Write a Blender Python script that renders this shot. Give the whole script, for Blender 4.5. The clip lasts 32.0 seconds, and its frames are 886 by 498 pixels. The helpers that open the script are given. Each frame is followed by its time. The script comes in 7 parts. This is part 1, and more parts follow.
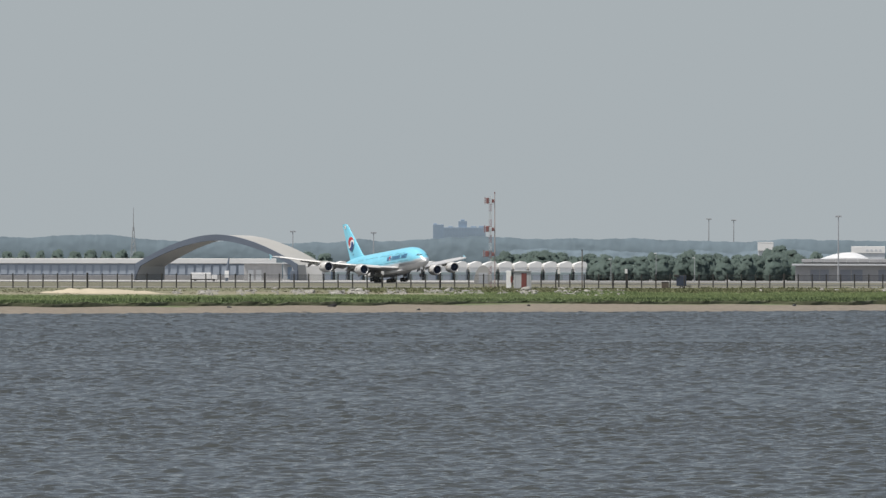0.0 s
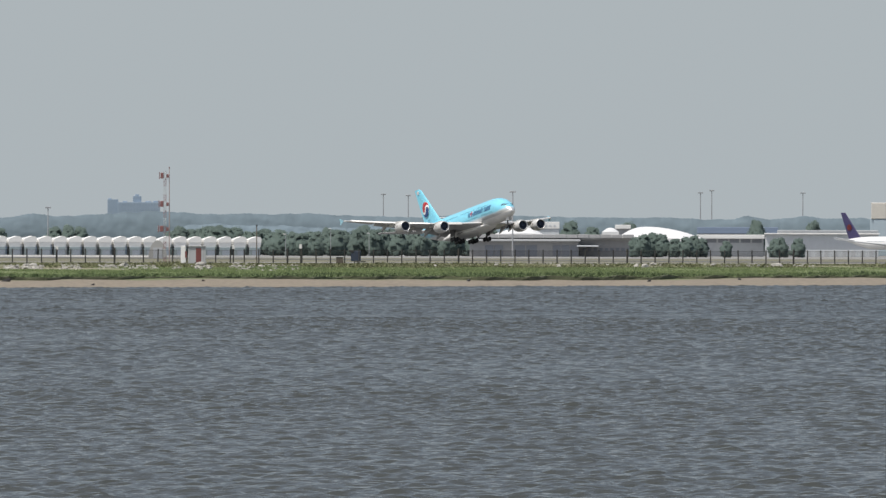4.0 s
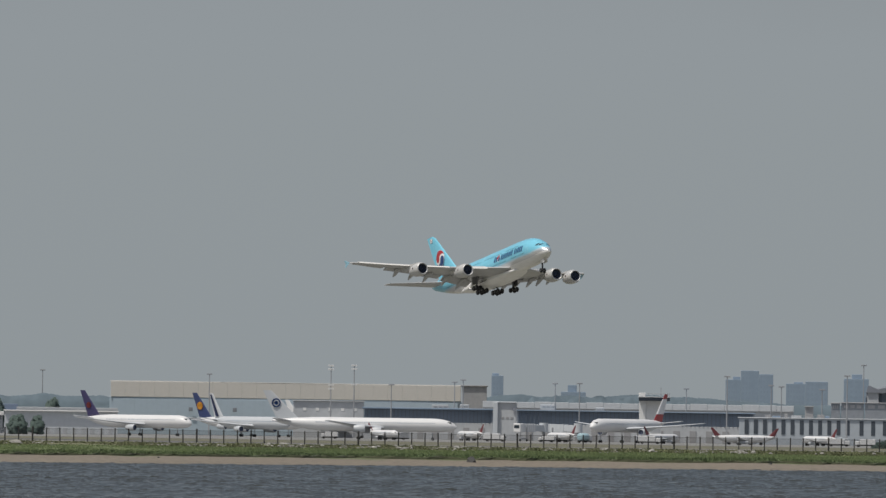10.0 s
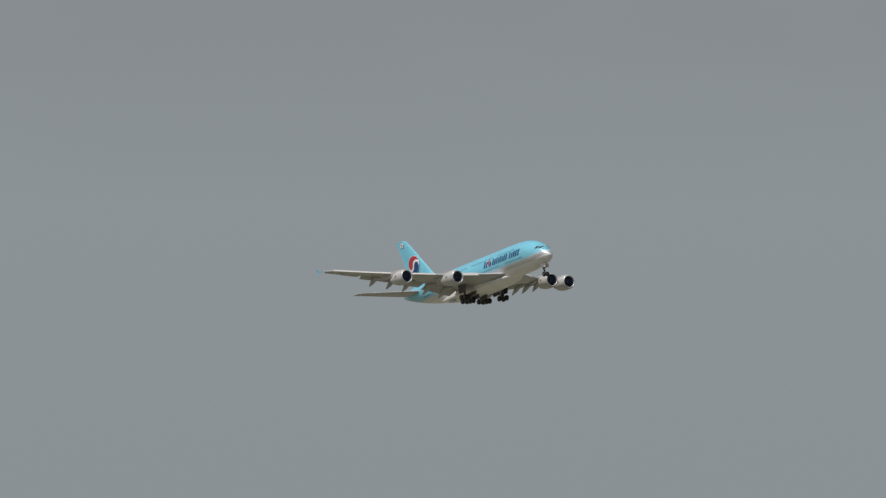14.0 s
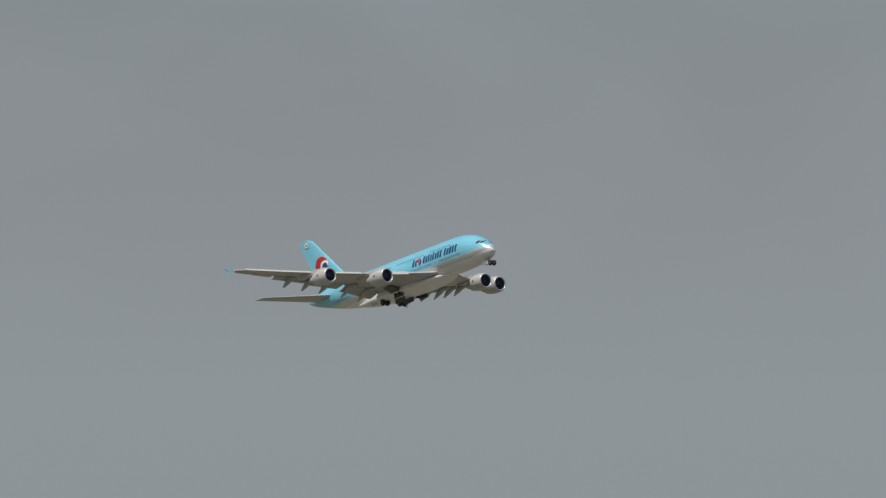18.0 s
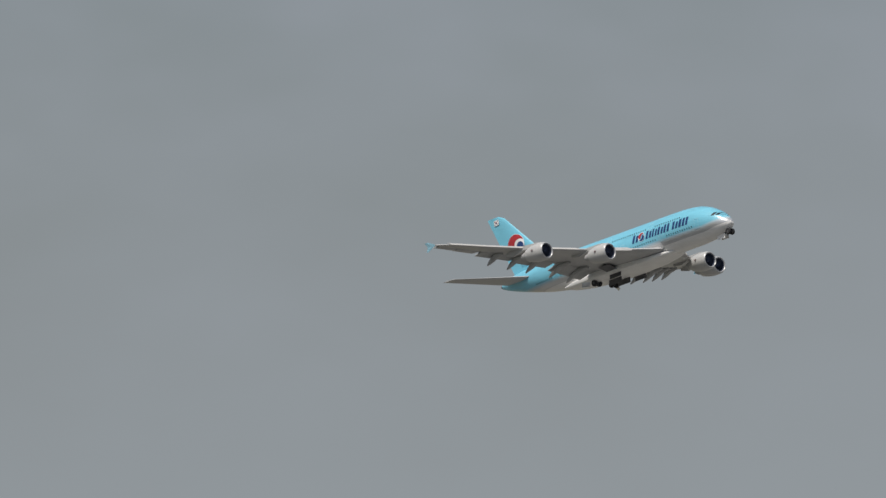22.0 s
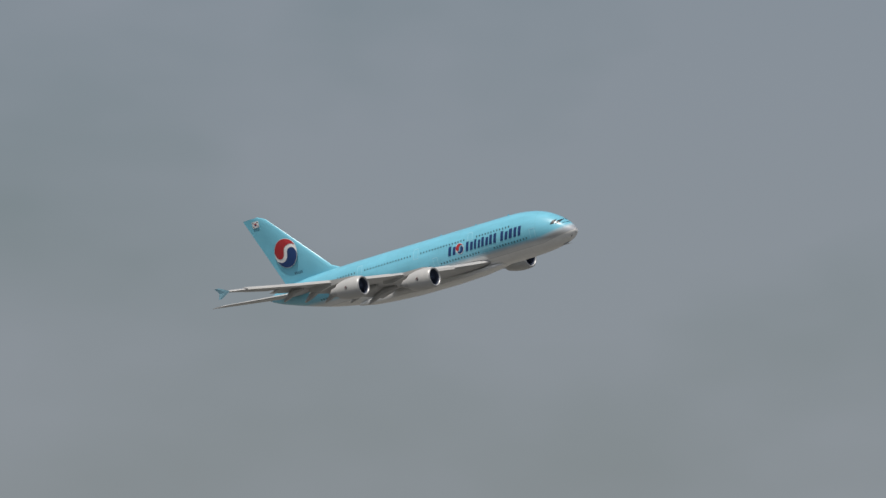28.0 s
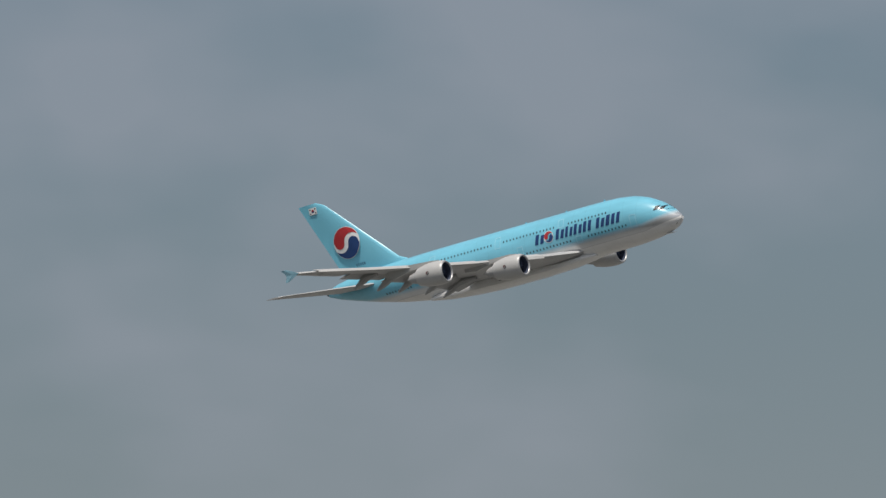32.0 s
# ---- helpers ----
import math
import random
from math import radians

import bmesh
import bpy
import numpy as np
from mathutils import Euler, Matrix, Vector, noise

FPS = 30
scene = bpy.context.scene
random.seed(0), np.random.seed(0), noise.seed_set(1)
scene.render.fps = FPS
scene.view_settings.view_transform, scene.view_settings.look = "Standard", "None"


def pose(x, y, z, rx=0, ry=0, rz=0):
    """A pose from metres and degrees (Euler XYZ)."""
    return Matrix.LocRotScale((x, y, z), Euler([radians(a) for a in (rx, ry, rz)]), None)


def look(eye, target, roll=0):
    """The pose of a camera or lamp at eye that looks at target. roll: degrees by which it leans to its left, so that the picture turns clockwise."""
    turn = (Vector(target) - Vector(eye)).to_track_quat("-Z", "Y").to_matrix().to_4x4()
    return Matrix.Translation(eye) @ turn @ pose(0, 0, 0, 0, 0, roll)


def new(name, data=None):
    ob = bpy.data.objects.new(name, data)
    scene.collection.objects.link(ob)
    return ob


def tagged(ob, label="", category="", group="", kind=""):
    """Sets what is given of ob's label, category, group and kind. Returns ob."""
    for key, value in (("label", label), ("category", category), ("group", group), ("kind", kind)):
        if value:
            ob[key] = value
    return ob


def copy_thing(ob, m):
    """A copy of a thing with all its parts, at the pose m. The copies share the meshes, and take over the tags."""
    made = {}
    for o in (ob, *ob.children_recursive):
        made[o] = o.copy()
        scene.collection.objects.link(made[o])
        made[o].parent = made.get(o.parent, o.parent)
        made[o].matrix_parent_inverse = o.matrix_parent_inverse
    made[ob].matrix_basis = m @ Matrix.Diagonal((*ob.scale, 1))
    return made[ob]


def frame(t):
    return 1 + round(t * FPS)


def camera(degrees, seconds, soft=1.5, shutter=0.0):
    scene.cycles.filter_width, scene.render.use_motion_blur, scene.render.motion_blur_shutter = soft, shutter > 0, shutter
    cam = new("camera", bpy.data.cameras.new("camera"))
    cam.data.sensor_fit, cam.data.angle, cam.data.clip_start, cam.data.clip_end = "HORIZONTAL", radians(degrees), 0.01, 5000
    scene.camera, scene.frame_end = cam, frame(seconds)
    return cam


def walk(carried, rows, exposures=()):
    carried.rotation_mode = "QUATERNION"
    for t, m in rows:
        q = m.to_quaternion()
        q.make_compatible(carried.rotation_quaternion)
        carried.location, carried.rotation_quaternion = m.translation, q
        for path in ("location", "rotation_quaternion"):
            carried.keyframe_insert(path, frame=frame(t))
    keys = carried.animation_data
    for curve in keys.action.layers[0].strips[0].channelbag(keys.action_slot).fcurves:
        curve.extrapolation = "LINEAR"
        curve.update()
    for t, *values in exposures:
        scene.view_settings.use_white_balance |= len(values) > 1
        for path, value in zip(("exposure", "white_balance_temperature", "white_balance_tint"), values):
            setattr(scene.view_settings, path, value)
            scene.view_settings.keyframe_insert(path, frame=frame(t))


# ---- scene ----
# ---- camera ----
EYE = Vector((0.0, 0.0, 8.5))
FOCAL = 17000.0
cam = camera(5.2806, 32.0, soft=1.42)
CAMERA_ROWS = [
    (0, -0.0040, 0.1124, 0.08), (0.5, 0.2791, 0.0089, 0.11), (1, 0.5027, -0.1325, 0.45), (1.5, 0.6712, -0.0989, 0.52),
    (2, 1.0027, -0.1011, 0.60), (2.5, 1.1118, -0.0864, 0.69), (4.5, 2.2309, 0.0423, 0.20), (5, 2.5016, 0.1355, 0.50),
    (5.5, 2.6535, 0.1327, 0.32), (6, 2.9700, 0.1388, 0.23), (6.5, 3.3571, 0.1626, 0.33), (7, 3.8667, 0.1971, 0.46),
    (7.5, 4.3212, 0.4074, 0.40), (8, 4.5859, 0.5267, 0.38), (8.5, 4.9795, 0.6085, 0.41), (9, 5.5660, 0.8559, 0.40),
    (9.5, 6.0358, 0.9763, 0.65), (10, 6.4568, 1.0629, 0.83), (10.5, 7.1051, 0.8168, 0.77), (10.6, 7.1451, 0.8513, 0.75),
    (10.7, 7.2092, 0.9295, 0.72), (10.8, 7.2631, 1.0919, 0.69), (10.9, 7.4046, 1.3715, 0.65), (11, 7.5660, 1.4920, 0.61),
    (11.5, 8.0671, 1.5749, 0.51), (12, 8.6318, 1.7966, 0.43), (12.5, 9.4545, 2.0207, 0.35), (13, 10.0949, 1.9713, 0.35),
    (13.5, 10.2514, 1.9355, 0.35), (15.5, 12.4965, 2.6698, 0.35), (16, 13.1548, 2.7602, 0.35), (16.5, 13.8781, 2.7693, 0.35),
    (17, 14.7835, 2.8410, 0.35), (17.5, 15.5117, 3.0846, 0.35), (18, 15.9452, 3.1241, 0.35), (18.5, 16.5895, 3.0123, 0.35),
    (19, 17.1058, 3.1943, 0.35), (19.5, 17.5876, 3.4052, 0.35), (20, 18.3332, 3.5843, 0.35), (20.5, 19.0927, 3.7186, 0.35),
    (21, 19.5635, 3.9305, 0.35), (21.5, 20.1528, 4.0666, 0.35), (22, 20.6855, 4.2519, 0.35), (22.5, 21.6330, 4.5035, 0.35),
    (23, 22.3013, 4.6291, 0.35), (23.5, 23.4154, 4.7463, 0.35), (24, 24.4027, 5.0207, 0.35), (24.5, 25.7581, 5.2976, 0.35),
    (25, 26.6860, 5.4824, 0.35), (25.5, 27.7250, 5.4997, 0.35), (26, 28.6380, 5.7197, 0.35), (26.5, 30.0124, 5.9899, 0.35),
    (28.5, 34.1426, 6.8420, 0.35), (29, 35.1083, 6.9961, 0.35), (29.5, 36.3158, 7.1105, 0.35), (30, 37.3063, 7.4839, 0.35),
    (30.5, 38.8110, 7.5121, 0.35), (31, 40.0348, 7.7326, 0.35), (31.5, 41.0688, 8.1859, 0.35), (32, 42.3767, 8.4964, 0.35),
]
FLIGHT_ROWS = [
    (0, -20.1, 3467.6, 9.89, 154.90, 4.42, -0.16), (1, 13.4, 3399.2, 10.19, 155.17, 6.19, 0.57), (2, 47.4, 3329.9, 11.15, 155.44, 7.63, 1.00),
    (3, 81.7, 3259.5, 12.85, 155.73, 8.78, 1.13), (4, 116.4, 3188.1, 15.47, 156.05, 9.64, 1.00), (5, 151.2, 3115.8, 19.24, 156.42, 10.27, 0.64),
    (6, 186.2, 3042.7, 24.28, 156.84, 10.73, 0.12), (7, 221.0, 2968.8, 30.49, 157.26, 11.06, -0.48), (8, 255.8, 2894.3, 37.65, 157.61, 11.30, -0.99),
    (9, 290.5, 2819.3, 45.54, 157.83, 11.48, -1.28), (10, 325.3, 2744.0, 53.95, 157.93, 11.55, -1.32), (11, 360.2, 2668.5, 62.68, 157.94, 11.51, -1.15),
    (12, 395.2, 2593.0, 71.57, 157.91, 11.36, -0.88), (13, 430.3, 2517.7, 80.50, 157.84, 11.19, -0.58), (14, 465.3, 2442.6, 89.38, 157.78, 11.11, -0.30),
    (15, 500.3, 2367.8, 98.16, 157.72, 11.15, -0.08), (16, 535.1, 2293.4, 106.80, 157.70, 11.27, 0.03), (17, 569.8, 2219.3, 115.28, 157.70, 11.37, -0.03),
    (18, 604.3, 2145.6, 123.62, 157.70, 11.43, -0.17), (19, 638.6, 2072.2, 131.82, 157.68, 11.47, -0.28), (20, 672.7, 1999.2, 139.92, 157.66, 11.49, -0.36),
    (21, 706.5, 1926.6, 147.92, 157.66, 11.49, -0.42), (22, 740.1, 1854.2, 155.87, 157.69, 11.52, -0.30), (23, 773.2, 1782.1, 163.79, 157.80, 11.58, 0.34),
    (24, 805.9, 1710.0, 171.69, 158.10, 11.56, 1.64), (25, 837.9, 1638.0, 179.58, 158.70, 11.27, 3.60), (26, 869.3, 1565.7, 187.47, 159.61, 10.67, 6.21),
    (27, 899.8, 1493.0, 195.40, 160.82, 10.00, 9.40), (28, 929.5, 1420.0, 203.37, 162.26, 9.53, 12.44), (29, 958.4, 1346.5, 211.43, 163.86, 9.36, 14.25),
    (30, 986.4, 1272.5, 219.56, 165.47, 9.38, 14.38), (31, 1013.6, 1198.1, 227.75, 166.89, 9.27, 13.28), (32, 1040.0, 1123.0, 235.99, 167.98, 8.81, 11.39),
]
GULL_A = ((0, 112.67, 266.97, 23.96), (4, 41.38, 272.96, 18.98), (5, 23.56, 274.46, 12.78), (5.2, 20.00, 274.76, 11.53), (5.4, 16.08, 275.02, 10.24), (5.6, 12.30, 275.22, 8.86), (5.8, 8.74, 275.36, 7.38), (6, 5.64, 275.43, 6.11), (7, -9.83, 275.79, -0.30), (32, -396.59, 284.87, -0.30))
GULL_B = ((0, 119.35, 513.02, 8.58), (4, 58.60, 517.14, 6.98), (5, 43.42, 518.17, 4.98), (6, 28.22, 519.21, 2.97), (6.2, 25.18, 519.36, 2.77), (7.2, 9.92, 520.13, 1.73), (32, -368.34, 539.31, 1.73))
GULL_C = ((0, 182.81, 153.10, 30.69), (11.9, 45.89, 180.51, 21.04), (12.9, 34.37, 182.82, 17.03), (13, 33.22, 183.04, 16.63), (13.3, 28.85, 183.81, 15.83), (13.5, 25.64, 184.31, 15.55), (14.5, 9.49, 186.74, 14.22), (32, -272.90, 229.43, 14.44))

def aim(az, el, roll):
    """A camera pose by bearing (clockwise from +y), elevation and roll, in degrees."""
    a, e = radians(az), radians(el)
    way = Vector((math.sin(a) * math.cos(e), math.cos(a) * math.cos(e), math.sin(e)))
    return look(EYE, EYE + way * 100, roll)


walk(cam, [(t, aim(az, el, roll)) for t, az, el, roll in CAMERA_ROWS],
     exposures=[(0, 0.10), (1, 0.20), (2.5, 0.22), (5, 0.15), (7, 0.05), (9, -0.25), (10, -0.40), (11, -0.41), (13, -0.51), (18, -0.45), (22, -0.38), (26, -0.40), (29, -0.46), (32, -0.40)])

# ---- world, sun ----
SUN_AZ, SUN_EL = 238.0, 64.0
world = bpy.data.worlds.new("world")
scene.world = world
world.use_nodes = True


def build_sky():
    nt = world.node_tree
    nt.nodes.clear()
    out = nt.nodes.new("ShaderNodeOutputWorld")
    sky = nt.nodes.new("ShaderNodeTexSky")
    sky.sky_type = "NISHITA"
    sky.sun_disc = False
    sky.sun_elevation = radians(SUN_EL)
    sky.sun_rotation = radians(SUN_AZ)
    sky.dust_density = 4.0
    sky.air_density = 1.2
    blue = nt.nodes.new("ShaderNodeBackground")
    blue.inputs["Strength"].default_value = 0.098
    nt.links.new(sky.outputs[0], blue.inputs["Color"])
    coord = nt.nodes.new("ShaderNodeTexCoord")
    # thin cloud deck: broad soft patches, thicker towards the horizon
    noise_a = nt.nodes.new("ShaderNodeTexNoise")
    noise_a.inputs["Scale"].default_value = 9.0
    noise_a.inputs["Detail"].default_value = 4.0
    noise_a.inputs["Roughness"].default_value = 0.45
    mapping = nt.nodes.new("ShaderNodeMapping")
    mapping.inputs["Scale"].default_value = (1.0, 1.0, 1.9)
    mapping.inputs["Location"].default_value = (0.35, 0.1, 0.2)
    nt.links.new(coord.outputs["Generated"], mapping.inputs["Vector"])
    nt.links.new(mapping.outputs[0], noise_a.inputs["Vector"])
    sep = nt.nodes.new("ShaderNodeSeparateXYZ")
    nt.links.new(coord.outputs["Generated"], sep.inputs[0])
    thin = nt.nodes.new("ShaderNodeMapRange")
    thin.inputs["From Min"].default_value = 0.04
    thin.inputs["From Max"].default_value = 0.15
    thin.inputs["To Min"].default_value = 0.0
    thin.inputs["To Max"].default_value = 1.0
    nt.links.new(sep.outputs["Z"], thin.inputs["Value"])
    ramp = nt.nodes.new("ShaderNodeMapRange")
    ramp.inputs["From Min"].default_value = 0.45
    ramp.inputs["From Max"].default_value = 0.62
    ramp.inputs["To Min"].default_value = 0.0
    ramp.inputs["To Max"].default_value = 1.0
    noise_b = nt.nodes.new("ShaderNodeTexNoise")
    noise_b.inputs["Scale"].default_value = 27.0
    noise_b.inputs["Detail"].default_value = 3.0
    noise_b.inputs["Roughness"].default_value = 0.5
    nt.links.new(mapping.outputs[0], noise_b.inputs["Vector"])
    both = nt.nodes.new("ShaderNodeMix")
    both.inputs["Factor"].default_value = 0.42
    nt.links.new(noise_a.outputs["Fac"], both.inputs["A"])
    nt.links.new(noise_b.outputs["Fac"], both.inputs["B"])
    nt.links.new(both.outputs["Result"], ramp.inputs["Value"])
    dense = nt.nodes.new("ShaderNodeMath")
    dense.operation = "MULTIPLY_ADD"
    dense.inputs[1].default_value = 0.62
    dense.inputs[2].default_value = 0.40
    nt.links.new(ramp.outputs[0], dense.inputs[0])
    gap = nt.nodes.new("ShaderNodeMath")
    gap.operation = "MULTIPLY"
    nt.links.new(thin.outputs[0], gap.inputs[0])
    nt.links.new(dense.outputs[0], gap.inputs[1])
    gap2 = nt.nodes.new("ShaderNodeMath")
    gap2.operation = "MULTIPLY_ADD"
    gap2.inputs[1].default_value = 1.0
    gap2.inputs[2].default_value = 0.06
    nt.links.new(gap.outputs[0], gap2.inputs[0])
    haze = nt.nodes.new("ShaderNodeBackground")
    clear_up = nt.nodes.new("ShaderNodeMapRange")
    clear_up.inputs["From Min"].default_value = 0.03
    clear_up.inputs["From Max"].default_value = 0.13
    nt.links.new(sep.outputs["Z"], clear_up.inputs["Value"])
    tone = nt.nodes.new("ShaderNodeMix")
    tone.data_type = "RGBA"
    tone.inputs["A"].default_value = (0.383, 0.425, 0.449, 1)
    tone.inputs["B"].default_value = (0.388, 0.425, 0.492, 1)
    nt.links.new(clear_up.outputs[0], tone.inputs["Factor"])
    nt.links.new(tone.outputs["Result"], haze.inputs["Color"])
    haze.inputs["Strength"].default_value = 1.0
    mix = nt.nodes.new("ShaderNodeMixShader")
    nt.links.new(gap2.outputs[0], mix.inputs[0])
    nt.links.new(haze.outputs[0], mix.inputs[1])
    nt.links.new(blue.outputs[0], mix.inputs[2])
    nt.links.new(mix.outputs[0], out.inputs["Surface"])


build_sky()
sun_data = bpy.data.lights.new("sun", "SUN")
sun_data.energy = 4.3
sun_data.angle = radians(1.2)
sun_data.color = (1.0, 0.955, 0.88)
sun = new("sun", sun_data)
sun_a, sun_e = radians(SUN_AZ), radians(SUN_EL)
SUN_WAY = Vector((math.sin(sun_a) * math.cos(sun_e), math.cos(sun_a) * math.cos(sun_e), math.sin(sun_e)))
sun.matrix_world = look((0, 0, 600), Vector((0, 0, 600)) - SUN_WAY)


# ---- materials ----
def mat(name, color, rough=0.6, metal=0.0, var=0.12, scale=0.6, fine=6.0, bump=0.0, spec=0.5, random_tint=0.0):
    """A surface with broad staining and fine grain over its base colour; scale in cells per metre."""
    m = bpy.data.materials.new(name)
    m.use_nodes = True
    nt = m.node_tree
    bsdf = nt.nodes["Principled BSDF"]
    bsdf.inputs["Roughness"].default_value = rough
    bsdf.inputs["Metallic"].default_value = metal
    bsdf.inputs["Specular IOR Level"].default_value = spec
    coord = nt.nodes.new("ShaderNodeTexCoord")
    big = nt.nodes.new("ShaderNodeTexNoise")
    big.inputs["Scale"].default_value = scale
    big.inputs["Detail"].default_value = 4
    small = nt.nodes.new("ShaderNodeTexNoise")
    small.inputs["Scale"].default_value = fine
    small.inputs["Detail"].default_value = 3
    for n in (big, small):
        nt.links.new(coord.outputs["Object"], n.inputs["Vector"])
    add = nt.nodes.new("ShaderNodeMath")
    add.operation = "ADD"
    nt.links.new(big.outputs["Fac"], add.inputs[0])
    nt.links.new(small.outputs["Fac"], add.inputs[1])
    last = add.outputs[0]
    if random_tint:
        info = nt.nodes.new("ShaderNodeObjectInfo")
        ra = nt.nodes.new("ShaderNodeMath")
        ra.operation = "MULTIPLY_ADD"
        ra.inputs[1].default_value = random_tint
        nt.links.new(info.outputs["Random"], ra.inputs[0])
        nt.links.new(last, ra.inputs[2])
        last = ra.outputs[0]
    ramp = nt.nodes.new("ShaderNodeMapRange")
    ramp.inputs["From Min"].default_value = 0.6
    ramp.inputs["From Max"].default_value = 1.4 + random_tint
    nt.links.new(last, ramp.inputs["Value"])
    mixc = nt.nodes.new("ShaderNodeMix")
    mixc.data_type = "RGBA"
    mixc.inputs["A"].default_value = (*[c * (1 - var) for c in color], 1)
    mixc.inputs["B"].default_value = (*[min(1, c * (1 + var)) for c in color], 1)
    nt.links.new(ramp.outputs[0], mixc.inputs["Factor"])
    nt.links.new(mixc.outputs["Result"], bsdf.inputs["Base Color"])
    if bump:
        b = nt.nodes.new("ShaderNodeBump")
        b.inputs["Strength"].default_value = bump
        b.inputs["Distance"].default_value = 0.05
        nt.links.new(small.outputs["Fac"], b.inputs["Height"])
        nt.links.new(b.outputs[0], bsdf.inputs["Normal"])
    return m


def math_node(nt, op, a, b=None, c=None):
    n = nt.nodes.new("ShaderNodeMath")
    n.operation = op
    for i, v in enumerate((a, b, c)):
        if v is None:
            continue
        if isinstance(v, (int, float)):
            n.inputs[i].default_value = v
        else:
            nt.links.new(v, n.inputs[i])
    return n.outputs[0]


# ---- builders ----
def part(name, bm, material, parent=None, label="", smooth=False, m=None):
    """Links a bmesh as one mesh object, under a thing or a part where given."""
    me = bpy.data.meshes.new(name)
    bm.to_mesh(me)
    bm.free()
    me.materials.append(material)
    if smooth:
        me.polygons.foreach_set("use_smooth", [True] * len(me.polygons))
        me.set_sharp_from_angle(angle=radians(38))
    ob = new(name, me)
    if parent:
        ob.parent = parent
    if m is not None:
        ob.matrix_basis = m
    if label:
        ob["label"] = label
    return ob


def again(name, ob, parent, m):
    """Another object on the mesh of ob."""
    o = new(name, ob.data)
    o.parent = parent
    o.matrix_basis = m
    return o


def empty(name, m):
    e = new(name)
    e.matrix_basis = m
    return e


def add_box(bm, x0, x1, y0, y1, z0, z1, bevel=0.0):
    vs = [bm.verts.new(p) for p in ((x0, y0, z0), (x1, y0, z0), (x1, y1, z0), (x0, y1, z0), (x0, y0, z1), (x1, y0, z1), (x1, y1, z1), (x0, y1, z1))]
    fs = [bm.faces.new([vs[i] for i in f]) for f in ((3, 2, 1, 0), (4, 5, 6, 7), (0, 1, 5, 4), (1, 2, 6, 5), (2, 3, 7, 6), (3, 0, 4, 7))]
    if bevel:
        es = list({e for f in fs for e in f.edges})
        bmesh.ops.bevel(bm, geom=es, offset=bevel, segments=1, affect="EDGES")
    return bm


def box(x0, x1, y0, y1, z0, z1, bevel=0.0):
    return add_box(bmesh.new(), x0, x1, y0, y1, z0, z1, bevel)


def loft(rings, close_ends=True, bm=None, closed=True):
    """Skin over rings of equal length."""
    bm = bm or bmesh.new()
    vs = [[bm.verts.new(p) for p in r] for r in rings]
    n = len(rings[0])
    for a, b in zip(vs, vs[1:]):
        for i in range(n if closed else n - 1):
            j = (i + 1) % n
            bm.faces.new((a[i], a[j], b[j], b[i]))
    if close_ends:
        bm.faces.new(vs[0][::-1])
        bm.faces.new(vs[-1])
    bmesh.ops.recalc_face_normals(bm, faces=bm.faces)
    return bm


def tube(points, radii, sides=10, bm=None):
    """A round tube along points with a radius at each."""
    rings = []
    pts = [Vector(p) for p in points]
    for i, p in enumerate(pts):
        way = (pts[min(i + 1, len(pts) - 1)] - pts[max(i - 1, 0)]).normalized()
        ref = Vector((0, 0, 1)) if abs(way.z) < 0.9 else Vector((1, 0, 0))
        u = way.cross(ref).normalized()
        v = way.cross(u)
        r = radii[i] if isinstance(radii, (list, tuple)) else radii
        rings.append([p + u * r * math.cos(a) + v * r * math.sin(a) for a in (2 * math.pi * k / sides for k in range(sides))])
    return loft(rings, True, bm)


def at(a, d, z=0.0):
    """A place at bearing a (in 1/17000 of a radian, clockwise) and distance d."""
    b = a / FOCAL
    return Vector((d * math.sin(b), d * math.cos(b), z))


def facing(a, d, z=0.0, turn=0.0):
    """A pose at that place whose local -y side looks back along the line of sight; local x runs to the right."""
    return Matrix.Translation(at(a, d, z)) @ pose(0, 0, 0, 0, 0, -math.degrees(a / FOCAL) + turn)


# ---- ground, water, shore ----
SHORE = radians(18.5)
M_SHORE = Matrix.Rotation(SHORE, 4, "Z")


def shore(s, p, z=0.0):
    """World place from metres along the shore and metres out from the viewer's side."""
    return M_SHORE @ Vector((s, p, z))


def along(a, p):
    """How far along the shore a bearing meets the line at p."""
    return p * math.tan(a / FOCAL + SHORE)


def swerve(s):
    """The beach is not parallel to the fence: how far it stands off at s metres along."""
    return min(100.0, max(-130.0, 0.55 * (s - 655)))


def bent(p, s):
    """Where the part of the bank that lies at p on its straight plan comes to lie."""
    b = swerve(s)
    return p + b if p < 1750 else (1750 + b + (p - 1750) * (150 - b) / 150 if p < 1900 else p)


def spot(a, p):
    """The place along the shore and out from the viewer where a bearing meets the bent line p."""
    q = p
    for _ in range(4):
        s = along(a, q)
        q = bent(p, s)
    return s, q


def bank_z(p):
    """Height of the straight plan of the bank."""
    return float(np.interp(p, [0, 1500, 1696, 1708, 1722, 1745, 1770, 1860, 1900, 1960, 2150, 2800, 9000],
                           [-4, -2.5, -0.3, 0.05, 0.75, 1.65, 2.2, 3.75, 4.2, 3.7, 3.2, 3.0, 3.0]))


def land_z(q, s):
    """Height of the land; an unseen flat spit is added far along to bounce light up."""
    b = swerve(s)
    p = q - b if q < 1750 + b else (1750 + (q - 1750 - b) * 150 / (150 - b) if q < 1900 else q)
    return max(1.4 if s > 1150 and 250 < q < 1730 else -9.0, bank_z(p))


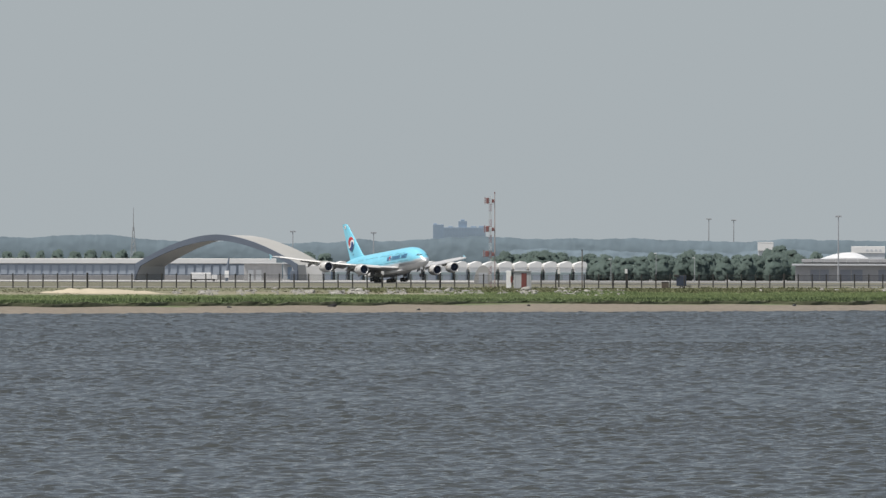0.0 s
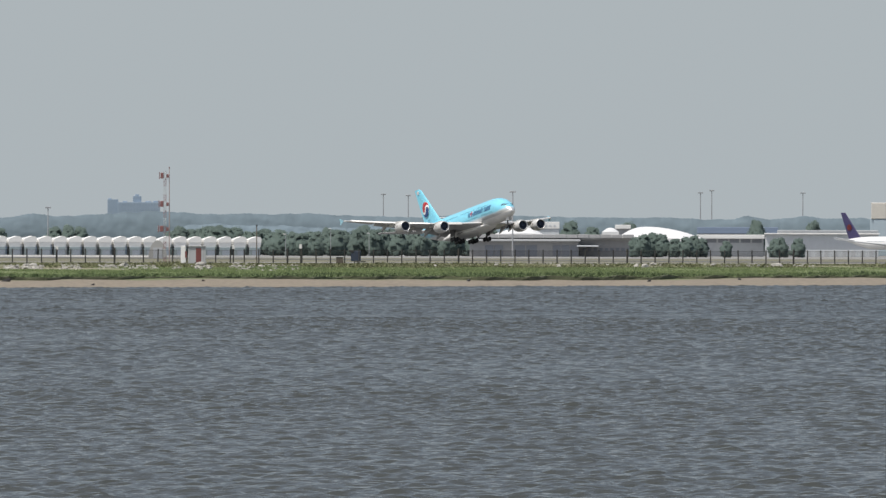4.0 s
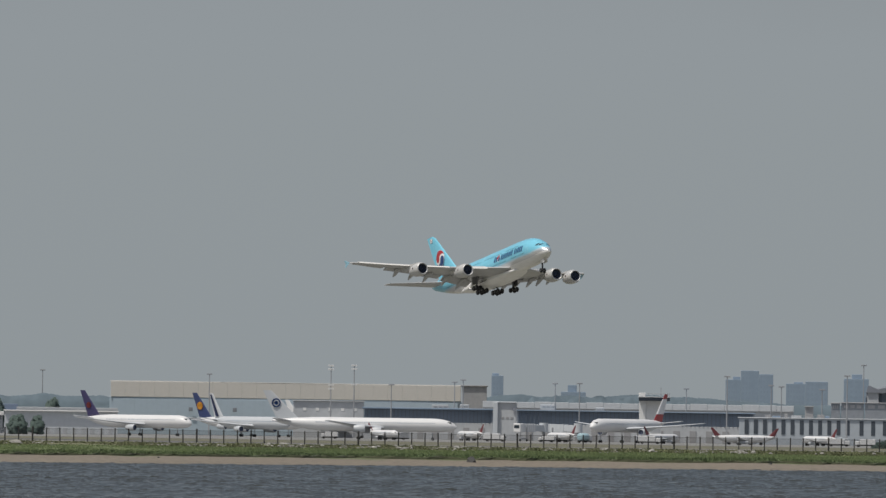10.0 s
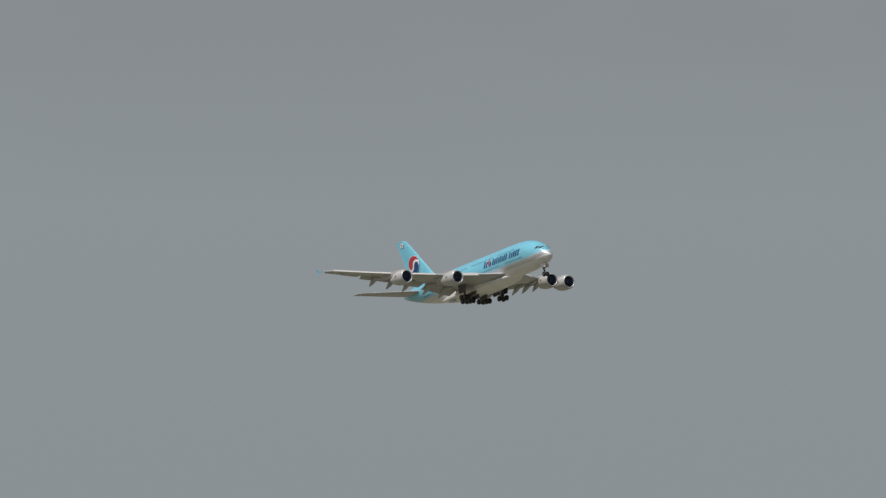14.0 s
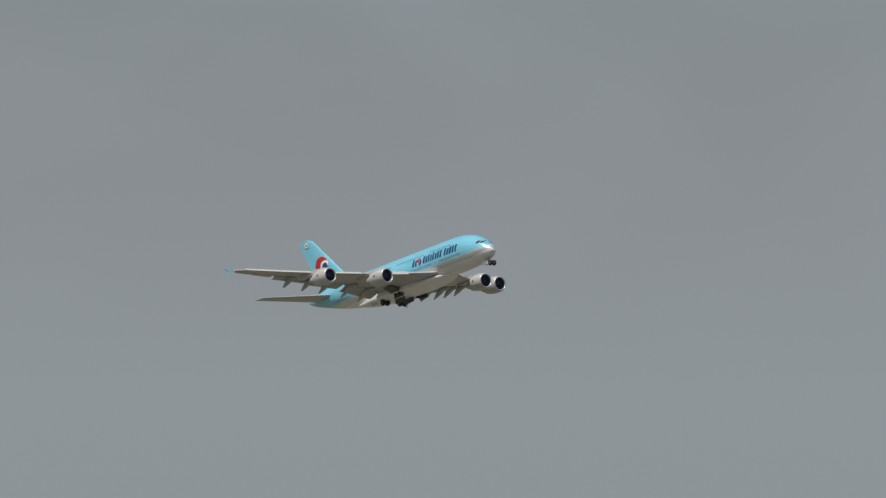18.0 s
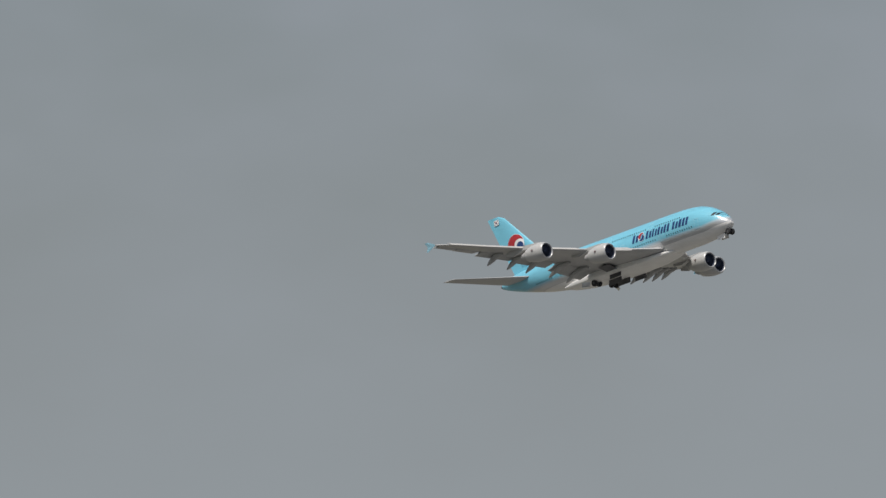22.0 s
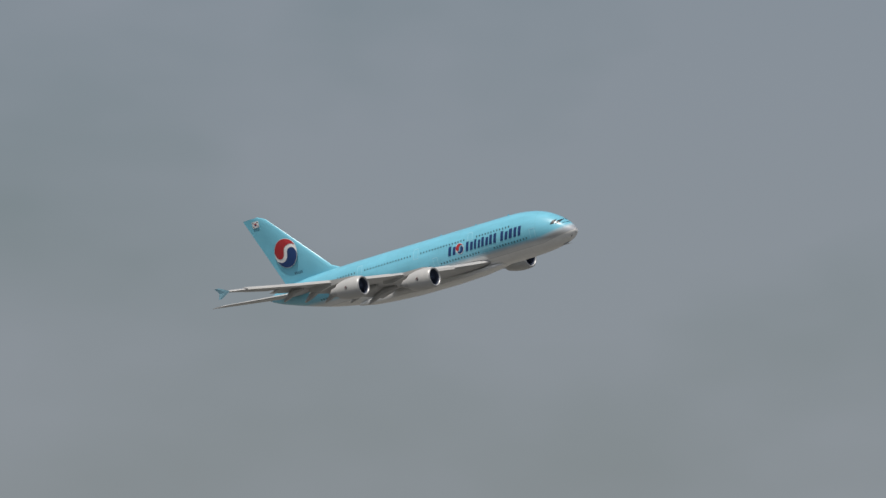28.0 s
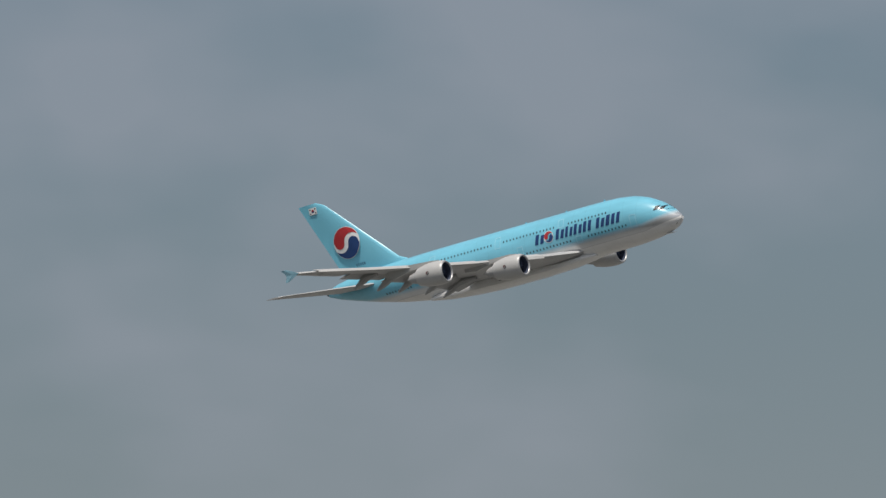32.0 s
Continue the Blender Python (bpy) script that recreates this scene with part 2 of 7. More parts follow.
def ground_material():
    m = bpy.data.materials.new("shore_ground")
    m.use_nodes = True
    nt = m.node_tree
    bsdf = nt.nodes["Principled BSDF"]
    bsdf.inputs["Roughness"].default_value = 0.9
    bsdf.inputs["Specular IOR Level"].default_value = 0.2
    coord = nt.nodes.new("ShaderNodeTexCoord")
    sep = nt.nodes.new("ShaderNodeSeparateXYZ")
    nt.links.new(coord.outputs["Object"], sep.inputs[0])
    wob = nt.nodes.new("ShaderNodeTexNoise")
    wob.inputs["Scale"].default_value = 0.06
    wob.inputs["Detail"].default_value = 6
    nt.links.new(coord.outputs["Object"], wob.inputs["Vector"])
    b = math_node(nt, "MINIMUM", math_node(nt, "MAXIMUM", math_node(nt, "MULTIPLY_ADD", sep.outputs["X"], 0.55, -0.55 * 655), -130.0), 100.0)
    t = math_node(nt, "SUBTRACT", math_node(nt, "SUBTRACT", sep.outputs["Y"], 1750.0), b)
    slope = math_node(nt, "DIVIDE", 150.0, math_node(nt, "SUBTRACT", 150.0, b))
    gain = math_node(nt, "MULTIPLY_ADD", math_node(nt, "GREATER_THAN", t, 0.0), math_node(nt, "SUBTRACT", slope, 1.0), 1.0)
    p1 = math_node(nt, "MULTIPLY_ADD", t, gain, 1750.0)
    p2 = math_node(nt, "MULTIPLY_ADD", math_node(nt, "GREATER_THAN", sep.outputs["Y"], 1900.0), math_node(nt, "SUBTRACT", sep.outputs["Y"], p1), p1)
    # the grass gives way to rubble and sand sooner where the heap lies
    bare = math_node(nt, "MULTIPLY", math_node(nt, "LESS_THAN", sep.outputs["X"], 612.0), math_node(nt, "GREATER_THAN", p2, 1792.0))
    p2 = math_node(nt, "MULTIPLY_ADD", bare, 34.0, p2)
    p = math_node(nt, "ADD", p2, math_node(nt, "MULTIPLY_ADD", wob.outputs["Fac"], 26.0, -13.0))
    fac = nt.nodes.new("ShaderNodeMapRange")
    fac.inputs["From Min"].default_value = 1680
    fac.inputs["From Max"].default_value = 2180
    nt.links.new(p, fac.inputs["Value"])
    ramp = nt.nodes.new("ShaderNodeValToRGB")
    el = ramp.color_ramp.elements
    el[0].position, el[0].color = 0.0, (0.115, 0.098, 0.078, 1)
    el[1].position, el[1].color = 1.0, (0.17, 0.165, 0.12, 1)
    for pos, c in ((0.05, (0.150, 0.130, 0.104, 1)), (0.085, (0.185, 0.160, 0.128, 1)), (0.125, (0.178, 0.154, 0.122, 1)), (0.135, (0.105, 0.130, 0.060, 1)), (0.33, (0.130, 0.155, 0.075, 1)),
                   (0.38, (0.20, 0.185, 0.13, 1)), (0.46, (0.135, 0.14, 0.085, 1)), (0.6, (0.15, 0.145, 0.10, 1))):
        e = el.new(pos)
        e.color = c
    nt.links.new(fac.outputs[0], ramp.inputs["Fac"])
    # pale ground of the added unseen spit, bouncing light onto the airliner's underside
    bounce_edge = nt.nodes.new("ShaderNodeMapRange")
    bounce_edge.inputs["From Min"].default_value, bounce_edge.inputs["From Max"].default_value = 1560, 1660
    nt.links.new(p, bounce_edge.inputs["Value"])
    bounce_ground = nt.nodes.new("ShaderNodeMix")
    bounce_ground.data_type = "RGBA"
    bounce_ground.inputs["A"].default_value = (0.175, 0.172, 0.162, 1)
    nt.links.new(bounce_edge.outputs[0], bounce_ground.inputs["Factor"])
    nt.links.new(ramp.outputs["Color"], bounce_ground.inputs["B"])
    grain = nt.nodes.new("ShaderNodeTexNoise")
    grain.inputs["Scale"].default_value = 0.8
    grain.inputs["Detail"].default_value = 6
    nt.links.new(coord.outputs["Object"], grain.inputs["Vector"])
    gr = nt.nodes.new("ShaderNodeMapRange")
    gr.inputs["From Min"].default_value, gr.inputs["From Max"].default_value = 0.3, 0.7
    gr.inputs["To Min"].default_value, gr.inputs["To Max"].default_value = 0.72, 1.25
    nt.links.new(grain.outputs["Fac"], gr.inputs["Value"])
    mul = nt.nodes.new("ShaderNodeMix")
    mul.data_type, mul.blend_type = "RGBA", "MULTIPLY"
    mul.inputs["Factor"].default_value = 1.0
    nt.links.new(bounce_ground.outputs["Result"], mul.inputs["A"])
    nt.links.new(gr.outputs[0], mul.inputs["B"])
    nt.links.new(mul.outputs["Result"], bsdf.inputs["Base Color"])
    b = nt.nodes.new("ShaderNodeBump")
    b.inputs["Strength"].default_value = 0.5
    b.inputs["Distance"].default_value = 0.3
    nt.links.new(grain.outputs["Fac"], b.inputs["Height"])
    nt.links.new(b.outputs[0], bsdf.inputs["Normal"])
    return m


def build_ground():
    ps = [-6000, 0, 240, 300, 600, 900, 1200, 1500, 1540] + list(range(1560, 1910, 4)) + [1920, 1940, 1960, 2000, 2060, 2150, 2300, 2600, 3000, 3600, 4400, 6000, 12000]
    ss = [-12000, -4000, -1500] + list(range(100, 1250, 6)) + [1400, 1600, 2200, 3000, 6000, 14000]
    verts, faces = [], []
    for p in ps:
        for s in ss:
            z = land_z(p, s)
            if 1550 < p < 1950:
                z += 0.22 * noise.noise(Vector((s * 0.05, p * 0.05, 0))) + 0.25 * noise.noise(Vector((s * 0.011, p * 0.004, 3)))
            verts.append((s, p, z))
    n = len(ss)
    for i in range(len(ps) - 1):
        for j in range(n - 1):
            faces.append((i * n + j, i * n + j + 1, (i + 1) * n + j + 1, (i + 1) * n + j))
    me = bpy.data.meshes.new("ground")
    me.from_pydata(verts, [], faces)
    me.polygons.foreach_set("use_smooth", [True] * len(faces))
    me.materials.append(ground_material())
    g = new("ground", me)
    g.matrix_basis = M_SHORE
    return tagged(g, "sandy shore, marsh grass bank and dry airfield grass", "ground", kind="structure")


def water_material(name, rough):
    m = bpy.data.materials.new(name)
    m.use_nodes = True
    nt = m.node_tree
    bsdf = nt.nodes["Principled BSDF"]
    bsdf.inputs["Base Color"].default_value = (0.0405, 0.044, 0.0415, 1)
    bsdf.inputs["Roughness"].default_value = rough
    bsdf.inputs["IOR"].default_value = 1.333
    bsdf.inputs["Specular IOR Level"].default_value = 0.30
    coord = nt.nodes.new("ShaderNodeTexCoord")
    a = nt.nodes.new("ShaderNodeTexNoise")
    a.inputs["Scale"].default_value = 1.6
    a.inputs["Detail"].default_value = 5
    a.inputs["Roughness"].default_value = 0.65
    nt.links.new(coord.outputs["Object"], a.inputs["Vector"])
    b = nt.nodes.new("ShaderNodeBump")
    b.inputs["Strength"].default_value = 0.7
    b.inputs["Distance"].default_value = 0.10
    nt.links.new(a.outputs["Fac"], b.inputs["Height"])
    nt.links.new(b.outputs[0], bsdf.inputs["Normal"])
    return m


M_WATER = water_material("bay_water", 0.04)
M_WATER_MID = water_material("ruffled_bay_water", 0.10)
M_WATER_FAR = water_material("far_ruffled_bay_water", 0.19)


def wave_height(x, y):
    """Choppy wind waves running to the left and towards the viewer; repeats nowhere near."""
    rng = np.random.RandomState(11)
    z = np.zeros_like(x)
    for k in range(48):
        lam = 0.75 * (3.0 / 0.75) ** (k / 47.0)
        a = radians(262 + rng.uniform(-45, 45))
        kx, ky = math.cos(a) * 2 * math.pi / lam, math.sin(a) * 2 * math.pi / lam
        amp = 0.0073 * lam ** 0.85
        ph = rng.uniform(0, 6.28) + 0.6 * np.sin(0.023 * x + k) + 0.7 * np.sin(0.017 * y + 2 * k)
        w = np.sin(kx * x + ky * y + ph)
        z += amp * (0.6 * w + 1.4 * (0.64 - np.abs(np.sin(0.5 * (kx * x + ky * y + ph)))))
    gust = 0.95 + 0.16 * np.sin(0.013 * x + 0.02 * y + 1) * np.sin(0.009 * y - 0.016 * x)
    return z * gust


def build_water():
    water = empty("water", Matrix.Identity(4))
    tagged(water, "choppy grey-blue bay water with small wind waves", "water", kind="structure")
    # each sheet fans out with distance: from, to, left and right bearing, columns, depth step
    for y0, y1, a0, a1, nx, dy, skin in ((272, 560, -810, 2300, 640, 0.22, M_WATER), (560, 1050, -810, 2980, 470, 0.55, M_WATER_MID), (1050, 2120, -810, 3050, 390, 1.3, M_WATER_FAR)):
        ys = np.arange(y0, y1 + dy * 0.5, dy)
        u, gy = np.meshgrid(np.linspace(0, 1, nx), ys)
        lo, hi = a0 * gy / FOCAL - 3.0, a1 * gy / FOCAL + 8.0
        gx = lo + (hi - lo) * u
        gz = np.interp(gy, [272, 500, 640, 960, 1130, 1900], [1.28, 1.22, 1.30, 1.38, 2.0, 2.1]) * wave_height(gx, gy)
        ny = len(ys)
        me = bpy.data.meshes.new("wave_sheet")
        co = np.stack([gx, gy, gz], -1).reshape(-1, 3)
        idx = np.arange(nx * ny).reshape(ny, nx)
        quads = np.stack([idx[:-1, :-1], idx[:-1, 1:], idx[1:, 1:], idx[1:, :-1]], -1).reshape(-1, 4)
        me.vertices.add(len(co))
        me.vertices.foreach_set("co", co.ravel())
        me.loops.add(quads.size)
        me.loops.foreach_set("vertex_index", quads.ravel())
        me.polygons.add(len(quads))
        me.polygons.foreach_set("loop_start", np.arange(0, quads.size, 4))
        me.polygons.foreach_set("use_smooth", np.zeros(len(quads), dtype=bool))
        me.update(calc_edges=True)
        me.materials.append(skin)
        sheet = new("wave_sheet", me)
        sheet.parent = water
    bm = bmesh.new()
    bm.faces.new([bm.verts.new(p) for p in ((-9000, -9000, -1.7), (9000, -9000, -1.7), (9000, 2600, -1.7), (-9000, 2600, -1.7))])
    part("calm_sheet", bm, M_WATER, water)
    return water


build_ground()
WATER = build_water()
M_GRASS = mat("marsh_grass", (0.185, 0.228, 0.112), 0.8, var=0.2, scale=0.05, fine=1.2, spec=0.2)
# darker grass colour paints the shade along the overhanging fringe
M_FRINGE = mat("shaded_marsh_grass", (0.115, 0.152, 0.072), 0.85, var=0.35, scale=0.04, fine=1.0, spec=0.2)
M_STRAW = mat("dry_grass", (0.165, 0.165, 0.105), 0.85, var=0.3, scale=0.15, fine=1.2, spec=0.2)
M_WEED = mat("olive_weeds", (0.135, 0.145, 0.078), 0.85, var=0.3, scale=0.08, fine=1.0, spec=0.2)
M_ROCK = mat("pale_rubble", (0.27, 0.262, 0.24), 0.9, var=0.5, scale=1.5, fine=7, bump=0.4, random_tint=0.5)
M_SAND = mat("dry_sand", (0.40, 0.35, 0.26), 0.95, var=0.15, scale=0.3, fine=5, bump=0.3)
M_POST = mat("dark_fence_paint", (0.035, 0.034, 0.032), 0.7, var=0.3, scale=1.0)


def tufts(name, label, count, seed, plo, phi, h0, h1, material, bias=1.0, s0=400, s1=1010):
    rng = random.Random(seed)
    verts, faces = [], []
    for _ in range(count):
        s = rng.uniform(s0, s1)
        p = plo + (phi - plo) * rng.random() ** bias + 5 * noise.noise(Vector((s * 0.02, 0, 1))) + 5 * noise.noise(Vector((s * 0.11, 0, 2)))
        z = bank_z(p) - 0.05
        q = bent(p, s)
        hh = rng.uniform(h0, h1) * (0.75 + 0.5 * noise.noise(Vector((s * 0.05, p * 0.05, seed + 9))))
        for _b in range(4):
            a = rng.uniform(0, 6.28)
            r, w = rng.uniform(0.05, 0.6), rng.uniform(0.12, 0.30)
            cx, cy = s + r * math.cos(a), q + r * math.sin(a)
            lx, ly = rng.uniform(-0.7, 0.7), rng.uniform(-0.4, 0.4)
            b = rng.uniform(0, 3.14)
            n = len(verts)
            verts += [(cx - w * math.cos(b), cy - w * math.sin(b), z), (cx + w * math.cos(b), cy + w * math.sin(b), z), (cx + lx, cy + ly, z + hh * rng.uniform(0.7, 1.1))]
            faces.append((n, n + 1, n + 2))
    me = bpy.data.meshes.new(name)
    me.from_pydata(verts, [], faces)
    me.materials.append(material)
    ob = new(name, me)
    ob.matrix_basis = M_SHORE
    return tagged(ob, label, "grass", kind="stuff")


tufts("marsh_grass", "green marsh grass along the shore bank", 38000, 5, 1746, 1844, 0.30, 0.66, M_GRASS, 1.1, 606, 1010)
tufts("marsh_grass", "green marsh grass below the rubble", 20000, 15, 1746, 1818, 0.28, 0.60, M_GRASS, 1.1, 400, 622)
tufts("marsh_grass", "taller marsh grass fringe above the sand, darkened for shade", 30000, 6, 1747, 1772, 0.45, 1.15, M_FRINGE, 1.5)
tufts("dry_grass", "dry straw-coloured grass near the fence", 9000, 7, 1836, 1915, 0.12, 0.42, M_STRAW)
tufts("dry_grass", "tall olive weeds between the grass bank and the fence", 16000, 8, 1840, 1898, 0.25, 0.75, M_WEED, 1.0, 600, 1010)


def build_bank_edge():
    """The low scarp where the grass bank breaks off above the sand, coloured dark as overhang shade."""
    verts, faces = [], []
    n = 0
    s = 380.0
    while s < 1030:
        p = 1745.0 + 5 * noise.noise(Vector((s * 0.02, 0, 1))) + 5 * noise.noise(Vector((s * 0.11, 0, 2)))
        z = bank_z(p)
        q = bent(p, s)
        top = z + 0.52 + 0.34 * noise.noise(Vector((s * 0.16, 4, 0))) + 0.16 * noise.noise(Vector((s * 0.9, 9, 0)))
        lean = 0.4 * noise.noise(Vector((s * 0.5, 2, 7)))
        verts += [(s, q - 0.2, z - 0.3), (s, q + lean, (z + top) / 2), (s, q + 0.15, top), (s, q + 2.5, top - 0.05), (s, q + 4.0, z - 0.4)]
        if n:
            for j in range(4):
                faces.append((5 * (n - 1) + j, 5 * n + j, 5 * n + j + 1, 5 * (n - 1) + j + 1))
        n += 1
        s += 0.7
    me = bpy.data.meshes.new("bank_edge")
    me.from_pydata(verts, [], faces)
    me.materials.append(mat("shaded_bank_edge", (0.06, 0.066, 0.035), 0.95, var=0.4, scale=0.3, fine=2.0))
    ob = new("bank_edge", me)
    ob.matrix_basis = M_SHORE
    tagged(ob, "eroded edge of the grass bank above the sand, darkened for shade", "bank", kind="structure")


build_bank_edge()


def build_fence():
    fence = empty("fence", Matrix.Identity(4))
    tagged(fence, "long dark steel post and chain-link perimeter fence", "fence", kind="structure")
    pitch = 3.19
    s0, s1 = along(-1000, 1900), along(3350, 1900)
    count = int((s1 - s0) / pitch)
    thin = thick = None
    rng = random.Random(4)
    wire = bpy.data.materials.new("chain_link")
    wire.use_nodes = True
    nt = wire.node_tree
    bsdf = nt.nodes["Principled BSDF"]
    bsdf.inputs["Base Color"].default_value = (0.05, 0.05, 0.05, 1)
    clear = nt.nodes.new("ShaderNodeBsdfTransparent")
    mix = nt.nodes.new("ShaderNodeMixShader")
    mix.inputs[0].default_value = 0.12
    nt.links.new(clear.outputs[0], mix.inputs[1])
    nt.links.new(bsdf.outputs[0], mix.inputs[2])
    nt.links.new(mix.outputs[0], nt.nodes["Material Output"].inputs["Surface"])
    net = None
    for k in range(count + 1):
        s = s0 + k * pitch
        z = bank_z(1900) - 0.3
        m = M_SHORE @ pose(s, 1900, z, rng.uniform(-0.6, 0.6), rng.uniform(-1.2, 1.2), 0)
        if k % 12 == 2:
            if thick is None:
                thick = part("post", tube([(0, 0, 0), (0, 0, 3.5)], 0.21, 8), M_POST, fence, "stout dark fence post", True, m)
            else:
                again("post", thick, fence, m)
        else:
            if thin is None:
                thin = part("post", tube([(0, 0, 0), (0, 0, 3.35)], 0.135, 6), M_POST, fence, "", True, m)
            else:
                again("post", thin, fence, m)
        if k < count:
            m2 = M_SHORE @ pose(s, 1900, z)
            if net is None:
                net = part("chain_link_panel", box(0.1, pitch - 0.1, -0.012, 0.012, 0.3, 3.1), wire, fence, "grey chain-link panel", False, m2)
            else:
                again("chain_link_panel", net, fence, m2)
    part("rail", tube([(s0, 1900, bank_z(1900) + 2.82), (s1, 1900, bank_z(1900) + 2.82)], 0.035, 6), M_POST, fence, "", True, M_SHORE)


build_fence()


def rock_mesh(seed):
    """A broken angular stone about a metre across."""
    bm = bmesh.new()
    bmesh.ops.create_icosphere(bm, subdivisions=2, radius=0.5)
    rng = random.Random(seed)
    cuts = [(Vector((rng.gauss(0, 1), rng.gauss(0, 1), rng.gauss(0, 0.8))).normalized(), rng.uniform(0.22, 0.42)) for _ in range(9)]
    for v in bm.verts:
        for n, d in cuts:
            over = v.co.dot(n) - d
            if over > 0:
                v.co -= n * over
        v.co *= 1.1 + 0.25 * noise.noise(v.co * 2.3 + Vector((seed * 7.3, 0, 0)))
        v.co.z = v.co.z * 0.72 + 0.16
    return bm


def build_rocks():
    base = [part("rock", rock_mesh(k), M_ROCK, None) for k in range(7)]
    rng = random.Random(21)
    spots = []
    for lo, hi, n in ((-480, 300, 150), (560, 1000, 32), (1000, 1250, 34), (1430, 1640, 50), (1640, 2100, 70), (2100, 2500, 70), (2500, 3100, 24)):
        for _ in range(n):
            a = rng.uniform(lo, hi)
            if noise.noise(Vector((a * 0.03, 0, 5))) < -0.04:
                continue
            spots.append((a, (1846 if hi < 400 else 1866) + rng.gauss(0, 11), rng.uniform(0.55, 1.35) * (1.6 if rng.random() < 0.12 else 1)))
    for k, (a, p, size) in enumerate(spots):
        src = base[k % 7]
        ob = src if k < 7 else new("rock", src.data)
        ob.matrix_basis = Matrix.Translation(shore(*spot(a, p), bank_z(p) - 0.05)) @ pose(0, 0, 0, rng.uniform(-14, 14), rng.uniform(-14, 14), rng.uniform(0, 360)) @ Matrix.Diagonal((size * rng.uniform(1, 1.9), size, size * rng.uniform(0.6, 1.0), 1))
        tagged(ob, "pale broken rubble stone on the grassy bank", "rock", "stones along the bank")
    # the small rubble between them
    verts, faces = [], []
    for lo, hi, n in ((-480, 320, 2000), (1400, 2480, 1300), (900, 1300, 180)):
        for _ in range(n):
            a, p = rng.uniform(lo, hi), (1844 if hi < 400 else 1864) + rng.gauss(0, 13)
            size = rng.uniform(0.18, 0.55)
            if noise.noise(Vector((a * 0.03, 0, 5))) < rng.uniform(-0.15, 0.15):
                continue
            o = shore(*spot(a, p), bank_z(p))
            q = [o + Vector((size * rng.uniform(0.6, 1.4) * math.cos(k * 1.26), size * rng.uniform(0.6, 1.2) * math.sin(k * 1.26), rng.uniform(-0.1, 0.15))) for k in range(5)]
            n0 = len(verts)
            verts += q + [o + Vector((rng.uniform(-0.2, 0.2), rng.uniform(-0.2, 0.2), size * rng.uniform(0.5, 1.0)))]
            faces += [(n0 + k, n0 + (k + 1) % 5, n0 + 5) for k in range(5)]
    me = bpy.data.meshes.new("rubble")
    me.from_pydata(verts, [], faces)
    me.materials.append(M_ROCK)
    tagged(new("rubble", me), "small broken grey rubble strewn along the bank", "rubble", kind="stuff")


build_rocks()


def build_sand_heap():
    bm = bmesh.new()
    rings = []
    for k in range(30):
        u = k / 29
        hw = 8.0 * math.sin(math.pi * min(0.98, max(0.02, u))) ** 0.45
        hh = 1.50 * (1.15 - 0.5 * u) * math.sin(math.pi * min(0.98, max(0.02, u))) ** 0.45 * (0.85 + 0.35 * noise.noise(Vector((u * 14, 0, 0))))
        rings.append([Vector((u * 26, hw * math.cos(a), hh * math.sin(a))) for a in (math.pi * j / 8 for j in range(9))])
    loft(rings, True, bm, closed=True)
    s, q = spot(-714, 1842)
    tagged(part("sand_mound", bm, M_SAND, None, "", True, M_SHORE @ pose(s, q, bank_z(1842) - 0.35)), "long low heap of pale dry sand", "sand")


build_sand_heap()


# ---- the departing airliner ----
SKY_BLUE = (0.190, 0.545, 0.700)


